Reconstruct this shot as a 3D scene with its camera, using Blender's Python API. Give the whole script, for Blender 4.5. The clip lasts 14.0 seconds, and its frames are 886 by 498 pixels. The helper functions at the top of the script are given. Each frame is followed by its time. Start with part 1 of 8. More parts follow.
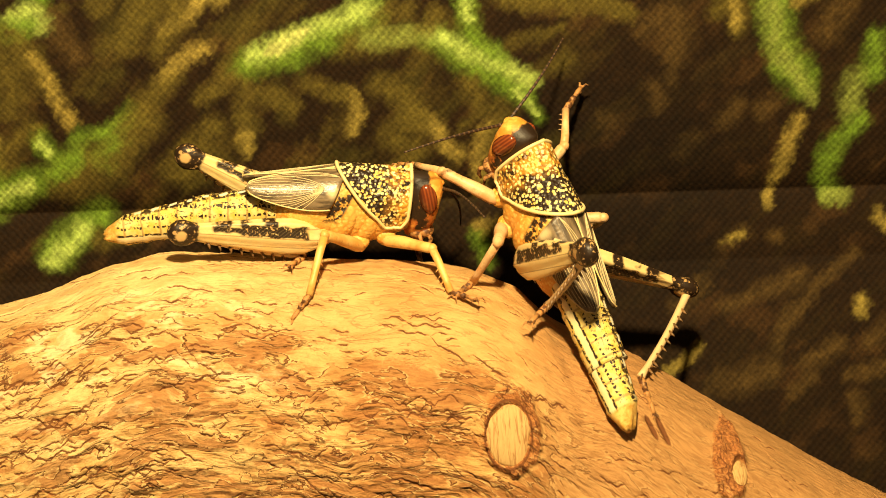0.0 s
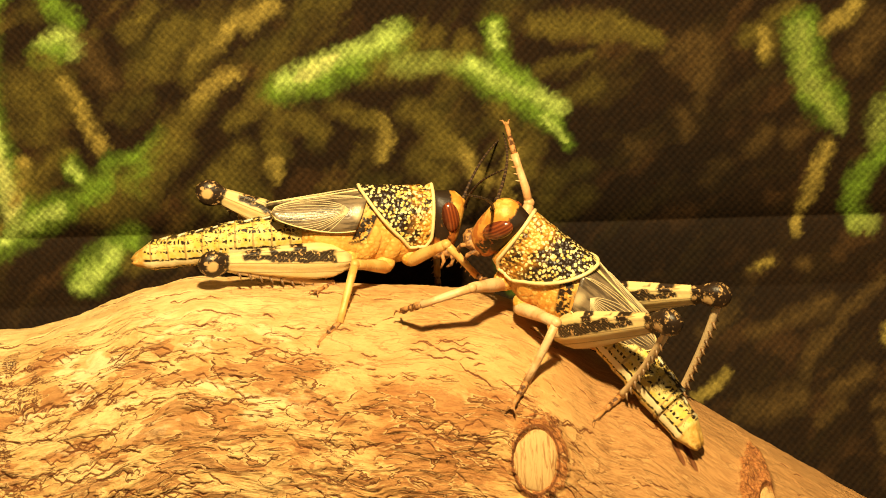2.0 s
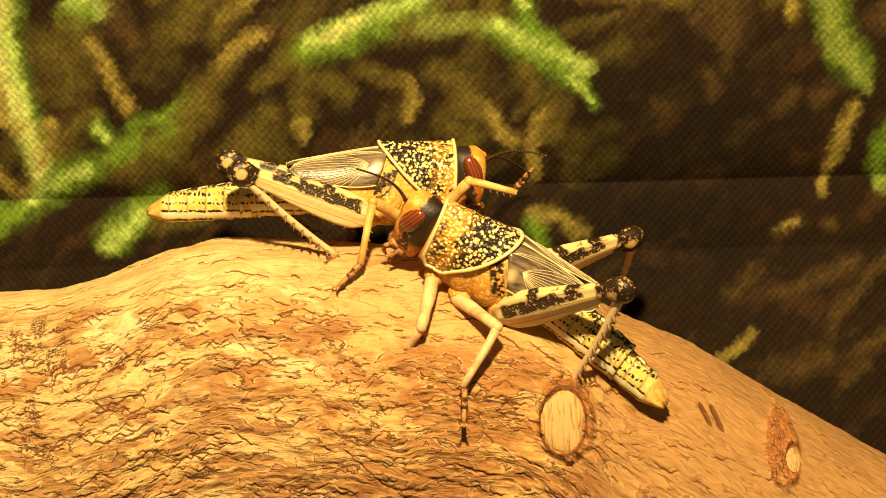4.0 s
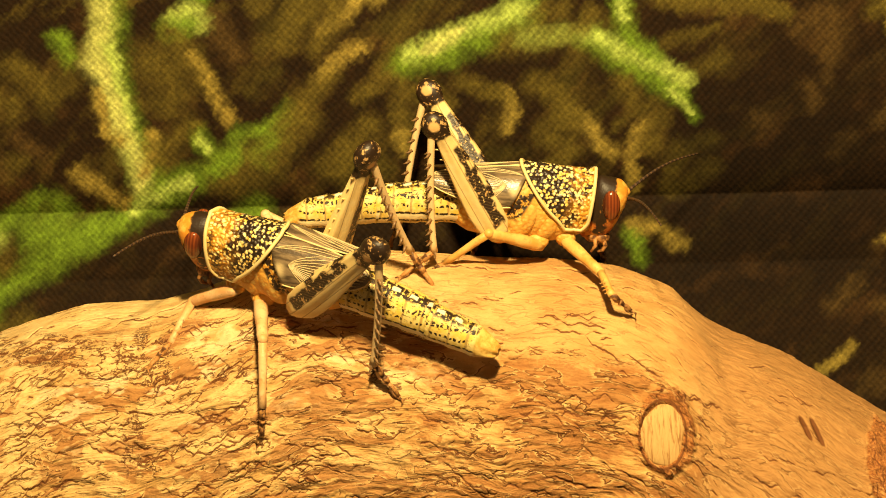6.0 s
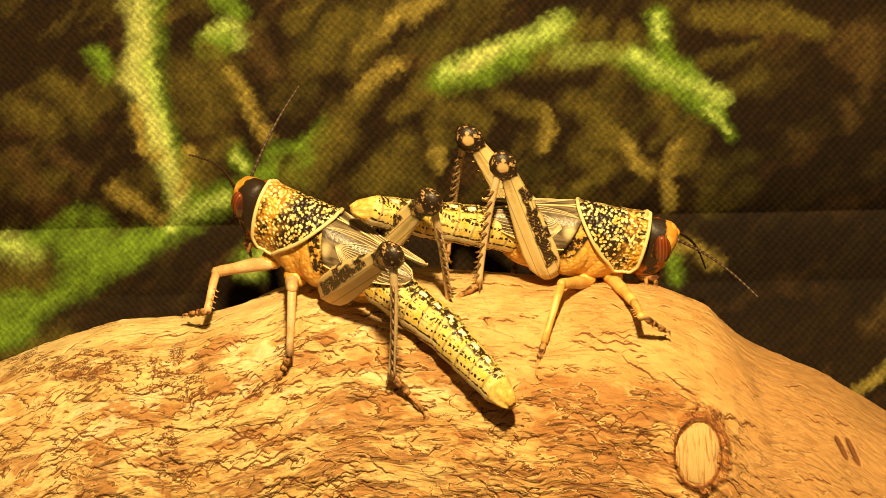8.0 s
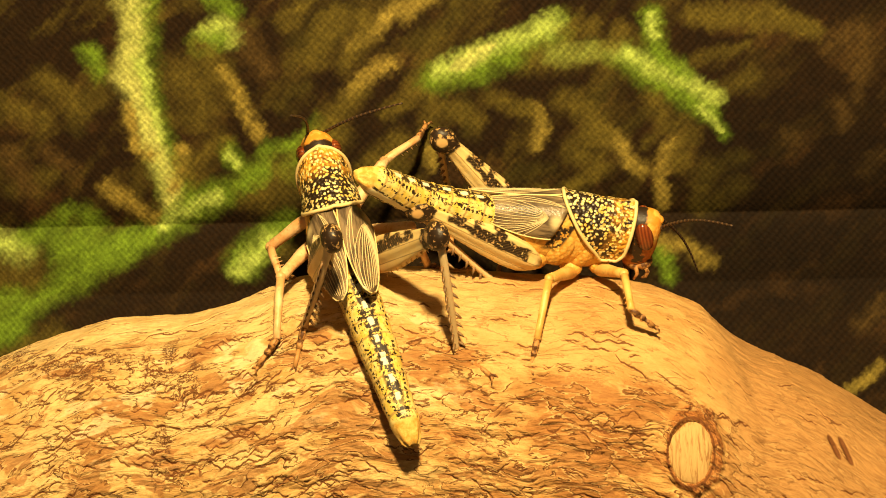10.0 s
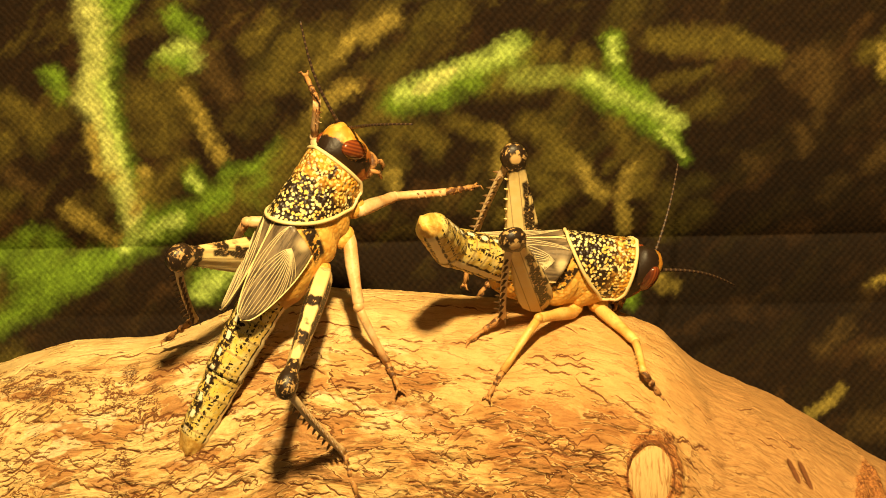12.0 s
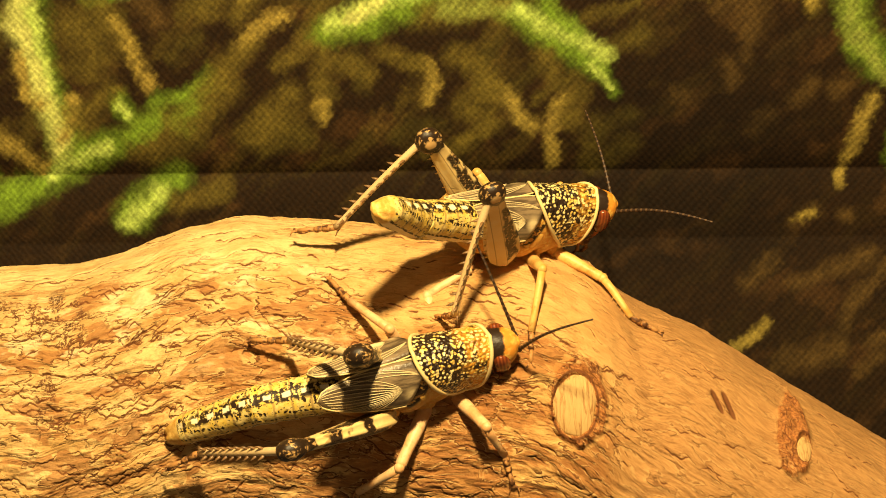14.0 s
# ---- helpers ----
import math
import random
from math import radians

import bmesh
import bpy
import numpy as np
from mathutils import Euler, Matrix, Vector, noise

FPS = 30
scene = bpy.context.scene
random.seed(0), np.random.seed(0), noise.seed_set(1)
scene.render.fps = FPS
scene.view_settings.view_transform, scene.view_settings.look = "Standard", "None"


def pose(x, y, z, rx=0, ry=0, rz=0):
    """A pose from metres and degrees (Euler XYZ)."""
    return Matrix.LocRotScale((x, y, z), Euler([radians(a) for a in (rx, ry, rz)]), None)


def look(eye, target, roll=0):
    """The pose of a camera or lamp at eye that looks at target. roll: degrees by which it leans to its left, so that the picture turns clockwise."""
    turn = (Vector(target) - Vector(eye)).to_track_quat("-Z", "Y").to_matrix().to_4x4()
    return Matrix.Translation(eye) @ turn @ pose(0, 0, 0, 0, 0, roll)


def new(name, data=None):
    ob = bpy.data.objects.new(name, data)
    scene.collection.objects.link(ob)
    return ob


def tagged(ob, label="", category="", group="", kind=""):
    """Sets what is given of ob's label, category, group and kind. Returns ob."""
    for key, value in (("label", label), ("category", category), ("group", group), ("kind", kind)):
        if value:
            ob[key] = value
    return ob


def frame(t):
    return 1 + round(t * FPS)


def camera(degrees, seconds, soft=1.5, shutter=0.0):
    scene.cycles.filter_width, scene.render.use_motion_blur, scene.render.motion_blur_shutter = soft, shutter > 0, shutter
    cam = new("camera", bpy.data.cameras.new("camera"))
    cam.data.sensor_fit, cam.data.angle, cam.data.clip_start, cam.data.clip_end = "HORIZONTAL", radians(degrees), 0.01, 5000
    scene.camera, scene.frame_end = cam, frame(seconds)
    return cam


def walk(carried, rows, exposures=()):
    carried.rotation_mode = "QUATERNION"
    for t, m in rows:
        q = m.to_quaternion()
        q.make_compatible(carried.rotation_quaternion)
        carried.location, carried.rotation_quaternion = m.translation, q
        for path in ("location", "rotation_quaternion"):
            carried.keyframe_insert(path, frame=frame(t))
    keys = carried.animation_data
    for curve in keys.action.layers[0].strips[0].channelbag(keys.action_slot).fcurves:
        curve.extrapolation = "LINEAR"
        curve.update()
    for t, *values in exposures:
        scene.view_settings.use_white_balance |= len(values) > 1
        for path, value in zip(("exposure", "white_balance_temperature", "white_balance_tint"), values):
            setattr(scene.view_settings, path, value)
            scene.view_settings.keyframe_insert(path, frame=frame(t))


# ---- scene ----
cam = camera(22.00, 14.0, soft=1.0)
walk(cam, [
    (0, look((0.00333, -0.32413, 0.05464), (0.01578, 0.00132, 0.00146), -0.202)),
    (0.5, look((0.00280, -0.32472, 0.05457), (0.01400, 0.00119, 0.00396), -0.195)),
    (1, look((0.00274, -0.32499, 0.05437), (0.01257, 0.00117, 0.00514), -0.181)),
    (1.5, look((0.00343, -0.32475, 0.05441), (0.01199, 0.00151, 0.00563), -0.158)),
    (2, look((0.00360, -0.32525, 0.05355), (0.01169, 0.00110, 0.00525), -0.090)),
    (2.5, look((0.00322, -0.32510, 0.05334), (0.01074, 0.00109, 0.00388), -0.172)),
    (3, look((0.00287, -0.32509, 0.05364), (0.00998, 0.00082, 0.00234), -0.059)),
    (3.2, look((0.00287, -0.32509, 0.05364), (0.00977, 0.00071, 0.00159), -0.059)),
    (5.3, look((-0.00007, -0.32621, 0.05845), (-0.00020, -0.00150, -0.00040), -0.353)),
    (5.5, look((-0.00007, -0.32621, 0.05845), (-0.00217, -0.00137, 0.00036), -0.353)),
    (6, look((0.00019, -0.32585, 0.05817), (-0.00666, -0.00078, 0.00174), -0.394)),
    (6.5, look((0.00002, -0.32580, 0.05839), (-0.00989, -0.00060, 0.00318), -0.287)),
    (7, look((0.00017, -0.32609, 0.05775), (-0.01120, -0.00065, 0.00427), -0.264)),
    (7.5, look((-0.00002, -0.32612, 0.05731), (-0.01170, -0.00062, 0.00426), -0.227)),
    (10, look((-0.00039, -0.32580, 0.05789), (-0.01083, -0.00039, 0.00403), -0.119)),
    (10.5, look((-0.00005, -0.32631, 0.05702), (-0.00989, -0.00068, 0.00439), -0.043)),
    (11, look((0.00055, -0.32605, 0.05800), (-0.00839, -0.00036, 0.00559), -0.035)),
    (11.5, look((0.00143, -0.32613, 0.05902), (-0.00653, -0.00031, 0.00728), -0.011)),
    (12, look((0.00081, -0.32616, 0.05774), (-0.00524, -0.00007, 0.00743), 0.186)),
    (12.5, look((0.00049, -0.32653, 0.05661), (-0.00375, -0.00032, 0.00689), 0.302)),
    (13, look((0.00072, -0.32655, 0.05572), (-0.00133, -0.00055, 0.00456), 0.607)),
    (13.5, look((0.00191, -0.32719, 0.05457), (0.00261, -0.00153, 0.00125), 0.802)),
    (14, look((0.00298, -0.32739, 0.05436), (0.00537, -0.00232, -0.00244), 0.931))],
    exposures=[(0, 0.14, 6050, 10), (3.2, 0.10, 6150, 10), (5.5, 0.06, 6480, 10), (11, 0.05, 6500, 10), (12.5, 0.07, 6600, 10), (14, 0.11, 6300, 10)])

# ---- light ----
world = bpy.data.worlds.new("world")
scene.world = world
world.use_nodes = True
world.node_tree.nodes["Background"].inputs[0].default_value = (1.0, 0.70, 0.34, 1)
world.node_tree.nodes["Background"].inputs[1].default_value = 0.12
lamp_data = bpy.data.lights.new("terrarium_lamp", "AREA")
lamp_data.shape, lamp_data.size, lamp_data.energy = "DISK", 0.022, 2.55
lamp_data.color = (1.0, 0.75, 0.34)
lamp = new("terrarium_lamp", lamp_data)
lamp.matrix_world = look((0.005, -0.235, 0.200), (-0.015, 0.0, -0.005))

MM = 0.001


# ---- material helpers ----
def material(name, rough=0.6, spec=0.4):
    m = bpy.data.materials.new(name)
    m.use_nodes = True
    b = m.node_tree.nodes["Principled BSDF"]
    b.inputs["Roughness"].default_value = rough
    b.inputs["Specular IOR Level"].default_value = spec
    return m, m.node_tree, b


class Net:
    """Small helper to write node trees in a few words."""

    def __init__(self, tree):
        self.t = tree
        self.co = None

    def node(self, kind, **values):
        n = self.t.nodes.new(kind)
        for k, v in values.items():
            setattr(n, k, v)
        return n

    def link(self, a, b):
        self.t.links.new(a, b)

    def put(self, socket, v):
        if isinstance(v, (int, float)):
            socket.default_value = v
        elif isinstance(v, (tuple, list)):
            socket.default_value = tuple(v) if len(v) != 3 or socket.type != "RGBA" else (*v, 1)
        else:
            self.link(v, socket)

    def coords(self):
        if self.co is None:
            self.co = self.node("ShaderNodeTexCoord").outputs["Object"]
        return self.co

    def axes(self):
        s = self.node("ShaderNodeSeparateXYZ")
        self.link(self.coords(), s.inputs[0])
        return s.outputs

    def m(self, op, a, b=0.0, c=0.0):
        n = self.node("ShaderNodeMath", operation=op)
        for k, v in enumerate((a, b, c)):
            self.put(n.inputs[k], v)
        return n.outputs[0]

    def scaled(self, s):
        n = self.node("ShaderNodeMapping")
        self.link(self.coords(), n.inputs[0])
        n.inputs["Scale"].default_value = s
        return n.outputs[0]

    def noise(self, scale, detail=3.0, rough=0.55, vec=None, distort=0.0):
        n = self.node("ShaderNodeTexNoise")
        self.put(n.inputs["Vector"], vec if vec is not None else self.coords())
        n.inputs["Scale"].default_value = scale
        n.inputs["Detail"].default_value = detail
        n.inputs["Roughness"].default_value = rough
        n.inputs["Distortion"].default_value = distort
        return n.outputs["Fac"]

    def cells(self, scale, vec=None, feature="F1"):
        n = self.node("ShaderNodeTexVoronoi", feature=feature)
        self.put(n.inputs["Vector"], vec if vec is not None else self.coords())
        n.inputs["Scale"].default_value = scale
        return n.outputs["Distance"]

    def step(self, v, lo, hi):
        n = self.node("ShaderNodeMapRange", interpolation_type="SMOOTHSTEP")
        self.put(n.inputs[0], v)
        n.inputs[1].default_value, n.inputs[2].default_value = lo, hi
        return n.outputs[0]

    def mix(self, fac, a, b):
        n = self.node("ShaderNodeMix", data_type="RGBA")
        self.put(n.inputs[0], fac)
        self.put(n.inputs[6], a)
        self.put(n.inputs[7], b)
        return n.outputs[2]

    def bump(self, height, strength, dist, bsdf):
        n = self.node("ShaderNodeBump")
        n.inputs["Strength"].default_value = strength
        n.inputs["Distance"].default_value = dist
        self.link(height, n.inputs["Height"])
        self.link(n.outputs[0], bsdf.inputs["Normal"])


# ---- mesh helpers ----
def mesh_object(name, verts, faces, mat, parent=None, label="", smooth=True):
    me = bpy.data.meshes.new(name)
    me.from_pydata([tuple(v) for v in verts], [], [tuple(f) for f in faces])
    me.validate()
    me.materials.append(mat)
    if smooth:
        me.polygons.foreach_set("use_smooth", [True] * len(me.polygons))
    ob = new(name, me)
    if parent is not None:
        ob.parent = parent
    if label:
        ob["label"] = label
    return ob


def part(name, bm, mat, parent, label=""):
    me = bpy.data.meshes.new(name)
    bmesh.ops.recalc_face_normals(bm, faces=bm.faces)
    bm.to_mesh(me)
    bm.free()
    me.materials.append(mat)
    me.polygons.foreach_set("use_smooth", [True] * len(me.polygons))
    ob = new(name, me)
    ob.parent = parent
    if label:
        ob["label"] = label
    return ob


def add_loft(bm, rings, close=True):
    """Joins rings of points into a skin, with ends."""
    loops = [[bm.verts.new(p) for p in ring] for ring in rings]
    n = len(loops[0])
    for a, b in zip(loops, loops[1:]):
        for i in range(n):
            bm.faces.new((a[i], a[(i + 1) % n], b[(i + 1) % n], b[i]))
    if close:
        bm.faces.new(loops[0])
        bm.faces.new(loops[-1][::-1])


def ring_x(x, y, z, ry, rz, n=20, power=2.0):
    out = []
    for i in range(n):
        a = 2 * math.pi * i / n
        c, s = math.cos(a), math.sin(a)
        out.append((x, y + ry * math.copysign(abs(c) ** (2 / power), c), z + rz * math.copysign(abs(s) ** (2 / power), s)))
    return out


def add_tube(bm, points, radii, n=10):
    """A tube along points, with a radius at each."""
    pts = [Vector(p) for p in points]
    rings = []
    side = None
    for i, p in enumerate(pts):
        d = (pts[min(i + 1, len(pts) - 1)] - pts[max(i - 1, 0)]).normalized()
        if side is None:
            side = d.orthogonal().normalized()
        side = (side - d * side.dot(d)).normalized()
        up = d.cross(side)
        r = radii[i] if isinstance(radii, (list, tuple)) else radii
        rings.append([p + (side * math.cos(2 * math.pi * k / n) + up * math.sin(2 * math.pi * k / n)) * r for k in range(n)])
    add_loft(bm, rings)


def add_ball(bm, centre, radii, turn=None, u=18, v=12):
    m = Matrix.Translation(centre) @ (turn or Matrix.Identity(4)) @ Matrix.Diagonal((*radii, 1))
    bmesh.ops.create_uvsphere(bm, u_segments=u, v_segments=v, radius=1.0, matrix=m)


def scale_all(bm, s):
    bmesh.ops.scale(bm, vec=(s, s, s), verts=bm.verts)


# ---- the branch and the printed cloth ----
CREST_X = (-130, -100, -76, -59, -49, -40, -32, -23.5, -13, -3.4, 9, 21, 27, 32.5, 42, 55, 68, 82, 100, 130)
CREST_Z = (-30, -20, -12.8, -6.9, -6.3, -3.6, -0.8, 1.1, 0.7, 0.1, -0.5, -2, -4.8, -9.8, -14, -21.5, -29, -36.6, -46, -62)
BRANCH_Y, HALF_DEPTH, BACK_DEPTH, HALF_HEIGHT = 2.0, 21.0, 16.0, 26.0


def crest(x):
    return float(np.interp(x, CREST_X, CREST_Z))


def smooth_crest(xs):
    """The crest line with its corners a little rounded."""
    z = np.zeros_like(xs)
    for d in (-2.0, -1.0, 0.0, 1.0, 2.0):
        z += np.interp(xs + d, CREST_X, CREST_Z)
    return z / 5


KNOTS = ((24.0, -21.6, 3.05, 4.2), (57.3, -29.2, 1.15, 1.6))
SCARS = ((24.5, -21.2, 4.3, 6.2), (55.9, -27.8, 2.7, 5.0))


def front_y(x, z):
    """The y of the branch's front face at x and z, in mm."""
    t = (z - (crest(x) - HALF_HEIGHT)) / HALF_HEIGHT
    return BRANCH_Y - HALF_DEPTH * math.sqrt(max(0.0, 1 - t * t))


def wavy(p, scale, octaves=3):
    return noise.fractal(Vector(p) * scale, 1.0, 2.0, octaves)


def perlin(x, y, seed):
    """Gradient noise for whole arrays, about -1 to 1."""
    r = np.random.RandomState(seed)
    table = r.permutation(256)
    turn = r.rand(256) * 2 * np.pi
    xi, yi = np.floor(x).astype(int), np.floor(y).astype(int)
    xf, yf = x - xi, y - yi

    def corner(dx, dy):
        a = turn[table[(table[(xi + dx) & 255] + yi + dy) & 255]]
        return np.cos(a) * (xf - dx) + np.sin(a) * (yf - dy)

    u, v = xf ** 3 * (xf * (xf * 6 - 15) + 10), yf ** 3 * (yf * (yf * 6 - 15) + 10)
    top = corner(0, 0) * (1 - u) + corner(1, 0) * u
    low = corner(0, 1) * (1 - u) + corner(1, 1) * u
    return 1.5 * (top * (1 - v) + low * v)


def cloudy(x, y, seed, octaves=4, gain=0.5):
    out, amp = 0.0, 1.0
    for k in range(octaves):
        out = out + amp * perlin(x * 2.03 ** k + 17.3 * k, y * 2.03 ** k - 9.1 * k, seed + k)
        amp *= gain
    return out


def ramp(v, lo, hi):
    t = np.clip((v - lo) / (hi - lo), 0, 1)
    return t * t * (3 - 2 * t)


def build_branch():
    mat, tree, b = material("bark", 0.72, 0.25)
    net = Net(tree)
    def told(name):
        return net.node("ShaderNodeAttribute", attribute_name=name).outputs["Fac"]

    flake, bare, stain, limb = told("flake"), told("bare"), told("stain"), told("limb")
    along, around = told("along"), told("around")

    def plane(sx, sy):
        c = net.node("ShaderNodeCombineXYZ")
        net.link(net.m("MULTIPLY", along, sx), c.inputs[0])
        net.link(net.m("MULTIPLY", around, sy), c.inputs[1])
        return c.outputs[0]

    crack, scar, brown, pale = told("crack"), told("scar"), told("brown"), told("pale")
    fine = net.noise(1.0, 5, 0.7, vec=plane(2.6, 3.4))
    fibre = net.noise(1.0, 4, 0.65, vec=plane(0.40, 2.6), distort=0.15)
    tone = net.noise(1.0, 5, 0.62, vec=plane(0.14, 0.26))
    # flakes: a field in steps, each step the curled edge of a flake, with a dark split under a pale lip
    f = net.m("MULTIPLY_ADD", fine, 0.022, net.noise(1.0, 4, 0.55, vec=plane(0.135, 0.46), distort=0.5))
    saw = net.m("FRACT", net.m("MULTIPLY", f, 5.5))
    wide = net.m("MULTIPLY_ADD", net.noise(1.0, 2, 0.5, vec=plane(0.5, 0.9)), 0.22, 0.02)
    some = net.step(net.noise(1.0, 3, 0.55, vec=plane(0.20, 0.34)), 0.32, 0.50)
    some = net.m("MULTIPLY", some, net.m("MULTIPLY_ADD", flake, 0.74, 0.26))
    hair = net.m("MULTIPLY", net.m("SUBTRACT", 1.0, net.step(net.m("DIVIDE", saw, wide), 0.45, 1.0)), some)
    curl = net.m("MULTIPLY", net.step(saw, 0.78, 0.96), some)
    smooth = net.mix(net.step(tone, 0.36, 0.64), (0.52, 0.27, 0.083), (0.63, 0.365, 0.13))
    smooth = net.mix(pale, smooth, net.mix(net.step(tone, 0.36, 0.64), (0.63, 0.395, 0.148), (0.77, 0.55, 0.25)))
    rough = net.mix(net.step(tone, 0.38, 0.62), (0.50, 0.275, 0.085), (0.70, 0.46, 0.185))
    rough = net.mix(pale, net.mix(net.step(tone, 0.38, 0.62), (0.41, 0.185, 0.05), (0.62, 0.345, 0.115)), rough)
    col = net.mix(net.m("MULTIPLY", net.step(flake, 0.2, 0.9), 0.9), smooth, rough)
    col = net.mix(net.m("MULTIPLY", limb, 0.9), col, net.mix(net.step(fibre, 0.36, 0.64), (0.32, 0.148, 0.047), (0.49, 0.255, 0.088)))
    col = net.mix(net.m("MULTIPLY", net.step(fibre, 0.52, 0.66), 0.28), col, (0.36, 0.16, 0.045))
    col = net.mix(net.m("MULTIPLY", net.step(net.m("ADD", brown, net.m("MULTIPLY_ADD", fine, 0.9, -0.45)), 0.34, 0.78), 0.72), col, net.mix(net.step(fibre, 0.38, 0.6), (0.38, 0.16, 0.042), (0.25, 0.088, 0.022)))
    col = net.mix(net.m("MULTIPLY", net.step(net.m("ADD", bare, net.m("MULTIPLY_ADD", fine, 0.5, -0.25)), 0.20, 1.05), 0.65), col, (0.79, 0.60, 0.33))
    col = net.mix(net.m("MULTIPLY", net.step(net.m("ADD", scar, net.m("MULTIPLY_ADD", fine, 0.8, -0.4)), 0.40, 0.62), 0.85), col, net.mix(net.step(fine, 0.42, 0.58), (0.22, 0.062, 0.014), (0.46, 0.18, 0.045)))
    col = net.mix(net.m("MULTIPLY", net.step(stain, 0.35, 0.8), net.step(fine, 0.43, 0.55)), col, (0.11, 0.038, 0.012))
    col = net.mix(net.m("MULTIPLY", net.step(fine, 0.55, 0.66), 0.30), col, (0.40, 0.19, 0.055))
    # a paler colour is mixed in along the lifted edge of each flake
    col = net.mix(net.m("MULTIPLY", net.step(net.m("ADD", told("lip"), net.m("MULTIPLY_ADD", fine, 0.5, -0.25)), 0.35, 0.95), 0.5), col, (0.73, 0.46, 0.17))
    deep = net.m("MAXIMUM", net.m("MULTIPLY", hair, 0.9), net.step(net.m("ADD", crack, net.m("MULTIPLY_ADD", fine, 0.5, -0.25)), 0.24, 0.62))
    col = net.mix(net.m("MULTIPLY", curl, 0.55), col, (0.76, 0.50, 0.20))
    col = net.mix(net.m("MULTIPLY", deep, 0.93), col, (0.145, 0.046, 0.011))
    net.link(col, b.inputs["Base Color"])
    h = net.m("ADD", net.m("MULTIPLY", fibre, 0.28), net.m("MULTIPLY", fine, 0.30))
    h = net.m("ADD", h, net.m("MULTIPLY", net.m("MULTIPLY", tone, flake), 0.5))
    h = net.m("ADD", h, net.m("MULTIPLY", net.m("SUBTRACT", net.m("MULTIPLY", saw, some), hair), 0.42))
    net.bump(h, 1.0, 0.0007, b)

    # columns: dense where the branch is seen; rows: dense on the front and the top
    xs = np.concatenate([np.linspace(-128, -82, 24, endpoint=False), np.linspace(-82, 90, 1380, endpoint=False), np.linspace(90, 128, 22)])
    an = np.concatenate([np.linspace(radians(66), radians(222), 500, endpoint=False), np.linspace(radians(222), radians(426), 50, endpoint=False)])
    cz = smooth_crest(xs)
    nu, nv = len(xs), len(an)
    along = np.concatenate([[0], np.cumsum(np.hypot(np.diff(xs), np.diff(cz)))]) - 125
    X, S, A = xs[:, None] + 0 * an[None], along[:, None] + 0 * an[None], an[None] + 0 * xs[:, None]
    Y0 = BRANCH_Y + np.where(np.cos(A) > 0, BACK_DEPTH, HALF_DEPTH) * np.cos(A)
    Z0 = cz[:, None] - HALF_HEIGHT + HALF_HEIGHT * np.sin(A)
    arc = 23.5 * (A - radians(90))
    limb = ramp(X, 24, 34)
    edge_line = 8 + 13 * ramp(X, -48, 8) + 4 * cloudy(S * 0.05, arc * 0.02, 3, 2)
    low = ramp(arc, edge_line - 4, edge_line + 5) * (1 - 0.75 * limb)
    # cracks: thin wandering lines, each the lower edge of a slightly lifted flake
    wx, wy = cloudy(S * 0.07, arc * 0.12, 11, 3), cloudy(S * 0.07, arc * 0.12, 21, 3)
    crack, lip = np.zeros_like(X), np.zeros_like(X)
    rs = np.random.RandomState(12)
    arcs = arc[0]

    def split(s0, a0, length, slope, width, rise, rag):
        i0, i1 = np.searchsorted(along, (s0 - length / 2, s0 + length / 2))
        j0, j1 = np.searchsorted(arcs, (a0 - 6, a0 + 5))
        if i1 - i0 < 4 or j1 - j0 < 4:
            return
        t = along[i0:i1] - s0
        k = rs.rand() * 90
        line = a0 + slope * t + 1.1 * cloudy(t * 0.16 + k, 0 * t + k, 61, 2) + rag * cloudy(t * 0.45 + k, 0 * t - k, 71, 3, 0.5)
        fade = np.clip((1 - np.abs(t) / (length / 2)) * 2.5, 0, 1) * np.clip(0.75 + 0.9 * cloudy(t * 0.5 - k, 0 * t + 2 * k, 81, 2), 0, 1)
        d = arcs[None, j0:j1] - line[:, None]
        w = width * (0.5 + 0.5 * fade[:, None])
        c = np.exp(-((d - 0.5 * w) / w) ** 2) * fade[:, None]
        crack[i0:i1, j0:j1] = np.maximum(crack[i0:i1, j0:j1], c)
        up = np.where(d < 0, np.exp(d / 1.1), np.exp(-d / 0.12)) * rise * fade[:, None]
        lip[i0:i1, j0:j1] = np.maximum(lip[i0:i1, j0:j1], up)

    for _ in range(1100):
        s0, a0 = rs.uniform(-95, 40), rs.uniform(6, 52)
        rough_from = 8 + 13 * float(ramp(s0, -50, 8))
        keep = 0.30 + 1.0 * float(cloudy(np.array([s0 * 0.06]), np.array([a0 * 0.16]), 201, 2)[0]) + 0.022 * (a0 - rough_from)
        if a0 < rough_from + 3 * math.sin(s0 * 0.11):
            keep -= 0.45
        if rs.rand() > keep:
            continue
        split(s0, a0, 2.5 + 16 * rs.rand() ** 2.0, rs.normal(0.05, 0.22), rs.uniform(0.09, 0.16), rs.uniform(0.05, 0.26), rs.uniform(0.4, 0.9))
    for _ in range(150):
        split(rs.uniform(-95, 30), rs.uniform(-8, 22), 3 + 17 * rs.rand() ** 1.6, rs.normal(0.05, 0.16), rs.uniform(0.09, 0.15), rs.uniform(0.08, 0.2), 0.5)
    for _ in range(150):
        split(rs.uniform(28, 110), rs.uniform(-8, 45), rs.uniform(1.5, 6), rs.normal(0.0, 0.5), rs.uniform(0.08, 0.13), 0.10, 0.6)
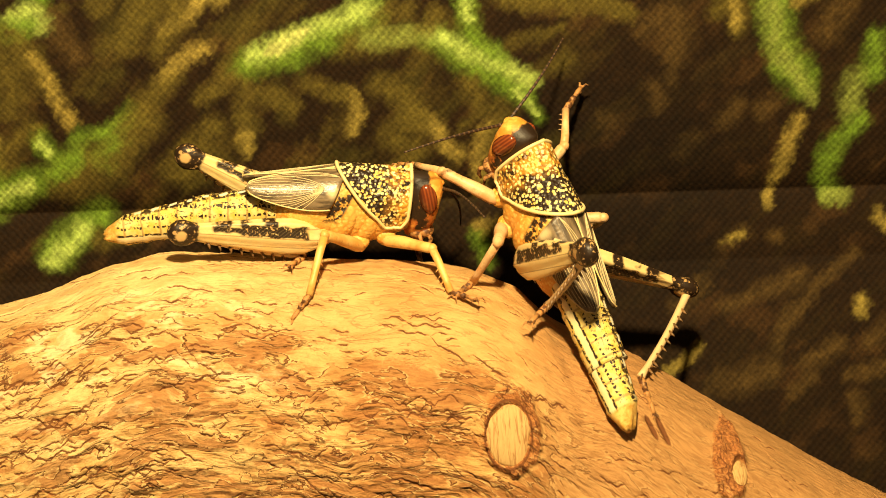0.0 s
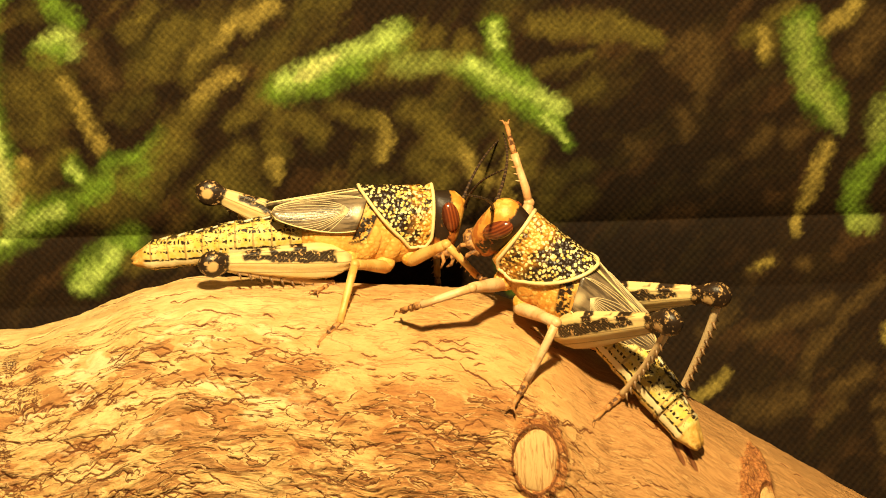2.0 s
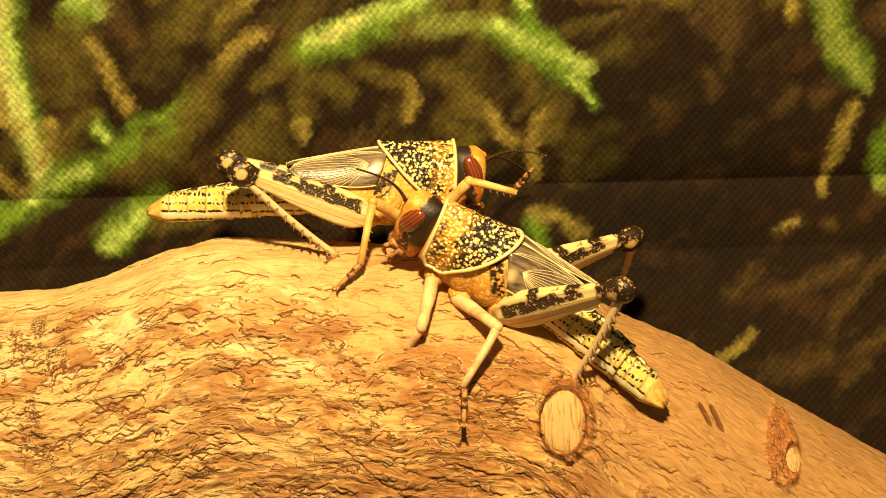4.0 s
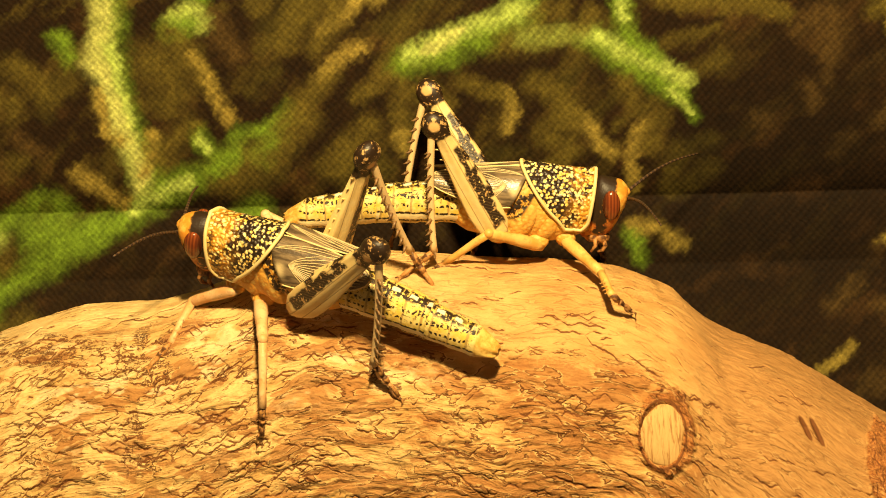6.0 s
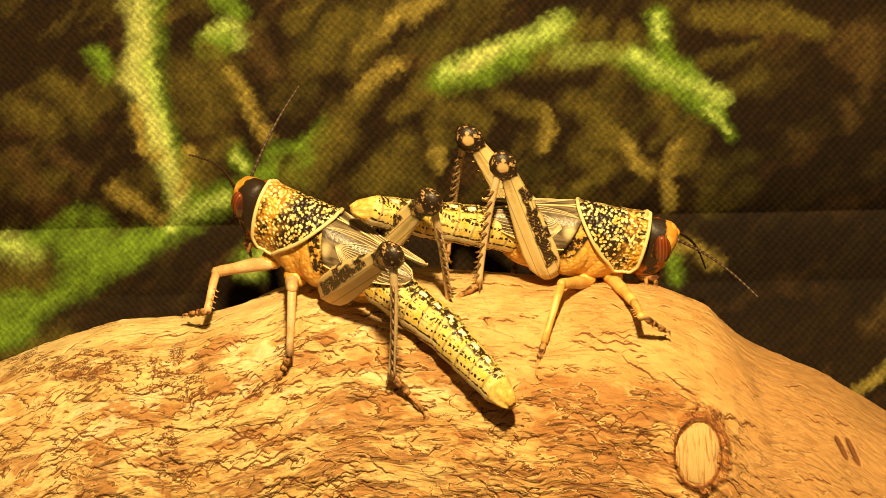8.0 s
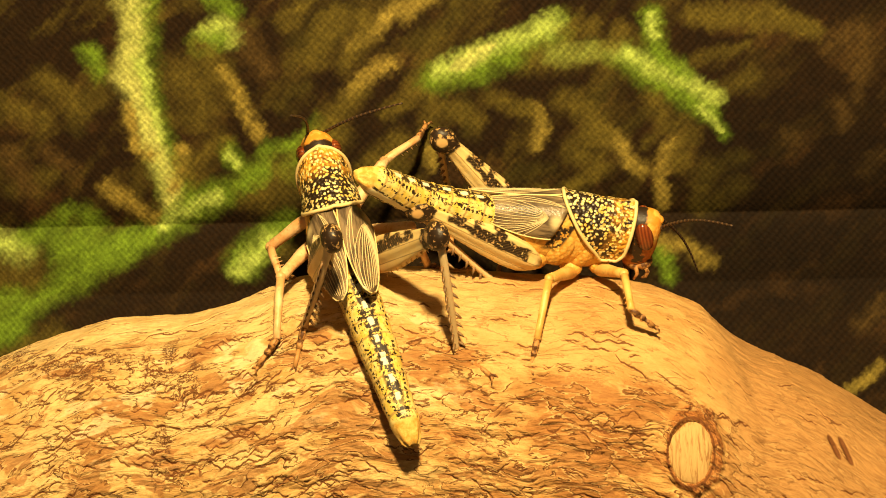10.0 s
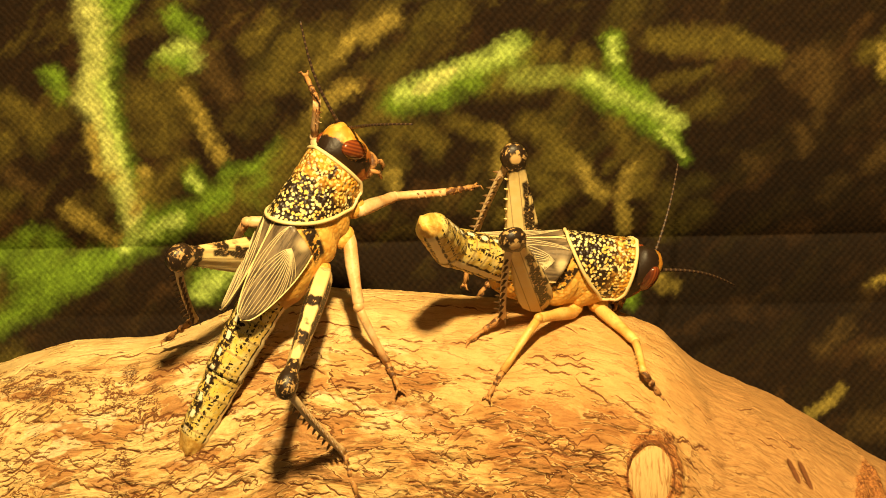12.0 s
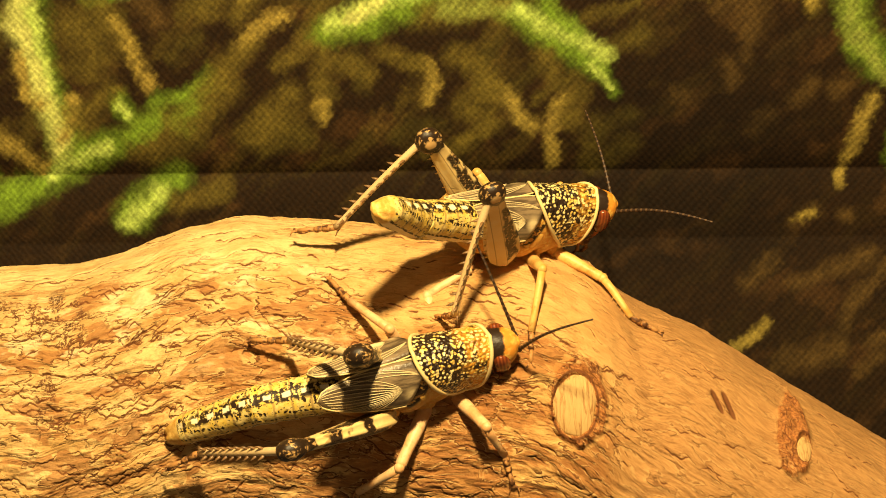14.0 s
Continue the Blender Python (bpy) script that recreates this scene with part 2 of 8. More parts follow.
    strands = cloudy(S * 0.10, arc * 1.3 + 1.5 * wy, 91, 4, 0.6)
    depth = 0.6 * cloudy(S * 0.04, arc * 0.045, 101, 2) + 0.22 * cloudy(S * 0.15, arc * 0.2, 111, 3)
    depth = depth + low * 0.35 * cloudy(S * 0.16, arc * 0.5, 31, 3) + 0.05 * strands * (0.5 + limb)
    depth = depth + lip - 0.28 * crack + 0.05 * cloudy(S * 0.5, arc * 1.0, 121, 3)
    brown_v = ramp(cloudy(S * 0.09 + 0.3 * wx, arc * 0.26 + 0.3 * wy, 171, 4, 0.6) + 0.014 * (arc - 16) + 0.34 * ramp(X, -18, 14), 0.02, 0.50) * low
    bare_v = ramp(cloudy(S * 0.085, arc * 0.22, 131, 5, 0.65), 0.12, 0.65) * ramp(arc, 9, 13) * (1 - ramp(arc, 24, 34)) * (1 - ramp(X, -22, 8))
    # dark flecked stains
    stain_v = np.zeros_like(X)
    for sx, sz, rx, rz in ((-70, -12.5, 11, 1.3), (-60, -11.2, 6, 1.4), (-49.5, -12.0, 5.5, 3.2), (-46, -14.5, 4, 1.2), (-50, -23, 1.6, 5), (-36.5, -13.3, 3, 1.2)):
        q = ((X - sx) / rx) ** 2 + ((Z0 - sz) / rz) ** 2
        stain_v = np.maximum(stain_v, 1.5 * np.exp(-q) * ramp(cloudy(S * 0.5, arc * 0.7, 141, 3), -0.2, 0.1))
    stain_v = np.clip(stain_v, 0, 1)
    # two slanting slits in the limb
    for sx, sz, rz in ((44.6, -22.2, 1.5), (46.3, -22.8, 1.7)):
        q = ((X - sx + 0.5 * (Z0 - sz)) / 0.38) ** 2 + ((Z0 - sz) / rz) ** 4
        slit = 1.3 * np.exp(-q) * (Y0 < BRANCH_Y)
        crack = np.maximum(crack, slit)
        depth = depth - 0.4 * slit
    stain_v[Y0 > BRANCH_Y] = 0
    # scarred bark raised in a ring round each knot, and a ridge where the limb bends
    scar_v = np.zeros_like(X)
    for (kx, kz, rx, rz), (ox, oz, gx, gz) in zip(KNOTS, SCARS):
        q = np.hypot((X - kx) / rx, (Z0 - kz) / rz)
        q[Y0 > BRANCH_Y] = 9
        o = np.hypot((X - ox) / gx, (Z0 - oz) / gz) + 0.10 * cloudy(S * 0.5, arc * 0.5, 151, 3)
        o[Y0 > BRANCH_Y] = 9
        ring = (1 - ramp(o, 0.82, 1.06)) * ramp(q, 0.9, 1.05)
        depth = depth * (1 - 0.8 * (q < 1.05)) + 0.8 * ring * (1 + 0.5 * cloudy(S * 0.7, arc * 0.7, 161, 3)) - 0.55 * np.exp(-(q / 0.85) ** 6)
        crack = np.maximum(crack * (1 - ring), 0.8 * np.exp(-((q - 1.08) / 0.06) ** 2))
        crack = np.maximum(crack, ring * ramp(np.abs(cloudy(S * 0.35, arc * 0.35, 191, 3)), 0.10, 0.02))
        scar_v = np.maximum(scar_v, ring)
        bare_v = bare_v * (o > 1.1)
        brown_v = brown_v * (o > 1.1)
    bend = X - 29 - 0.28 * (arc - 6) + 1.0 * wx
    depth = depth + 0.25 * np.exp(-(bend / 1.6) ** 2) - 0.08 * np.exp(-((bend - 1.9) / 0.7) ** 2)
    ny, nz = np.cos(A) / HALF_DEPTH, np.sin(A) / HALF_HEIGHT
    l = np.hypot(ny, nz)
    V = np.stack([X, Y0 + depth * ny / l, Z0 + depth * nz / l], -1).reshape(-1, 3) * MM
    grid = np.arange(nu * nv).reshape(nu, nv)
    nxt = np.roll(grid, -1, axis=1)
    faces = np.stack([grid[:-1], nxt[:-1], nxt[1:], grid[1:]], -1).reshape(-1, 4).tolist()
    faces += [grid[0][::-1].tolist(), grid[-1].tolist()]
    ob = mesh_object("branch", V.tolist(), faces, mat)
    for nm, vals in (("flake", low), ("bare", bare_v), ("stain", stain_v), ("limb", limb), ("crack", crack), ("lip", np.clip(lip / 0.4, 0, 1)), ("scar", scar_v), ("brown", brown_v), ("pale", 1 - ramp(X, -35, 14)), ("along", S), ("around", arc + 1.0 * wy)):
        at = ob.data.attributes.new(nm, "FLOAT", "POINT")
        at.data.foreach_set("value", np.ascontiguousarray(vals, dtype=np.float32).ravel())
    tagged(ob, "thick tan branch with flaking wavy bark and cut knots", "branch")

    wood, tree, b = material("cut_wood", 0.7, 0.2)
    net = Net(tree)
    g = net.noise(1.0, 4, 0.6, vec=net.scaled((2600, 900, 300)), distort=0.6)
    net.link(net.mix(net.step(g, 0.33, 0.52), (0.33, 0.165, 0.054), (0.53, 0.33, 0.128)), b.inputs["Base Color"])
    net.bump(g, 0.7, 0.0004, b)
    for kx, kz, rx, rz in KNOTS:
        bm = bmesh.new()
        rings = []
        for k, (r, d) in enumerate(((1.06, 0.9), (1.0, 0.1), (0.9, -0.12), (0.55, -0.2), (0.2, -0.22))):
            ring = []
            for i in range(28):
                a = 2 * math.pi * i / 28
                wob = 1 + 0.06 * math.sin(3 * a + kx) + 0.04 * math.sin(5 * a)
                px, pz = kx + rx * r * wob * math.cos(a), kz + rz * r * wob * math.sin(a)
                ring.append(((px) * MM, (front_y(px, pz) + d - 0.45 + 0.1 * wavy((px, pz, 0), 1.0)) * MM, pz * MM))
            rings.append(ring)
        add_loft(bm, rings)
        part("knot", bm, wood, ob, "pale oval cut knot")
    return ob


SEAM_Z = 6.0
TILT = 0.025


def cloth_y(z):
    """The cloth leans towards the branch at its top, in mm."""
    return 22.3 - 0.2 * np.clip(z, -5, 45) + np.where(z < -5, 0.06 * (z + 5), 0.0)


def build_cloth():
    mat, tree, b = material("printed_cloth", 0.8, 0.15)
    net = Net(tree)
    ax = net.axes()
    col = net.node("ShaderNodeAttribute", attribute_name="print").outputs["Color"]
    p = net.m("ADD", ax[0], net.m("MULTIPLY", ax[2], 0.06))
    q = net.m("ADD", net.m("MULTIPLY", ax[0], 0.05), net.m("MULTIPLY", ax[2], 0.86))
    jit = net.m("MULTIPLY", net.noise(800, 3), 0.0008)
    # round threads: rows of small dots, each row half a step along
    weave = net.m("MULTIPLY", net.m("SINE", net.m("MULTIPLY", net.m("ADD", p, jit), 2 * math.pi / 0.00118)), net.m("SINE", net.m("MULTIPLY", net.m("ADD", q, jit), 2 * math.pi / 0.00118)))
    grain = net.noise(1900, 3, 0.75)
    shade = net.m("MULTIPLY_ADD", grain, 1.2, net.m("MULTIPLY_ADD", net.m("MULTIPLY", weave, net.step(net.noise(180, 2), 0.25, 0.65)), 0.20, 0.40))
    mul = net.node("ShaderNodeMix", data_type="RGBA", blend_type="MULTIPLY")
    mul.inputs[0].default_value = 1.0
    net.link(col, mul.inputs[6])
    net.link(shade, mul.inputs[7])
    net.link(mul.outputs[2], b.inputs["Base Color"])
    net.bump(net.m("ADD", weave, grain), 0.3, 0.00015, b)

    green, lime, pale = (0.115, 0.19, 0.013), (0.33, 0.42, 0.085), (0.42, 0.43, 0.12)
    olive, straw, rust, dim = (0.084, 0.062, 0.009), (0.245, 0.180, 0.034), (0.058, 0.033, 0.008), (0.17, 0.20, 0.035)
    # strokes of the print: colour, half width, then a line of points (x, z in mm)
    strokes = []
    # tall stalk and its forks
    strokes += [
        (green, 2.1, ((-56.1, 42.0), (-56.5, 34.4), (-57.2, 28.3), (-56.0, 23.1), (-55.0, 18.6), (-53.1, 14.2), (-52.7, 8.8))), (pale, 1.75, ((-58.4, 42.0), (-57.6, 36.1), (-58.1, 30.9), (-59.0, 27.4), (-57.5, 23.1), (-56.2, 19.1))),
        (pale, 1.4, ((-56.2, 19.1), (-54.5, 14.6), (-53.5, 10.6), (-53.5, 6.8))), (lime, 0.9, ((-56.8, 30.0), (-55.6, 23.9), (-54.1, 18.6))),
        (straw, 0.9, ((-59.4, 22.6), (-58.5, 17.3), (-55.6, 15.1))), (straw, 0.9, ((-51.1, 16.3), (-51.4, 13.3), (-53.2, 10.1))),
        (green, 1.4, ((-54.2, 41.2), (-52.8, 42.9))), (green, 1.3, ((-45.8, 40.1), (-42.9, 38.2))),
        (lime, 1.3, ((-46.6, 33.8), (-44.3, 35.4), (-42.7, 33.5))), (green, 1.5, ((-47.4, 32.2), (-45.2, 33.0))),
        (olive, 1.4, ((-47.6, 31.8), (-45.0, 29.0), (-42.6, 24.8)))]
    # tall stalk and its forks
    strokes += [
        (straw, 0.9, ((-44.6, 28.3), (-42.4, 24.8), (-40.5, 20.8), (-39.4, 18.6))), (olive, 2.4, ((-51.5, 28.3), (-47.0, 23.5)))]
    # low leaves
    strokes += [
        (green, 1.9, ((-45.4, 9.5), (-50.4, 6.8), (-54.0, 4.2), (-60.4, 1.0))), (green, 2.0, ((-60.4, 1.0), (-65.0, -1.8), (-73.2, -6.8), (-83.2, -12.7))),
        (lime, 0.8, ((-46.3, 8.8), (-51.3, 6.1), (-54.9, 3.8))), (lime, 1.8, ((-80.8, 0.9), (-77.5, -0.6))),
        (green, 1.5, ((-76.3, 1.3), (-71.5, 4.6), (-69.6, 6.4))), (green, 1.6, ((-68.2, 2.4), (-65.3, 4.0), (-66.1, 6.0))),
        (green, 2.2, ((-71.1, 0.1), (-62.7, -0.2))), (olive, 2.4, ((-83.9, -5.1), (-75.8, -3.9))),
        (green, 1.4, ((-84.9, -9.5), (-78.6, -6.8))), (olive, 1.6, ((-80.6, -17.6), (-71.6, -13.1))),
        (green, 2.0, ((-85.9, -14.9), (-78.7, -12.6))), (straw, 1.0, ((-62.9, 10.1), (-59.2, 6.8), (-56.2, 5.3))),
        (rust, 1.2, ((-71.7, 15.5), (-68.2, 13.3))), (green, 1.4, ((-44.3, 16.4), (-42.2, 14.0))),
        (green, 1.4, ((-37.6, 16.1), (-39.8, 12.2)))]
    # low leaves
    strokes += [
        (lime, 0.7, ((-43.7, 15.5), (-42.5, 14.2))), (green, 2.0, ((-42.9, -2.2), (-35.6, 4.3))),
        (lime, 1.2, ((-43.6, -3.1), (-38.3, 1.5))), (olive, 1.5, ((-35.7, -0.3), (-28.6, 2.4)))]
    # dim growth beside the stalk
    strokes += [
        (olive, 2.4, ((-39.7, 10.1), (-33.5, 14.2), (-28.2, 18.6))),
        (green, 1.5, ((-30.3, 20.0), (-32.1, 16.0), (-34.4, 12.8))),
        (green, 1.3, ((-42.3, 10.6), (-38.7, 13.3))),
        (olive, 1.8, ((-50.1, 13.3), (-45.5, 17.7))),
        (olive, 1.6, ((-24.9, 10.6), (-19.6, 13.3)))]
    # olive blades
    strokes += [
        (olive, 1.7, ((-27.9, 21.1), (-29.1, 17.7), (-31.8, 14.0), (-33.9, 12.2))), (green, 1.0, ((-31.6, 19.1), (-35.1, 16.7))),
        (olive, 1.6, ((-30.8, 30.2), (-29.4, 34.1), (-27.3, 36.5))), (straw, 1.0, ((-25.1, 32.4), (-20.8, 35.2), (-19.0, 38.0))),
        (olive, 1.4, ((-26.2, 30.0), (-23.4, 33.3), (-22.6, 36.0))), (straw, 1.0, ((-25.3, 25.1), (-21.8, 28.3), (-19.2, 29.5))),
        (olive, 1.3, ((-32.0, 17.6), (-28.1, 21.7), (-24.2, 25.1))), (straw, 1.4, ((-17.0, 37.4), (-13.3, 40.4))),
        (olive, 1.5, ((-14.6, 26.0), (-12.9, 28.4))), (olive, 1.4, ((-13.5, 19.3), (-13.3, 24.1))),
        (straw, 0.9, ((-13.6, 16.2), (-13.1, 13.7))), (olive, 1.4, ((-34.5, 36.0), (-31.0, 40.1))),
        (olive, 1.6, ((-23.1, 12.4), (-17.8, 17.7))), (olive, 1.8, ((-66.8, 23.1), (-71.8, 26.6))),
        (green, 1.3, ((-64.4, 31.6), (-63.1, 28.1)))]
    # olive blades
    strokes += [
        (olive, 1.8, ((-78.1, 23.1), (-72.2, 20.8))), (olive, 1.4, ((-19.5, 22.2), (-16.0, 24.8))),
        (rust, 1.6, ((-41.3, 34.3), (-38.1, 29.1))), (rust, 1.8, ((-77.9, 15.1), (-75.6, 10.6)))]
    # bright arching leaf
    strokes += [
        (green, 1.7, ((-13.2, 27.2), (-6.6, 28.6), (-1.9, 30.7), (2.9, 32.9), (6.4, 35.4))), (lime, 1.3, ((-11.2, 28.9), (-6.6, 31.0), (-1.5, 32.9), (3.7, 34.8), (5.7, 35.8))),
        (pale, 0.7, ((-9.1, 29.8), (-4.0, 31.9))), (olive, 1.2, ((6.9, 34.3), (9.1, 36.0), (11.3, 35.4))),
        (olive, 1.9, ((3.2, 30.5), (7.1, 30.7), (11.4, 31.5), (15.6, 31.5))), (dim, 1.5, ((5.3, 31.0), (10.3, 31.5), (14.6, 31.8))),
        (green, 1.8, ((15.4, 30.8), (20.1, 27.7), (24.4, 25.2), (28.1, 23.0))), (green, 1.0, ((28.1, 23.0), (31.0, 18.8))),
        (lime, 1.2, ((15.0, 31.5), (18.8, 29.6), (23.1, 28.1), (26.7, 26.3), (29.8, 24.4))), (green, 1.2, ((19.5, 37.1), (20.1, 33.4), (21.8, 30.3), (24.9, 28.1))),
        (lime, 0.6, ((19.5, 36.6), (20.2, 33.7)))]
    # bright arching leaf
    strokes += [
        (olive, 1.2, ((15.5, 34.9), (13.7, 32.2))), (lime, 0.6, ((27.5, 23.0), (30.5, 19.5)))]
    # stems under the arch
    strokes += [
        (straw, 0.9, ((2.6, 22.9), (3.4, 19.9), (3.1, 16.7))), (olive, 1.2, ((0.7, 23.0), (2.6, 21.6))),
        (straw, 1.1, ((12.9, 19.3), (15.7, 16.7), (17.9, 14.2), (19.0, 13.1))), (olive, 1.3, ((10.7, 19.9), (13.4, 19.0))),
        (straw, 0.9, ((23.9, 17.8), (22.6, 14.2), (21.9, 11.1), (22.0, 7.8))), (olive, 1.6, ((20.2, 24.1), (21.7, 21.8))),
        (olive, 1.6, ((6.9, 24.1), (10.5, 21.8), (12.5, 21.1), (13.2, 18.5))), (olive, 1.9, ((10.7, 18.6), (8.8, 16.0), (12.5, 14.0))),
        (olive, 1.2, ((6.8, 8.7), (9.7, 11.5), (12.5, 13.3))), (olive, 1.0, ((2.5, 8.7), (4.2, 9.9))),
        (olive, 1.3, ((-4.1, 24.8), (0.2, 22.2))), (olive, 1.3, ((-10.9, 23.0), (-6.6, 20.8))),
        (olive, 1.5, ((24.7, 14.2), (25.5, 18.6))), (straw, 1.3, ((22.9, 1.4), (26.6, 0.7), (29.2, -1.3)))]
    # stems under the arch
    strokes += [
        (green, 1.2, ((22.1, -0.4), (23.6, -3.9))), (olive, 1.4, ((25.5, 36.8), (29.7, 37.2), (34.8, 35.7))),
        (olive, 1.2, ((34.8, 35.7), (39.8, 35.9), (43.2, 34.9)))]
    # dim right side
    strokes += [
        (olive, 1.4, ((26.4, 36.8), (30.6, 36.7), (35.0, 37.6))), (olive, 1.1, ((37.1, 38.6), (40.1, 35.9), (43.7, 34.5))),
        (rust, 2.0, ((46.8, 33.1), (50.6, 34.1), (52.1, 32.4), (51.2, 29.0))), (rust, 1.0, ((48.0, 23.8), (49.1, 20.1))),
        (olive, 1.3, ((57.5, 34.9), (61.2, 35.8), (60.4, 32.0))), (straw, 0.8, ((60.4, 35.3), (60.4, 32.4))),
        (olive, 1.2, ((61.6, 38.1), (63.7, 40.2))), (rust, 1.3, ((67.0, 21.2), (65.0, 19.8))),
        (rust, 1.2, ((61.2, 20.4), (58.4, 18.1))), (rust, 1.0, ((40.3, 18.4), (42.0, 18.0)))]
    # far leaves
    strokes += [
        (green, 2.0, ((65.7, 37.1), (66.3, 32.3), (68.3, 27.2), (71.0, 23.7))), (dim, 1.5, ((65.3, 36.1), (66.0, 31.5), (67.6, 28.0))),
        (dim, 1.0, ((68.3, 27.2), (70.4, 23.8), (72.3, 21.2))), (straw, 1.1, ((69.2, 36.2), (71.9, 38.1), (73.8, 40.3))),
        (rust, 1.8, ((74.8, 34.9), (73.9, 31.4), (76.6, 37.7))), (straw, 0.9, ((70.8, 18.1), (69.3, 14.0), (67.6, 9.5))),
        (straw, 0.8, ((67.1, 7.3), (66.8, 5.0))), (dim, 1.4, ((78.9, 24.8), (78.1, 19.8))),
        (green, 1.4, ((79.4, 18.2), (76.9, 14.8), (75.0, 12.0), (74.6, 9.3), (76.4, 6.6))), (dim, 1.1, ((75.9, 6.2), (78.5, 5.9))),
        (green, 1.5, ((81.3, 25.4), (81.8, 30.5)))]
    # under the fold
    strokes += [
        (rust, 1.1, ((63.1, 0.1), (60.6, -1.5))), (straw, 0.7, ((62.8, -0.2), (61.1, -1.1))),
        (rust, 1.0, ((67.6, -0.1), (68.8, -0.6))), (rust, 0.9, ((80.8, -3.3), (76.7, -6.5), (71.8, -11.5), (69.5, -14.8))),
        (rust, 1.3, ((71.9, -7.0), (65.7, -8.9), (61.0, -11.3))), (straw, 0.9, ((81.7, -10.8), (82.2, -12.1))),
        (straw, 0.9, ((84.1, 2.5), (85.6, 1.4))), (rust, 1.2, ((80.4, -22.4), (85.8, -21.0))),
        (rust, 1.0, ((73.9, -22.9), (71.2, -24.8))), (rust, 1.2, ((81.0, -26.3), (81.4, -29.2))),
        (rust, 1.8, ((62.1, -23.4), (67.1, -21.4))), (straw, 0.8, ((56.2, -17.7), (51.8, -21.5))),
        (rust, 1.4, ((78.1, -17.7), (72.8, -20.4))), (rust, 1.3, ((88.7, -13.4), (83.4, -16.9))),
        (rust, 1.3, ((56.7, -7.8), (53.2, -11.3)))]
    nx, nz = 760, 450
    x = np.linspace(-115, 115, nx)[None, :] + np.zeros((nz, 1))
    z = np.linspace(-60, 75, nz)[:, None] + np.zeros((1, nx))
    zw = z + TILT * (x - 20)
    # the outlines wander, and fray at a small scale
    fray_x, fray_z = cloudy(x * 0.9, z * 0.9, 303, 3, 0.7), cloudy(x * 0.9, z * 0.9, 313, 3, 0.7)
    dx = x + 0.7 * cloudy(x * 0.16, z * 0.16, 301, 2) + 0.5 * fray_x
    dz = zw + 0.7 * cloudy(x * 0.16, z * 0.16, 311, 2) + 0.5 * fray_z
    base = np.zeros((nz, nx, 3))
    base[:] = (0.0125, 0.0054, 0.0011)
    # dim undergrowth: slanting streaks, thickest up to the middle
    u, v = 0.75 * dx + 0.66 * dz, -0.66 * dx + 0.75 * dz
    streak = cloudy(u * 0.075, v * 0.20, 321, 4, 0.6)
    leafy = ramp(-x, -62, 5) * ramp(zw, SEAM_Z - 16, SEAM_Z + 10)
    base += (ramp(streak, -0.05, 0.75) * (0.12 + 0.88 * leafy))[..., None] * np.array((0.026, 0.0200, 0.0028))
    base += ramp(cloudy(u * 0.09, v * 0.16, 341, 3), 0.15, 0.8)[..., None] * np.array((0.018, 0.0085, 0.0024))
    rs = np.random.RandomState(4)
    faint = []
    for _ in range(70):
        cx, cz_ = rs.uniform(-95, 34), rs.uniform(8, 50)
        if rs.rand() < 0.25:
            cx, cz_ = rs.uniform(30, 100), rs.uniform(-30, 45)
        ln, an_ = rs.uniform(3, 9), rs.normal(0.75, 0.5)
        ex, ez = ln * math.cos(an_) / 2, ln * math.sin(an_) / 2
        tint = np.array(olive if cx < 34 else rust) * rs.uniform(0.35, 0.8)
        faint.append((tuple(tint), rs.uniform(0.8, 1.5), ((cx - ex, cz_ - ez), (cx, cz_ + 0.4), (cx + ex, cz_ + ez))))
    for k, (colour, width, pts) in enumerate(faint + strokes):
        d = np.full((nz, nx), 1e9)
        for (ax_, az_), (bx_, bz_) in zip(pts, pts[1:]):
            l2 = (bx_ - ax_) ** 2 + (bz_ - az_) ** 2
            t = np.clip(((dx - ax_) * (bx_ - ax_) + (dz - az_) * (bz_ - az_)) / l2, 0, 1)
            d = np.minimum(d, np.hypot(dx - ax_ - t * (bx_ - ax_), dz - az_ - t * (bz_ - az_)))
        near = d < width * 2.1
        m = np.zeros((nz, nx))
        m[near] = 1 - ramp(d[near] / width, 0.0, 2.0)
        m[near] *= 0.80 + 0.30 * cloudy(u[near] * 0.35 + k, v[near] * 0.7, 351, 3)
        m = np.clip(m, 0, 1)[..., None]
        base = base * (1 - m) + np.array(colour) * m
    # streaky ink
    base *= np.clip(1 + 0.30 * cloudy(u * 0.5, v * 1.1, 361, 3, 0.6), 0.4, 1.8)[..., None]
    # the colours are scaled down by up to 35% around the fold, right side
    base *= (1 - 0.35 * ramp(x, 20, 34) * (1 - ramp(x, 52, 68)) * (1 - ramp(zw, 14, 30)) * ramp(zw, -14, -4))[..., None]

    bend = 0.4 * np.sin(x * 0.05 + 1.0) + 0.2 * np.sin(x * 0.11 + z * 0.07)
    # the fold: the cloth leans back down to it, and slopes out again below
    q = z - SEAM_Z
    bend = bend + np.where(q > 0, 1.7 * np.exp(-np.maximum(q, 0) / 3.0), 1.7 - 2.0 * (1 - np.exp(np.minimum(q, 0) / 6.0)))
    V = np.stack([x, cloth_y(z) + bend, zw], -1).reshape(-1, 3) * MM
    grid = np.arange(nx * nz).reshape(nz, nx)
    faces = np.stack([grid[:-1, :-1], grid[:-1, 1:], grid[1:, 1:], grid[1:, :-1]], -1).reshape(-1, 4).tolist()
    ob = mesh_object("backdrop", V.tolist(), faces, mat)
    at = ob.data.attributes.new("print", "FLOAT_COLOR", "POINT")
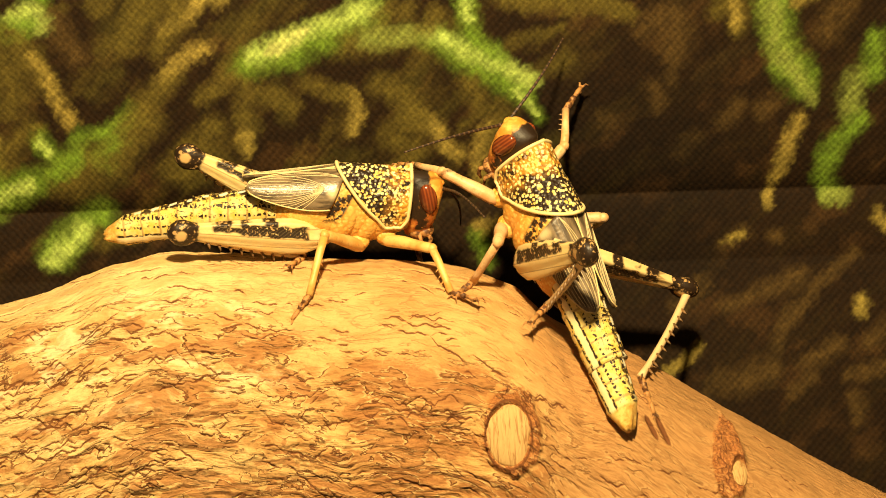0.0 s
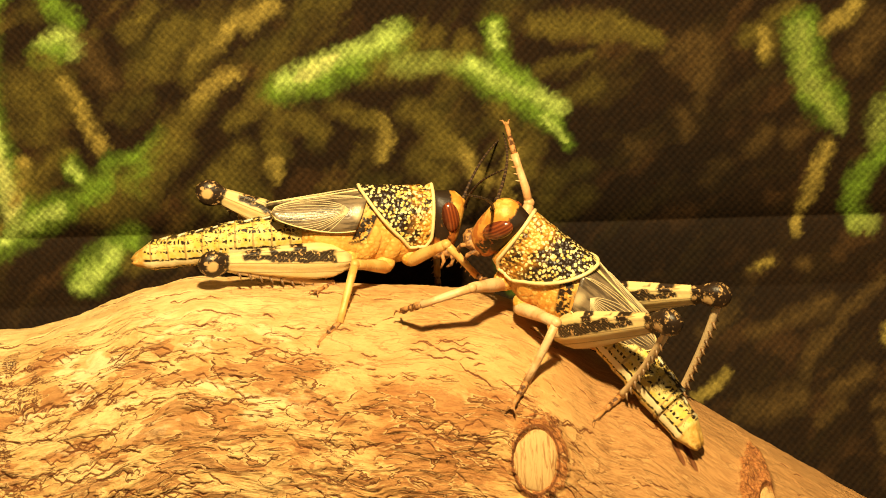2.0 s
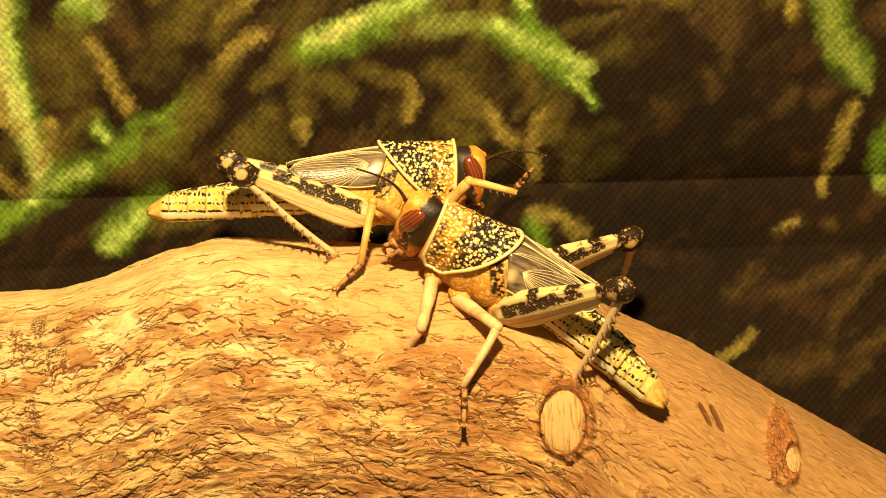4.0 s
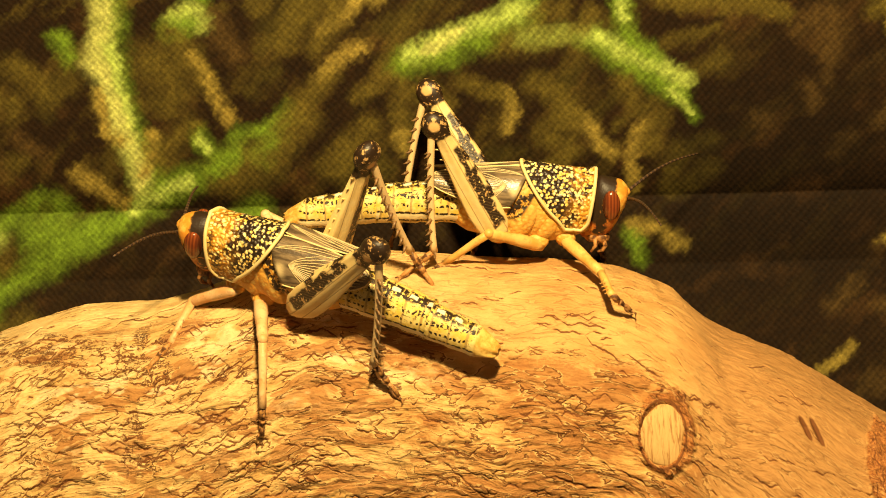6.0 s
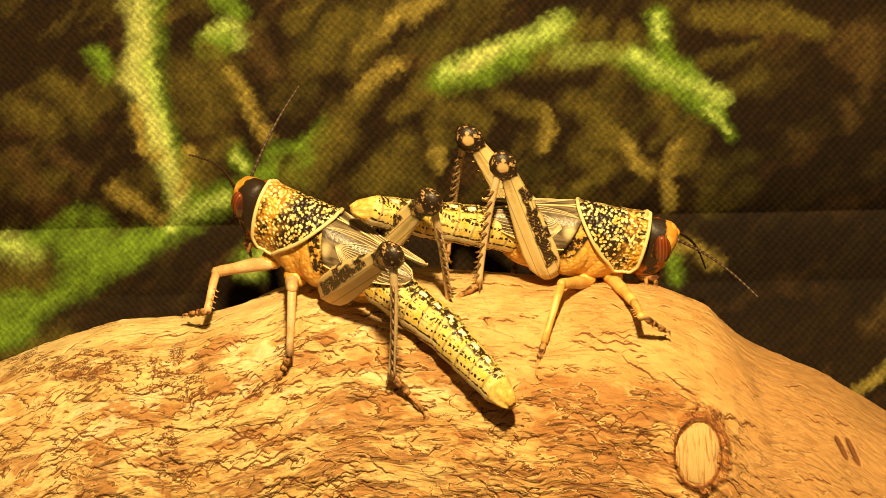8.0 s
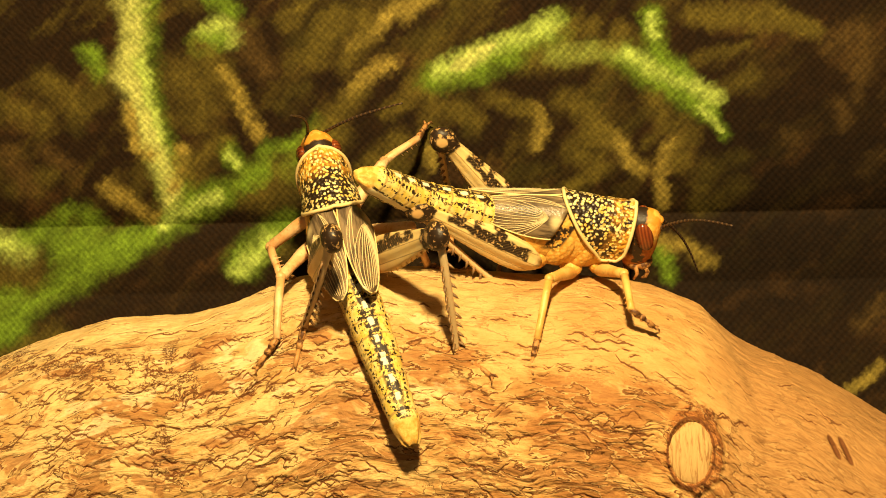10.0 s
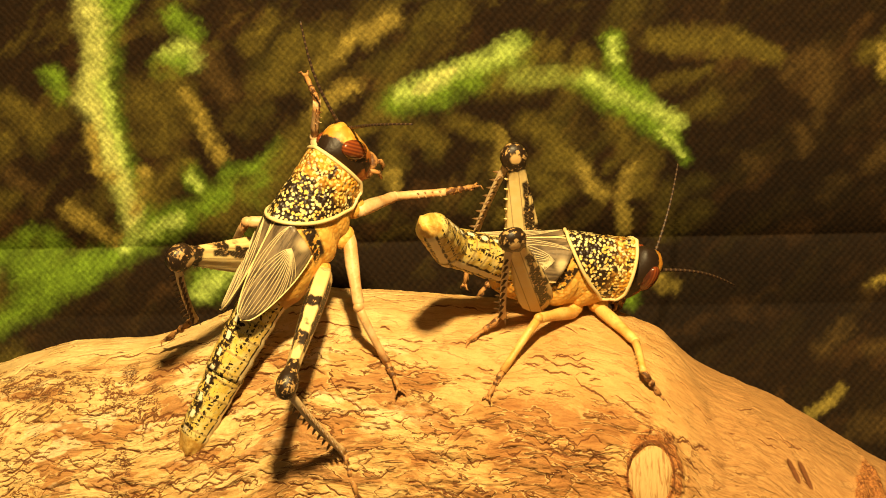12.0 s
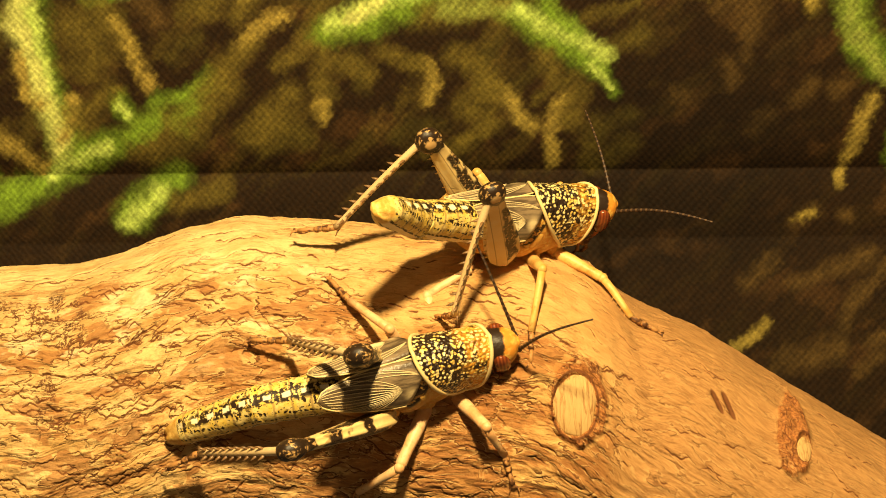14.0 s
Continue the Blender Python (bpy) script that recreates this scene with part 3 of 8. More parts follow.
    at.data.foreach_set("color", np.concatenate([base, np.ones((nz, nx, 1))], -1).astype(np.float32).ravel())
    mod = ob.modifiers.new("thickness", "SOLIDIFY")
    mod.thickness, mod.offset = 0.0004, 1.0
    return tagged(ob, "dark creased woven cloth printed with blurred green jungle leaves", "backdrop", kind="structure")


build_branch()
build_cloth()


# ---- the locust hoppers ----
def blend_rule(name, rough, spec, paint, bump=None):
    mat, tree, b = material(name, rough, spec)
    net = Net(tree)
    net.link(paint(net), b.inputs["Base Color"])
    if bump:
        bump(net, b)
    return mat


ORANGE, BLACK = (0.60, 0.26, 0.03), (0.021, 0.010, 0.004)


def skin_paint(net):
    n = net.noise(420, 4, 0.6)
    v = net.cells(1500)
    spots = net.mix(net.step(v, 0.25, 0.5), (0.72, 0.50, 0.13), ORANGE)
    ax = net.axes()
    base = net.mix(net.step(n, 0.35, 0.65), spots, (0.66, 0.36, 0.07))
    # dark slanting bar behind the shoulder
    u = net.m("ADD", ax[0], net.m("MULTIPLY", ax[2], -0.55))
    bar = net.m("MULTIPLY", net.step(u, -0.0027, -0.0022), net.m("SUBTRACT", 1.0, net.step(u, -0.0005, 0.0001)))
    bar = net.m("MULTIPLY", bar, net.step(ax[2], 0.0030, 0.0040))
    # dull brown back between the wing pads
    back = net.m("MULTIPLY", net.step(ax[2], 0.0068, 0.0076), net.m("SUBTRACT", 1.0, net.step(ax[0], 0.0010, 0.0020)))
    streak = net.noise(1.0, 3, 0.6, vec=net.scaled((200, 2200, 900)))
    base = net.mix(back, base, net.mix(net.step(streak, 0.4, 0.6), (0.16, 0.09, 0.036), (0.42, 0.28, 0.12)))
    return net.mix(net.m("MULTIPLY", bar, net.step(net.noise(1400, 2), 0.38, 0.5)), base, BLACK)


def skin_bump(net, b):
    net.bump(net.m("ADD", net.cells(1500), net.noise(2500, 3)), 0.35, 0.0003, b)


def pronotum_paint(net):
    ax = net.axes()
    warp = net.noise(500, 2, 0.5)
    vec = net.node("ShaderNodeVectorMath", operation="MULTIPLY_ADD")
    net.link(net.coords(), vec.inputs[0])
    vec.inputs[1].default_value = (1, 1, 1)
    off = net.node("ShaderNodeCombineXYZ")
    for k in range(3):
        net.link(net.m("MULTIPLY", warp, 0.0006), off.inputs[k])
    net.link(off.outputs[0], vec.inputs[2])
    d = net.cells(1900, vec=vec.outputs[0])
    warts = net.m("SUBTRACT", 1.0, net.step(d, 0.41, 0.49))
    front = net.step(net.m("ADD", ax[0], net.m("MULTIPLY", net.noise(300, 3), 0.006)), 0.0105, 0.0140)
    ground = net.mix(net.m("MULTIPLY", front, net.step(net.noise(600, 3), 0.36, 0.56)), BLACK, (0.62, 0.27, 0.025))
    wart = net.mix(net.step(net.noise(700, 1), 0.42, 0.6), (0.82, 0.66, 0.29), (0.72, 0.46, 0.10))
    return net.mix(warts, ground, wart)


def pronotum_bump(net, b):
    net.bump(net.m("SUBTRACT", 1.0, net.cells(1900)), 0.6, 0.0005, b)


def head_paint(net):
    ax = net.axes()
    n = net.noise(700, 3)
    edge = net.m("MULTIPLY_ADD", net.noise(900, 3), 0.0018, -0.0009)
    xb, zb = net.m("ADD", ax[0], edge), net.m("ADD", ax[2], edge)
    # black behind the eyes, running forward over the crown
    high = net.step(ax[2], 0.0016, 0.0032)
    limit = net.m("MULTIPLY_ADD", high, 0.0012, 0.0007)
    dark = net.m("SUBTRACT", 1.0, net.step(net.m("SUBTRACT", xb, limit), -0.0002, 0.0003))
    dark = net.m("MULTIPLY", dark, net.step(zb, -0.0030, -0.0020))
    # black streak from the eye down the cheek
    side = net.step(net.m("ABSOLUTE", ax[1]), 0.0012, 0.0018)
    cheek = net.m("MULTIPLY", net.step(zb, -0.0043, -0.0037), net.m("SUBTRACT", 1.0, net.step(zb, 0.0008, 0.0012)))
    cheek = net.m("MULTIPLY", cheek, net.m("MULTIPLY", net.step(xb, 0.0003, 0.0006), net.m("SUBTRACT", 1.0, net.step(xb, 0.0019, 0.0024))))
    streak = net.m("MULTIPLY", net.m("MULTIPLY", side, cheek), net.step(net.noise(1300, 3), 0.34, 0.42))
    face = net.mix(net.step(n, 0.4, 0.62), (0.60, 0.23, 0.022), (0.72, 0.42, 0.08))
    low = net.mix(net.step(net.noise(1000, 3), 0.45, 0.6), (0.42, 0.12, 0.016), (0.62, 0.27, 0.04))
    face = net.mix(net.step(ax[2], -0.0012, 0.0010), low, face)
    return net.mix(net.m("MAXIMUM", dark, streak), face, BLACK)


def eye_paint(net):
    ax = net.axes()
    s = net.m("SINE", net.m("MULTIPLY", ax[0], 13500))
    warm = net.mix(net.step(s, -0.4, 0.6), (0.13, 0.026, 0.007), (0.23, 0.052, 0.011))
    return net.mix(net.step(ax[0], -0.0004, -0.0010), warm, (0.06, 0.016, 0.007))


def abdomen_paint(net):
    ax = net.axes()
    seg = 0.00265
    n = net.noise(900, 3)
    jit = net.m("MULTIPLY_ADD", net.noise(1100, 3), 0.0014, -0.0007)
    xj = net.m("ADD", ax[0], jit)
    ph = net.m("FRACT", net.m("DIVIDE", net.m("ADD", ax[0], net.m("MULTIPLY", jit, 0.4)), seg))
    ay = net.m("ABSOLUTE", net.m("ADD", ax[1], net.m("MULTIPLY_ADD", n, 0.0008, -0.0004)))
    base = net.mix(net.step(n, 0.35, 0.65), (0.66, 0.44, 0.07), (0.72, 0.55, 0.20))
    joint = net.m("ADD", net.m("SUBTRACT", 1.0, net.step(ph, 0.04, 0.12)), net.step(ph, 0.93, 0.99))
    base = net.mix(net.m("MULTIPLY", joint, 0.8), base, (0.34, 0.21, 0.065))
    # rows of small dark dashes
    dash = net.m("SINE", net.m("MULTIPLY", xj, 2 * math.pi / 0.00070))
    rowz = net.m("SINE", net.m("MULTIPLY", net.m("ADD", ax[2], net.m("MULTIPLY", n, 0.0010)), 2 * math.pi / 0.0012))
    dots = net.m("MULTIPLY", net.step(rowz, 0.45, 0.75), net.step(dash, -0.35, 0.1))
    dots = net.m("MULTIPLY", dots, net.step(net.noise(800, 2), 0.36, 0.46))
    # dark back stripe with pale dashes
    top = net.step(ax[2], 0.0008, 0.0016)
    wide = net.m("SUBTRACT", 1.0, net.step(ay, 0.0007, 0.0012))
    core = net.m("MULTIPLY", net.m("SUBTRACT", 1.0, net.step(net.m("ADD", ay, net.m("MULTIPLY", jit, 0.5)), 0.00028, 0.00045)), net.step(ph, 0.52, 0.60))
    stripe = net.m("MULTIPLY", net.m("MULTIPLY", top, wide), net.step(net.noise(1500, 2), 0.42, 0.50))
    flecks = net.m("MULTIPLY", net.step(ax[2], -0.0006, 0.0012), net.step(net.noise(1.0, 3, 0.6, vec=net.scaled((1500, 3200, 3200))), 0.58, 0.62))
    stripe = net.m("MAXIMUM", stripe, flecks)
    col = net.mix(net.m("MAXIMUM", dots, stripe), base, BLACK)
    col = net.mix(net.m("MULTIPLY", top, core), col, (0.78, 0.70, 0.50))
    # pale band low on the flank between two broken dark lines
    zf = net.m("ADD", ax[2], net.m("MULTIPLY_ADD", net.noise(700, 2), 0.0005, -0.00025))
    def band(z0, z1):
        return net.m("MULTIPLY", net.step(zf, z0, z0 + 0.00015), net.m("SUBTRACT", 1.0, net.step(zf, z1 - 0.00015, z1)))

    col = net.mix(band(-0.0026, -0.0014), col, (0.80, 0.66, 0.36))
    gaps = net.m("MULTIPLY", net.step(net.noise(1200, 2), 0.38, 0.46), net.step(ph, 0.10, 0.18))
    lines = net.m("MAXIMUM", band(-0.0016, -0.0011), band(-0.0030, -0.0026))
    return net.mix(net.m("MULTIPLY", lines, gaps), col, BLACK)


def abdomen_bump(net, b):
    net.bump(net.noise(1800, 3), 0.3, 0.0003, b)


def tip_paint(net):
    ax = net.axes()
    end = net.m("SUBTRACT", 1.0, net.step(ax[0], -0.0121, -0.0114))
    return net.mix(end, abdomen_paint(net), net.mix(net.step(net.noise(800, 4, 0.65), 0.36, 0.64), (0.56, 0.28, 0.045), (0.76, 0.50, 0.14)))


def hind_femur_paint(net):
    ax = net.axes()
    n = net.noise(620, 3)
    base = net.mix(n, (0.70, 0.45, 0.13), (0.72, 0.58, 0.30))
    knee = net.step(net.m("ADD", ax[0], net.m("MULTIPLY", n, 0.003)), 0.0188, 0.0194)
    wob = net.m("MULTIPLY_ADD", net.noise(500, 2), 0.0020, -0.0010)
    xw = net.m("ADD", ax[0], wob)
    zw = net.m("ADD", ax[2], net.m("MULTIPLY", wob, 0.5))
    def area(x0, x1, z0, z1):
        along = net.m("MULTIPLY", net.step(xw, x0, x0 + 0.0005), net.m("SUBTRACT", 1.0, net.step(xw, x1 - 0.0006, x1)))
        return net.m("MULTIPLY", along, net.m("MULTIPLY", net.step(zw, z0, z0 + 0.0003), net.m("SUBTRACT", 1.0, net.step(zw, z1 - 0.0003, z1))))

    ragged = net.step(net.noise(1500, 3), 0.29, 0.36)
    field = net.m("MAXIMUM", area(0.0015, 0.0118, 0.0003, 0.0023), area(0.0104, 0.0158, 0.0005, 0.0016))
    # a herringbone of fine ridges shows through the black
    rib = net.step(net.m("SINE", net.m("MULTIPLY", net.m("ADD", ax[0], net.m("MULTIPLY", ax[2], 1.2)), 2 * math.pi / 0.00062)), 0.35, 0.8)
    field = net.m("MULTIPLY", field, net.m("MULTIPLY", ragged, net.m("MULTIPLY_ADD", rib, -0.07, 1.0)))
    patch = net.m("MAXIMUM", field, net.m("MULTIPLY", ragged, net.m("MAXIMUM", area(0.0128, 0.0152, 0.0012, 0.0030), area(0.0064, 0.0088, 0.0019, 0.0040))))
    spot = net.m("ADD", net.m("POWER", net.m("SUBTRACT", ax[0], 0.0202), 2.0), net.m("POWER", ax[2], 2.0))
    tan = net.m("SUBTRACT", 1.0, net.step(net.m("ADD", net.m("SQRT", spot), net.m("MULTIPLY", wob, 0.6)), 0.0005, 0.0009))
    groove = net.m("MULTIPLY", net.step(net.m("SINE", net.m("MULTIPLY", ax[2], 4200)), 0.92, 0.99), 0.6)
    col = net.mix(groove, base, (0.20, 0.10, 0.03))
    mott = net.mix(net.step(net.noise(1500, 3), 0.55, 0.64), BLACK, (0.46, 0.27, 0.10))
    col = net.mix(net.m("MAXIMUM", knee, patch), col, mott)
    return net.mix(tan, col, (0.56, 0.34, 0.13))


def leg_paint(net, low, high):
    tint = net.mix(net.step(net.noise(400, 3), 0.35, 0.65), low, high)
    return net.mix(net.m("MULTIPLY", net.step(net.noise(1500, 4), 0.56, 0.68), 0.35), tint, (0.30, 0.12, 0.035))


def tibia_paint(net):
    ax = net.axes()
    n = net.noise(500, 3)
    tint = net.mix(n, (0.60, 0.38, 0.16), (0.66, 0.50, 0.28))
    ends = net.m("SUBTRACT", 1.0, net.step(net.m("ADD", ax[0], net.m("MULTIPLY", n, 0.002)), 0.0016, 0.0024))
    return net.mix(ends, tint, BLACK)


def foot_paint(net):
    return net.mix(net.step(net.noise(1300, 3), 0.45, 0.62), (0.42, 0.20, 0.06), (0.10, 0.04, 0.015))


def wing_paint(net):
    streak = net.noise(1.0, 3, 0.6, vec=net.scaled((180, 1500, 1500)))
    film = net.mix(net.step(streak, 0.38, 0.62), (0.07, 0.046, 0.026), (0.21, 0.145, 0.08))
    ax = net.axes()
    gone = net.m("SQRT", net.m("ADD", net.m("POWER", net.m("SUBTRACT", ax[0], 0.0008), 2.0), net.m("POWER", net.m("SUBTRACT", ax[2], 0.0081), 2.0)))
    root = net.m("SUBTRACT", 1.0, net.step(net.m("ADD", gone, net.m("MULTIPLY", streak, 0.0012)), 0.0008, 0.0020))
    return net.mix(root, film, (0.58, 0.44, 0.23))


def fine_bump(net, b):
    net.bump(net.noise(2600, 3), 0.25, 0.00025, b)


SKIN = blend_rule("pleura_skin", 0.5, 0.4, skin_paint, skin_bump)
PRONOTUM = blend_rule("pronotum_shell", 0.42, 0.5, pronotum_paint, pronotum_bump)
HEAD = blend_rule("head_shell", 0.5, 0.4, head_paint, fine_bump)
EYE = blend_rule("compound_eye", 0.18, 0.6, eye_paint)
ABDOMEN = blend_rule("abdomen_skin", 0.55, 0.28, abdomen_paint, abdomen_bump)
TIP = blend_rule("abdomen_end", 0.5, 0.3, tip_paint, abdomen_bump)
HIND = blend_rule("hind_femur_skin", 0.45, 0.4, hind_femur_paint, fine_bump)
LEG = blend_rule("amber_leg_skin", 0.45, 0.4, lambda net: leg_paint(net, (0.60, 0.29, 0.055), (0.69, 0.43, 0.125)), fine_bump)
PINK_LEG = blend_rule("pinkish_leg_skin", 0.45, 0.4, lambda net: leg_paint(net, (0.60, 0.30, 0.11), (0.70, 0.46, 0.23)), fine_bump)
TIBIA = blend_rule("tibia_skin", 0.45, 0.4, tibia_paint, fine_bump)
FOOT = blend_rule("foot_skin", 0.55, 0.3, foot_paint, fine_bump)
WING = blend_rule("wing_pad_skin", 0.3, 0.5, wing_paint, fine_bump)
RIM = blend_rule("pale_rim", 0.45, 0.4, lambda net: net.mix(net.noise(600, 2), (0.70, 0.48, 0.16), (0.78, 0.64, 0.34)))
VEIN = blend_rule("wing_vein", 0.5, 0.3, lambda net: net.mix(net.noise(600, 2), (0.50, 0.38, 0.19), (0.68, 0.54, 0.30)))
SPINE = blend_rule("dark_spine", 0.4, 0.4, lambda net: net.mix(net.noise(600, 2), (0.06, 0.03, 0.012), (0.30, 0.16, 0.06)))
HORN = blend_rule("antenna_horn", 0.5, 0.3, lambda net: net.mix(net.step(net.m("SINE", net.m("MULTIPLY", net.axes()[0], 7500)), 0.2, 0.7), (0.03, 0.016, 0.01), (0.10, 0.055, 0.028)))


def pronotum_point(s, q, lift=0.0):
    """s: 0 rear to 1 front; q: -1 left lobe, over the back, to 1 right lobe. In mm."""
    a = radians(118) * q
    k = abs(q)
    rear = 1.5 + 8.0 * k ** 1.9 if k < 0.86 else 1.5 + 8.0 * 0.86 ** 1.9 + 9 * (k - 0.86)
    front = 12.4 - 0.5 * k - 6 * max(0.0, k - 0.88)
    x = rear + (front - rear) * s
    f = (x - 1.5) / 11
    w = 4.4 - 0.75 * f + lift
    h = 5.75 - 0.15 * f + lift
    keel = 0.25 * math.exp(-((q / 0.05) ** 2))
    pinch = 1 - 0.05 * math.exp(-(((s - 0.55) / 0.06) ** 2)) - 0.03 * math.exp(-(((s - 0.75) / 0.05) ** 2))
    return (x, -w * math.sin(a) * pinch, 5.1 + (h * math.cos(a) + keel) * (pinch * 0.5 + 0.5))


def build_pronotum(size, parent):
    bm = bmesh.new()
    nu, nq = 26, 48
    outer = [[bm.verts.new(pronotum_point(i / nu, -1 + 2 * j / nq)) for j in range(nq + 1)] for i in range(nu + 1)]
    inner = [[bm.verts.new(pronotum_point(i / nu, -1 + 2 * j / nq, -0.35)) for j in range(nq + 1)] for i in range(nu + 1)]
    for i in range(nu):
        for j in range(nq):
            bm.faces.new((outer[i][j], outer[i][j + 1], outer[i + 1][j + 1], outer[i + 1][j]))
            bm.faces.new((inner[i][j], inner[i + 1][j], inner[i + 1][j + 1], inner[i][j + 1]))
    for i in range(nu):
        bm.faces.new((outer[i][0], outer[i + 1][0], inner[i + 1][0], inner[i][0]))
        bm.faces.new((outer[i][nq], inner[i][nq], inner[i + 1][nq], outer[i + 1][nq]))
    for j in range(nq):
        bm.faces.new((outer[0][j], inner[0][j], inner[0][j + 1], outer[0][j + 1]))
        bm.faces.new((outer[nu][j], outer[nu][j + 1], inner[nu][j + 1], inner[nu][j]))
    scale_all(bm, MM * size)
    ob = part("pronotum", bm, PRONOTUM, parent, "black saddle shield covered in yellow warts")
    bm = bmesh.new()
    edge = [pronotum_point(0, -1 + 2 * j / 60) for j in range(61)]
    edge += [pronotum_point(i / 14, 1) for i in range(1, 14)]
    edge += [pronotum_point(1, 1 - 2 * j / 60) for j in range(61)]
    edge += [pronotum_point(1 - i / 14, -1) for i in range(1, 15)]
    add_tube(bm, edge, 0.27, 7)
    scale_all(bm, MM * size)
    part("pronotum_rim", bm, RIM, ob, "pale cream raised rim")
    return ob


def build_thorax(size, parent):
    bm = bmesh.new()
    rows = ((-7, 3.5, 2.6, 2.9), (-5, 3.8, 3.5, 4.2), (-2, 4.0, 4.0, 4.9), (1, 4.3, 4.0, 5.4), (3, 4.3, 4.0, 5.6), (5.0, 4.0, 3.8, 4.9), (6.5, 4.0, 3.75, 5.0), (8.5, 4.3, 3.6, 4.9), (10.5, 4.8, 3.4, 4.6), (12.4, 5.3, 3.0, 4.2))
    add_loft(bm, [ring_x(x, 0, z, ry, rz, 32, 2.2) for x, z, ry, rz in rows])
    scale_all(bm, MM * size)
    thorax = part("thorax", bm, SKIN, parent, "orange and yellow mottled thorax flanks")
    for s in (1, -1):
        for name, at, radii, lean in (("coxa", (5.2, 2.7 * s, -0.1), (1.7, 1.3, 1.3), 0), ("coxa", (9.3, 2.3 * s, 0.6), (1.5, 1.2, 1.4), 0), ("coxa", (-0.6, 2.9 * s, 0.9), (2.0, 1.5, 1.8), 0),
                ("flank_plate", (2.6, 3.4 * s, 3.4), (1.9, 1.0, 3.0), 0.35), ("flank_plate", (6.4, 2.9 * s, 3.0), (1.7, 1.0, 2.8), 0.35)):
            bm = bmesh.new()
            add_ball(bm, at, radii, Matrix.Rotation(lean, 4, "Y"))
            scale_all(bm, MM * size)
            part(name, bm, SKIN, thorax)
    return thorax


def build_head(size, parent):
    """The head, with its origin at the neck."""
    bm = bmesh.new()
    rows = []
    for k in range(15):
        z = 4.3 - 9.9 * k / 14
        u = (z + 0.6) / 5.0
        r = math.sqrt(max(0.05, 1 - abs(u) ** 2.6))
        front = 1.2 + 2.9 * r + 0.25 * max(0, z) - 0.10 * max(0, -z)
        back = -1.2 + 0.9 * (1 - r)
        half = 2.75 * r * (0.94 + 0.03 * z)
        ring = []
        for i in range(28):
            a = 2 * math.pi * i / 28
            c, s = math.cos(a), math.sin(a)
            cx, rx = (front + back) / 2, (front - back) / 2
            ring.append((cx + rx * math.copysign(abs(c) ** 0.8, c), half * math.copysign(abs(s) ** 0.85, s), z))
        rows.append(ring)
    add_loft(bm, rows)
    add_ball(bm, (3.75, 0, 2.8), (0.75, 0.9, 0.6))
    scale_all(bm, MM * size)
    head = part("head", bm, HEAD, parent, "orange head with a black crown")
    for s in (1, -1):
        bm = bmesh.new()
        add_ball(bm, (0, 0, 0), (1.35, 0.95, 2.35), None, 24, 16)
        scale_all(bm, MM * size)
        e = part("eye", bm, EYE, head, "glossy dark red striped eye")
        e.matrix_basis = Matrix.Translation(Vector((1.85, 2.25 * s, 1.1)) * MM * size) @ Matrix.Rotation(radians(-16), 4, "Y")
        bm = bmesh.new()
        add_tube(bm, [(2.4, 1.3 * s, -4.6), (3.1, 1.6 * s, -5.6), (2.9, 1.5 * s, -6.5), (2.3, 1.3 * s, -7.0)], [0.3, 0.32, 0.3, 0.15], 8)
        add_tube(bm, [(1.2, 1.5 * s, -4.6), (1.6, 2.0 * s, -5.8), (1.2, 2.0 * s, -6.9)], [0.3, 0.3, 0.16], 8)
        scale_all(bm, MM * size)
        part("palp", bm, FOOT, head, "brown jointed mouth feeler")
    bm = bmesh.new()
    add_ball(bm, (2.2, 0, -4.7), (1.5, 1.9, 1.1))
    add_ball(bm, (1.0, 0, -4.9), (1.3, 1.7, 1.2))
    scale_all(bm, MM * size)
    part("mouthparts", bm, FOOT, head)
    return head


def build_antenna(size, parent, s):
    bm = bmesh.new()
    add_ball(bm, (0.1, 0, 0), (0.5, 0.35, 0.35), None, 10, 8)
    pts, rad = [], []
    for k in range(41):
        x = 15.5 * k / 40
        pts.append((x, 0, 1.1 * math.sin(math.pi * k / 40)))
        rad.append((0.21 - 0.11 * k / 40) * (1.0 if k % 2 else 0.84))
    add_tube(bm, pts, [1.3 * r for r in rad], 8)
    scale_all(bm, MM * size)
    return part("antenna", bm, HORN, parent, "thin dark ringed antenna")


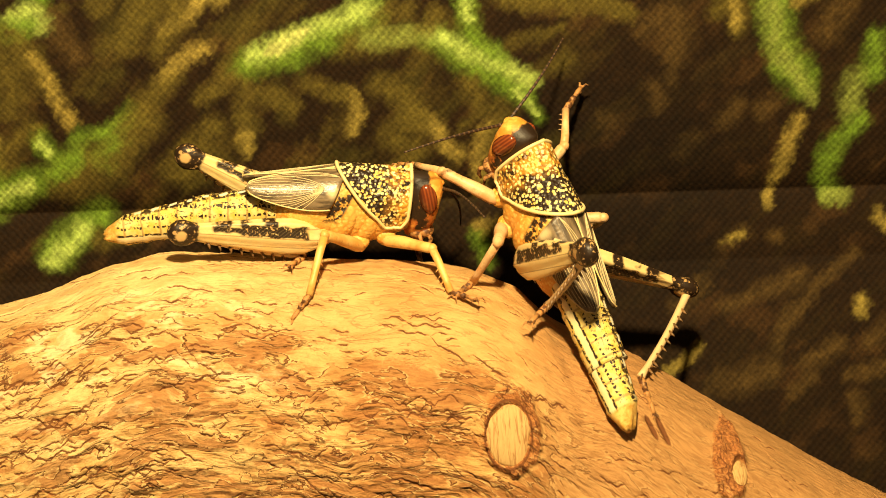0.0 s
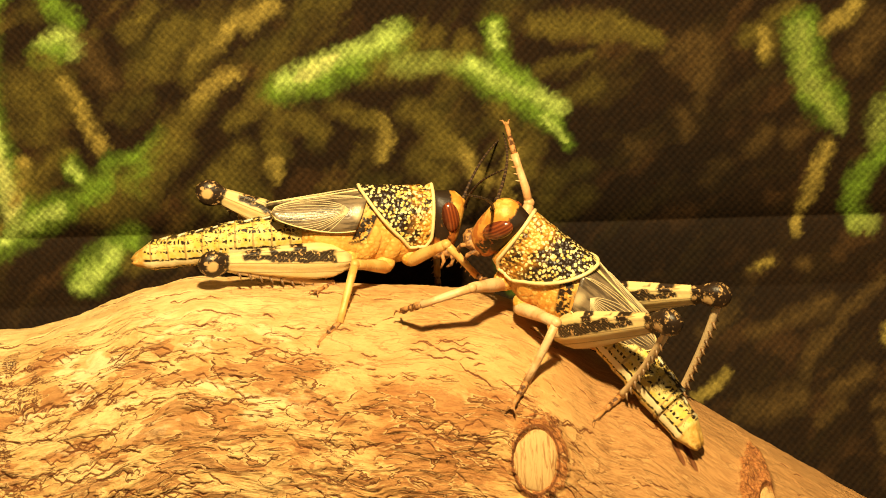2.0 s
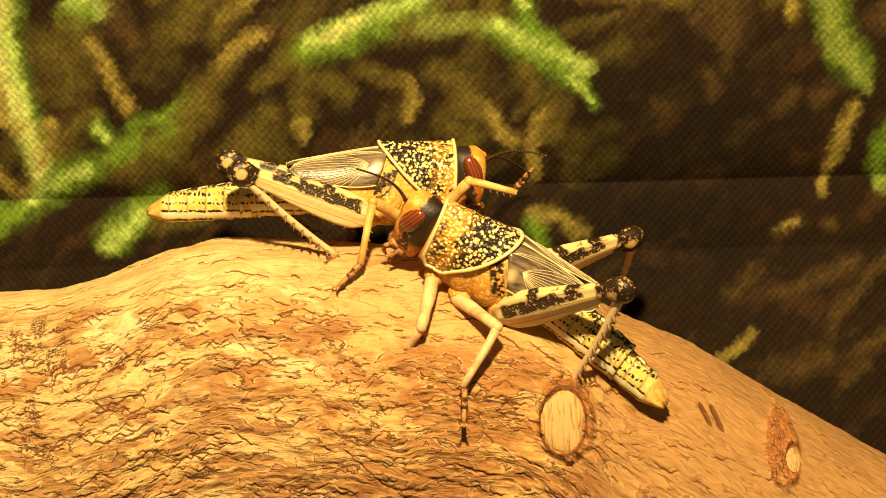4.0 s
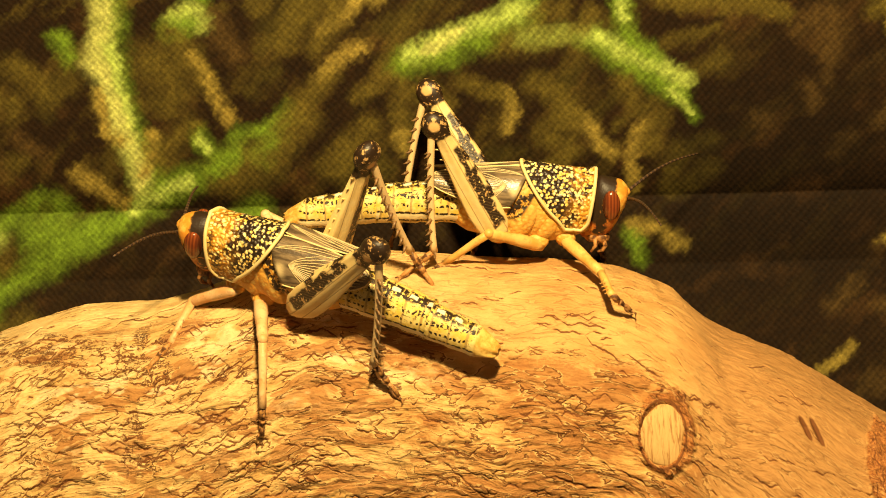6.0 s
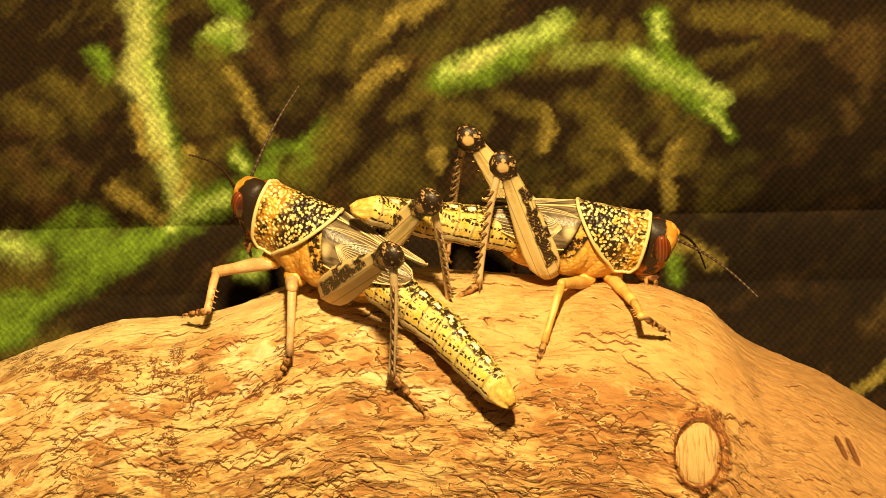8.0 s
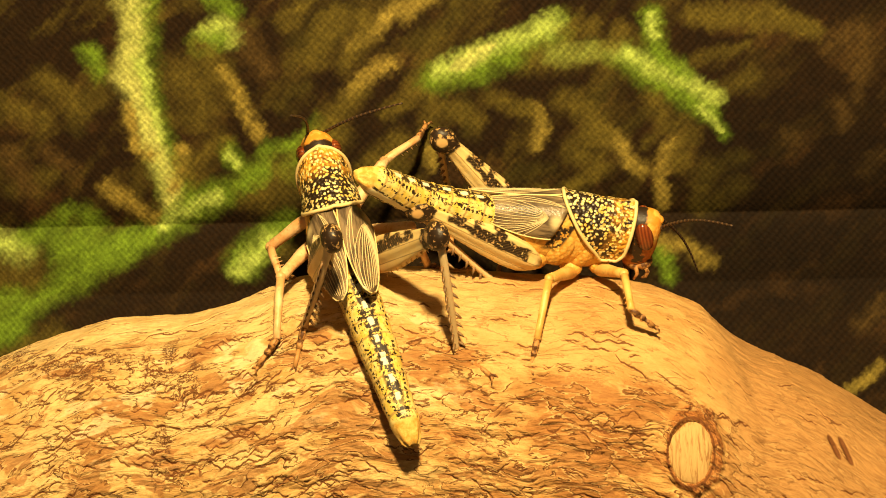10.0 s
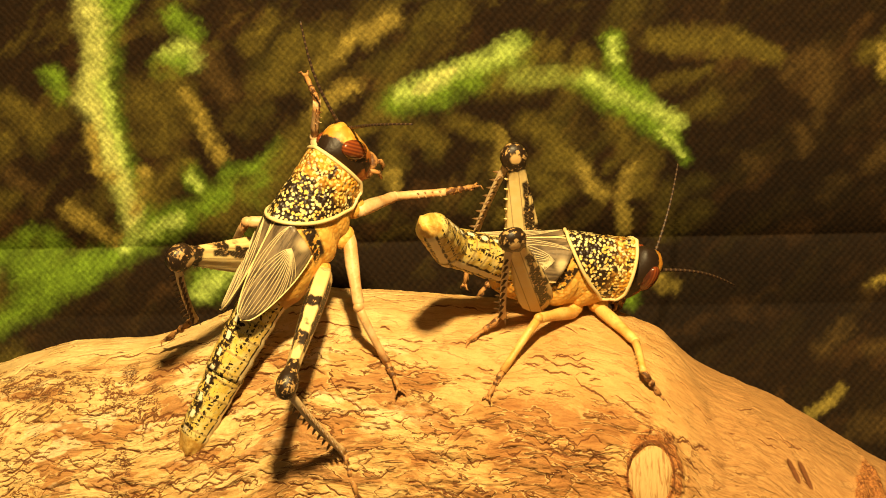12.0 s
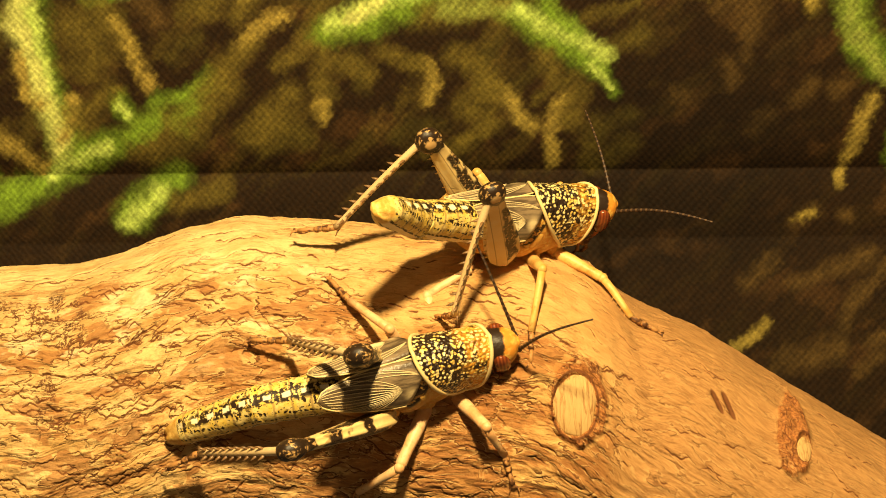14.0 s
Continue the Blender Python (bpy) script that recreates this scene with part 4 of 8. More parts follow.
def build_wing(size, parent, s):
    """A short wing pad on the flank, rounded at its rear end, and its ribs."""
    def point(u, v, out=0.0):
        # u along from the root to the rear tip, v across from the back edge to the lower edge
        x = 2.3 - 13.9 * u - 2.8 * (v - 0.3) * (1 - u)
        span = math.sin(math.pi * min(1.0, 0.24 + 0.76 * u)) ** 0.42
        mid = 45 - 12 * u
        a = radians(mid + (44 - 8 * u) * span * (2 * v - 1))
        r = 4.62 - 1.2 * u + out + 0.2 * math.sin(math.pi * v)
        return (x, s * r * math.sin(a), 5.0 - 0.5 * u + r * 1.12 * math.cos(a) + 0.35 * (1 - v) ** 2 * (1 - 0.6 * u))

    bm = bmesh.new()
    nu, nv = 24, 12
    grid = [[[bm.verts.new(point(i / nu, j / nv, o)) for j in range(nv + 1)] for i in range(nu + 1)] for o in (0.0, -0.4)]
    for i in range(nu):
        for j in range(nv):
            for g in grid:
                bm.faces.new((g[i][j], g[i][j + 1], g[i + 1][j + 1], g[i + 1][j]))
    for i in range(nu):
        for j in (0, nv):
            bm.faces.new((grid[0][i][j], grid[0][i + 1][j], grid[1][i + 1][j], grid[1][i][j]))
    for j in range(nv):
        for i in (0, nu):
            bm.faces.new((grid[0][i][j], grid[0][i][j + 1], grid[1][i][j + 1], grid[1][i][j]))
    scale_all(bm, MM * size)
    wing = part("wing_pad", bm, WING, parent, "short brown wing pad with pale fanned veins")
    ends = [(0.9, 0.02), (1.0, 0.12), (0.98, 0.28), (0.97, 0.42), (0.95, 0.55), (0.93, 0.68), (0.9, 0.79), (0.86, 0.89), (0.79, 0.97), (0.70, 1.0), (0.61, 1.0), (0.52, 1.0), (0.43, 1.0), (0.34, 1.0)]
    for k, (ue, ve) in enumerate(ends + [(0.72, 0.0), (0.93, 0.04), (0.98, 0.18)]):
        bm = bmesh.new()
        u0, v0 = (0.16, 0.55) if k < len(ends) else (0.04, 0.30)
        pts = []
        for n in range(13):
            f = n / 12
            pts.append(point(u0 + (ue - u0) * f, v0 + (ve - v0) * f ** 0.75, 0.05))
        add_tube(bm, pts, [0.062 - 0.018 * n / 12 for n in range(13)], 6)
        scale_all(bm, MM * size)
        part("vein", bm, VEIN, wing)
    bm = bmesh.new()
    edge = [point(n / 20, 0, 0.03) for n in range(21)] + [point(1, n / 8, 0.03) for n in range(1, 9)] + [point(1 - n / 20, 1, 0.03) for n in range(1, 21)]
    add_tube(bm, edge, 0.10, 6)
    scale_all(bm, MM * size)
    part("wing_edge", bm, RIM, wing, "pale wing margin")
    return wing


def belly_rings(length, r0, r1, drop, first, n):
    """Overlapping body rings along -x."""
    rings = []
    count = 5 * n
    for k in range(count + 1):
        f = k / count
        x = first - (length + first) * f
        phase = (k % 5) / 5
        g = 1 + 0.075 * (0.5 - phase)
        r = r0 + (r1 - r0) * f
        rings.append((x, drop * f, r * 0.93 * g, r * 1.06 * g))
    return rings


def build_abdomen(size, parent):
    bm = bmesh.new()
    add_loft(bm, [ring_x(x, 0, z, ry, rz, 28, 2.15) for x, z, ry, rz in belly_rings(15.6, 3.15, 2.65, -1.25, 2.0, 6)])
    scale_all(bm, MM * size)
    front = part("abdomen", bm, ABDOMEN, parent, "yellow ringed abdomen with black and white back stripe")
    bm = bmesh.new()
    rows = belly_rings(10.5, 2.65, 2.1, -1.2, 1.2, 4)
    rows += [(-11.3, -1.35, 1.9, 1.9), (-12.3, -1.5, 1.6, 1.4), (-13.3, -1.7, 1.25, 0.95), (-13.9, -1.85, 0.7, 0.5)]
    rings = [ring_x(x, 0, z, ry, rz, 30, 2.15) for x, z, ry, rz in rows]
    # the last rings break into blunt lobes
    for k, ring in enumerate(rings[-4:]):
        for i, (px, py, pz) in enumerate(ring):
            a = 2 * math.pi * i / 30
            lobe = math.cos(5 * a + math.pi / 2)
            ring[i] = (px - 0.05 * k * lobe, py * (1 + 0.04 * k * lobe), pz + 0.04 * k * lobe)
    add_loft(bm, rings)
    scale_all(bm, MM * size)
    tip = part("abdomen_tip", bm, TIP, front, "amber blunt tail end")
    return front, tip


def build_hind_leg(size, parent, s):
    bm = bmesh.new()
    rows = ((-0.6, 0.9, 1.0), (0.6, 1.2, 1.7), (2.0, 1.3, 2.35), (4.5, 1.3, 2.55), (8, 1.2, 2.35), (12, 1.0, 1.9), (15.5, 0.85, 1.45), (17.6, 0.8, 1.2), (18.7, 1.2, 1.7), (19.7, 1.4, 1.95), (20.7, 1.3, 1.75), (21.5, 0.9, 1.1), (21.9, 0.3, 0.4))
    rings = []
    for x, ry, rz in rows:
        ring = []
        for i in range(28):
            a = 2 * math.pi * i / 28
            c, sn = math.cos(a), math.sin(a)
            ridge = 1 + (0.10 if x < 18 else 0.0) * math.cos(6 * a)
            ring.append((x, ry * math.copysign(abs(c) ** 0.8, c) * ridge, rz * math.copysign(abs(sn) ** 0.9, sn) * ridge + 0.25 * (x < 18)))
        rings.append(ring)
    add_loft(bm, rings)
    for k in range(9):
        add_tube(bm, [(2.5 + 1.7 * k, 0, -1.9 + 0.10 * k), (2.8 + 1.7 * k, 0, -2.75 + 0.14 * k)], [0.2, 0.05], 6)
    scale_all(bm, MM * size)
    femur = part("hind_femur", bm, HIND, parent, "cream club-shaped hind thigh with black blotches")
    bm = bmesh.new()
    add_ball(bm, (0, 0, 0), (1.0, 0.9, 1.05), None, 14, 10)
    pts = [(19.5 * k / 16, 0, 0.35 * math.sin(math.pi * k / 16)) for k in range(17)]
    add_tube(bm, pts, [0.8, 0.62] + [0.56 - 0.008 * k for k in range(13)] + [0.5, 0.62], 10)
    scale_all(bm, MM * size)
    tibia = part("hind_tibia", bm, TIBIA, femur, "pale spiny hind shin")
    for side in (1, -1):
        for k in range(9):
            bm = bmesh.new()
            x = 4.6 + 1.65 * k
            add_tube(bm, [(x, 0.35 * side, 0.35), (x + 0.4, 0.75 * side, 0.85), (x + 0.55, 0.9 * side, 1.2)], [0.26, 0.17, 0.03], 6)
            scale_all(bm, MM * size)
            part("spine", bm, SPINE, tibia)
        bm = bmesh.new()
        add_tube(bm, [(19.3, 0.4 * side, -0.1), (20.4, 0.9 * side, -0.2)], [0.2, 0.04], 6)
        scale_all(bm, MM * size)
        part("spur", bm, SPINE, tibia)
    return femur, tibia, build_foot(size, parent, 6.0, 0.5)


def build_foot(size, parent, length, r):
    bm = bmesh.new()
    x = 0.0
    for f, w in ((0.36, 1.0), (0.2, 0.9), (0.44, 0.72)):
        l = length * f
        add_tube(bm, [(x, 0, 0), (x + l * 0.5, 0, 0.05), (x + l * 0.97, 0, -0.05)], [r * w * 0.8, r * w, r * w * 0.9], 9)
        add_ball(bm, (x + l * 0.7, 0, -r * 0.6), (l * 0.3, r * 0.7, r * 0.5), None, 10, 6)
        x += l
    for s in (1, -1):
        add_tube(bm, [(x - 0.1, 0.1 * s, 0), (x + 0.6, 0.5 * s, 0.15), (x + 0.95, 0.75 * s, -0.35)], [r * 0.4, r * 0.3, 0.04], 6)
    add_ball(bm, (x + 0.15, 0, -0.1), (0.4, 0.35, 0.2), None, 10, 6)
    scale_all(bm, MM * size)
    return part("tarsus", bm, FOOT, parent, "brown clawed foot")


def build_leg(size, parent, femur_l, tibia_l, name, skin):
    bm = bmesh.new()
    add_tube(bm, [(-0.7, 0, 0), (0.3, 0, 0), (femur_l * 0.35, 0, 0.1), (femur_l * 0.7, 0, 0.05), (femur_l * 0.93, 0, 0), (femur_l + 0.35, 0, 0)], [0.75, 0.95, 0.95, 0.75, 0.78, 0.4], 12)
    scale_all(bm, MM * size)
    femur = part(name + "_femur", bm, skin, parent, "smooth slender thigh")
    bm = bmesh.new()
    add_ball(bm, (0, 0, 0), (0.75, 0.7, 0.75), None, 12, 8)
    add_tube(bm, [(0, 0, 0), (tibia_l * 0.3, 0, 0.12), (tibia_l * 0.75, 0, 0.05), (tibia_l, 0, 0)], [0.6, 0.58, 0.5, 0.55], 11)
    for k in range(4):
        x = tibia_l * (0.45 + 0.14 * k)
        for sd in (1, -1):
            add_tube(bm, [(x, 0.2 * sd, -0.3), (x + 0.3, 0.4 * sd, -0.85)], [0.12, 0.03], 5)
    scale_all(bm, MM * size)
    tibia = part(name + "_tibia", bm, skin, femur)
    return femur, tibia, build_foot(size, parent, 4.5, 0.5)


def build_hopper(size, label, skin):
    body = new("locust")
    tagged(body, label, "locust", "young locusts on the branch")
    parts = {"body": body}
    build_thorax(size, body)
    build_pronotum(size, body)
    parts["head"] = build_head(size, body)
    parts["abdomen"], parts["abdomen_tip"] = build_abdomen(size, body)
    for s, side in ((1, "left"), (-1, "right")):
        build_wing(size, body, s)
        parts["antenna_" + side] = build_antenna(size, parts["head"], s)
        parts["hind_" + side + "_femur"], parts["hind_" + side + "_tibia"], parts["hind_" + side + "_tarsus"] = build_hind_leg(size, body, s)
        for name, fl, tl in (("fore", 8, 7), ("mid", 9, 9)):
            parts[name + "_" + side + "_femur"], parts[name + "_" + side + "_tibia"], parts[name + "_" + side + "_tarsus"] = build_leg(size, body, fl, tl, name, skin)
    return parts


hopper_a = build_hopper(1.0, "yellow and black locust hopper standing along the branch crest", LEG)
hopper_b = build_hopper(1.06, "larger yellow and black locust hopper clambering over the bark", PINK_LEG)


def motions():
    walk(hopper_a["body"], [(0, pose(-.00202, .00303, .00386, 17.3, 2.9, 9.7)),
        (.5, pose(-.00206, .00287, .00357, 13.4, 2.8, 13.8)),
        (1, pose(-.00221, .00266, .00364, 9.8, 2.1, 14.5)),
        (1.5, pose(-.00224, .00244, .00369, 11, 1.5, 14.3)),
        (2, pose(-.00257, .00463, .00359, 11.7, .5, 13.4)),
        (2.5, pose(-.00286, .00364, .00433, 12, .2, 8.2)),
        (3, pose(-.0027, .00209, .00435, 3.4, -.2, 10.2)),
        (5.5, pose(-.00352, .00025, .00443, 12.2, -.8, 10.5)),
        (6, pose(.00168, .00131, .00444, 17.9, 6.4, 5.8)),
        (6.5, pose(.0026, .00051, .0031, 24.2, 7.1, 9)),
        (7, pose(.00409, .00053, .00188, 28.3, 10.2, 12.6)),
        (7.5, pose(.00384, .00118, .00193, 28.2, 10, 11.1)),
        (10, pose(.00242, .0013, .00357, 28.8, 9.4, 12.2)),
        (10.5, pose(.00343, .00119, .00277, 28, 10, 14.6)),
        (11, pose(.00346, .00088, .00279, 28.3, 9.7, 15.5)),
        (11.5, pose(.00386, .00089, .00262, 32, 9.9, 18.4)),
        (12, pose(.0079, -.00262, .00167, 30.6, 7.7, 19.7)),
        (12.5, pose(.0146, -.00315, .00028, 48.4, -1.5, 24.9)),
        (13, pose(.0156, -.00588, -.00127, 37.8, 6.1, 38.2)),
        (13.5, pose(.01332, -.00578, -.00126, 38.5, .7, 32.5)),
        (14, pose(.01251, -.00488, -.00064, 42.9, 2.2, 34.5))])
    walk(hopper_a["head"], [(0, pose(.0131, 0, .0055, 0, 0, 0)),
        (.5, pose(.0131, 0, .0055, 0, 4, 0)),
        (1, pose(.0131, 0, .0055, 0, 6, 0)),
        (1.5, pose(.0131, 0, .0055, 0, 3, 0)),
        (2, pose(.0131, 0, .0055, 0, 2, 0)),
        (2.5, pose(.0131, 0, .0055, 0, 0, 0)),
        (3, pose(.0131, 0, .0055, 0, -8, 0)),
        (5.5, pose(.0131, 0, .0055, .2, 6.5, 1.5)),
        (6, pose(.0131, 0, .0055, 0, 7.8, .1)),
        (6.5, pose(.0131, 0, .0055, .2, 3.2, 3)),
        (7, pose(.0131, 0, .0055, 0, -.4, 2.5)),
        (7.5, pose(.0131, 0, .0055, .1, 1.3, 3.1)),
        (10, pose(.0131, 0, .0055, 1.6, -9.7, -9.5)),
        (10.5, pose(.0131, 0, .0055, .7, 3, 13.3)),
        (11, pose(.0131, 0, .0055, -.2, -4.4, 3.2)),
        (11.5, pose(.0131, 0, .0055, 0, -.6, -.3)),
        (12, pose(.0131, 0, .0055, 8.1, 23, 20.1)),
        (12.5, pose(.0131, 0, .0055, 1.3, 31.9, 2.5)),
        (13, pose(.0131, 0, .0055, 0, -1.7, .3)),
        (13.5, pose(.0131, 0, .0055, 2, 16.2, 7.2)),
        (14, pose(.0131, 0, .0055, .2, -.9, -10.7))])
    walk(hopper_a["abdomen"], [(0, pose(-.003, 0, .0045, .6, -6.3, -5.6)),
        (.5, pose(-.003, 0, .0045, -.1, -.6, 6.2)),
        (1, pose(-.003, 0, .0045, -.2, -2.4, 5)),
        (1.5, pose(-.003, 0, .0045, -.1, -.5, 6.2)),
        (2, pose(-.003, 0, .0045, 1, -5.2, -10.5)),
        (2.5, pose(-.003, 0, .0045, .7, -5.9, -6.5)),
        (3, pose(-.003, 0, .0045, .6, -3.6, -10.1)),
        (5.5, pose(-.003, 0, .0045, 0, 0, 0)),
        (6, pose(-.003, 0, .0045, .1, -4.5, -.8)),
        (6.5, pose(-.003, 0, .0045, .2, 3.3, 3.1)),
        (7, pose(-.003, 0, .0045, .2, 2.9, 3.7)),
        (7.5, pose(-.003, 0, .0045, .9, 6.3, 8)),
        (10, pose(-.003, 0, .0045, 2.6, 16.4, 9)),
        (10.5, pose(-.003, 0, .0045, 3.9, 19.9, 11.3)),
        (11, pose(-.003, 0, .0045, 3.8, 20.1, 11.1)),
        (11.5, pose(-.003, 0, .0045, 3, 19.7, 8.8)),
        (12, pose(-.003, 0, .0045, 7.7, 25.5, 17.6)),
        (12.5, pose(-.003, 0, .0045, 3.4, 19.3, 10.3)),
        (13, pose(-.003, 0, .0045, 2.8, 22.7, 7.3)),
        (13.5, pose(-.003, 0, .0045, 2.1, 20, 6)),
        (14, pose(-.003, 0, .0045, 2.2, 18.2, 6.9))])
    walk(hopper_a["abdomen_tip"], [(0, pose(-.015, 0, -.0012, .6, -6.3, -5.6)),
        (.5, pose(-.015, 0, -.0012, -.1, -.6, 6.2)),
        (1, pose(-.015, 0, -.0012, -.2, -2.4, 5)),
        (1.5, pose(-.015, 0, -.0012, -.1, -.5, 6.2)),
        (2, pose(-.015, 0, -.0012, 1, -5.2, -10.5)),
        (2.5, pose(-.015, 0, -.0012, .7, -5.9, -6.5)),
        (3, pose(-.015, 0, -.0012, .6, -3.6, -10.1)),
        (5.5, pose(-.015, 0, -.0012, 0, 0, 0)),
        (6, pose(-.015, 0, -.0012, .1, -4.5, -.8)),
        (6.5, pose(-.015, 0, -.0012, .2, 3.3, 3.1)),
        (7, pose(-.015, 0, -.0012, .2, 2.9, 3.7)),
        (7.5, pose(-.015, 0, -.0012, .9, 6.3, 8)),
        (10, pose(-.015, 0, -.0012, 2.6, 16.4, 9)),
        (10.5, pose(-.015, 0, -.0012, 3.9, 19.9, 11.3)),
        (11, pose(-.015, 0, -.0012, 3.8, 20.1, 11.1)),
        (11.5, pose(-.015, 0, -.0012, 3, 19.7, 8.8)),
        (12, pose(-.015, 0, -.0012, 7.7, 25.5, 17.6)),
        (12.5, pose(-.015, 0, -.0012, 3.4, 19.3, 10.3)),
        (13, pose(-.015, 0, -.0012, 2.8, 22.7, 7.3)),
        (13.5, pose(-.015, 0, -.0012, 2.1, 20, 6)),
        (14, pose(-.015, 0, -.0012, 2.2, 18.2, 6.9))])
    walk(hopper_a["antenna_left"], [(0, pose(.0042, .001, .0022, 46.2, 45.3, 56.9)),
        (.5, pose(.0042, .001, .0022, 29.2, 49.9, 13.9)), (.75, pose(.0042, .001, .0022, 15, 9, 27.6)),
        (1, pose(.0042, .001, .0022, -10.2, -25.7, 52.7)),
        (1.5, pose(.0042, .001, .0022, 8.9, 39.8, 60.7)),
        (2, pose(.0042, .001, .0022, -10.3, -26.7, 51.8)),
        (2.5, pose(.0042, .001, .0022, -17, -4.3, 65.6)),
        (3, pose(.0042, .001, .0022, -17, 8.5, 44.7)),
        (5.5, pose(.0042, .001, .0022, -18, 28.8, 60.9)),
        (6, pose(.0042, .001, .0022, -11.1, -16.2, 41.9)),
        (6.5, pose(.0042, .001, .0022, -16.1, 31, 46.2)),
        (7, pose(.0042, .001, .0022, -14.3, 21.2, 46.9)),
        (7.5, pose(.0042, .001, .0022, -15, 35.9, 36.7)),
        (10, pose(.0042, .001, .0022, -26.6, 55.9, 37.3)),
        (10.5, pose(.0042, .001, .0022, -10.4, -21.5, 38.3)),
        (11, pose(.0042, .001, .0022, -11.9, -16.9, 45.6)),
        (11.5, pose(.0042, .001, .0022, -13.8, -29.4, 51.8)),
        (12, pose(.0042, .001, .0022, -19.7, -42.5, 72.2)),
        (12.5, pose(.0042, .001, .0022, -12.9, 10.5, 46)),
        (13, pose(.0042, .001, .0022, -16.8, 7.5, 85.9)),
        (13.5, pose(.0042, .001, .0022, -16.7, -9, 83)),
        (14, pose(.0042, .001, .0022, -16.9, -9.8, 95))])
    walk(hopper_a["antenna_right"], [(0, pose(.0042, -.001, .0022, 16.7, -9.9, -79.5)),
        (.5, pose(.0042, -.001, .0022, 12.3, -17.5, -98.1)), (.75, pose(.0042, -.001, .0022, 50.7, -27.9, -88.3)),
        (1, pose(.0042, -.001, .0022, 92.8, -41.6, -88.1)),
        (1.5, pose(.0042, -.001, .0022, 65.2, -38.8, -84.6)),
        (2, pose(.0042, -.001, .0022, 47.2, -39, -81.8)),
        (2.5, pose(.0042, -.001, .0022, 44.8, -36.1, -83.6)),
        (3, pose(.0042, -.001, .0022, 14.5, -19.1, -57.9)),
        (5.5, pose(.0042, -.001, .0022, 16.7, -4.2, -89.2)),
        (6, pose(.0042, -.001, .0022, 16.9, -14.1, -83.2)),
        (6.5, pose(.0042, -.001, .0022, 15.8, 15.7, -60.3)),
        (7, pose(.0042, -.001, .0022, 16.7, 13.2, -71.7)),
        (7.5, pose(.0042, -.001, .0022, 14.7, 5.9, -59.1)),
        (10, pose(.0042, -.001, .0022, 12.8, -32.8, -46.2)),
        (10.5, pose(.0042, -.001, .0022, 17.1, -32.2, -68)),
        (11, pose(.0042, -.001, .0022, 14.3, -28.1, -55.1)),
        (11.5, pose(.0042, -.001, .0022, 14.8, -33.5, -54.7)),
        (12, pose(.0042, -.001, .0022, 2, -9.6, -7.1)),
        (12.5, pose(.0042, -.001, .0022, -3.5, 14, 10.5)),
        (13, pose(.0042, -.001, .0022, 4.5, -5.6, -15.7)),
        (13.5, pose(.0042, -.001, .0022, 6.4, -18.3, -22.9)),
        (14, pose(.0042, -.001, .0022, 13.8, -38.8, -47.7))])
    walk(hopper_a["fore_left_femur"], [(0, pose(.0094, .003, .0003, -9, -7, 39.3)),
        (.5, pose(.0094, .003, .0003, .9, -15, 40.6)),
        (1, pose(.0094, .003, .0003, -6.1, -10.9, 40.3)),
        (1.5, pose(.0094, .003, .0003, -5.6, -8.1, 40.2)),
        (2, pose(.0094, .003, .0003, -9.7, -2.9, 39)),
        (2.5, pose(.0094, .003, .0003, -5.1, -10.7, 40.4)),
        (3, pose(.0094, .003, .0003, -6, -24.8, 41.2)),
        (3.8, pose(.0094, .003, .0003, -6.3, -21.5, 40.9)),
        (4.6, pose(.0094, .003, .0003, -6.6, -18.2, 40.5)),
        (5.5, pose(.0094, .003, .0003, -6.9, -14.4, 40.1)),
        (6, pose(.0094, .003, .0003, -5, -10.2, 40.4)),
        (6.5, pose(.0094, .003, .0003, -4.5, -10.3, 40.5)),
        (7, pose(.0094, .003, .0003, -2.6, -12.1, 40.8)),
        (7.5, pose(.0094, .003, .0003, -3.4, -12, 40.8)),
        (8.3, pose(.0094, .003, .0003, -5.9, -11.4, 40.6)),
        (9.2, pose(.0094, .003, .0003, -8.7, -10.8, 40.4)),
        (10, pose(.0094, .003, .0003, -11.2, -10.2, 40.3)),
        (10.5, pose(.0094, .003, .0003, -9, -10.5, 40.3)),
        (11, pose(.0094, .003, .0003, -8.2, -10.5, 40.3)),
        (11.5, pose(.0094, .003, .0003, -9.6, -8.7, 39.9)),
        (12, pose(.0094, .003, .0003, -3.1, -12.3, 40.7)),
        (12.5, pose(.0094, .003, .0003, -4.2, 4.7, 39.2)),
        (13, pose(.0094, .003, .0003, 1.9, -13.8, 40.6)),
        (13.5, pose(.0094, .003, .0003, -.7, -12.2, 40.8)),
        (14, pose(.0094, .003, .0003, -4.7, -9.5, 40.5))])
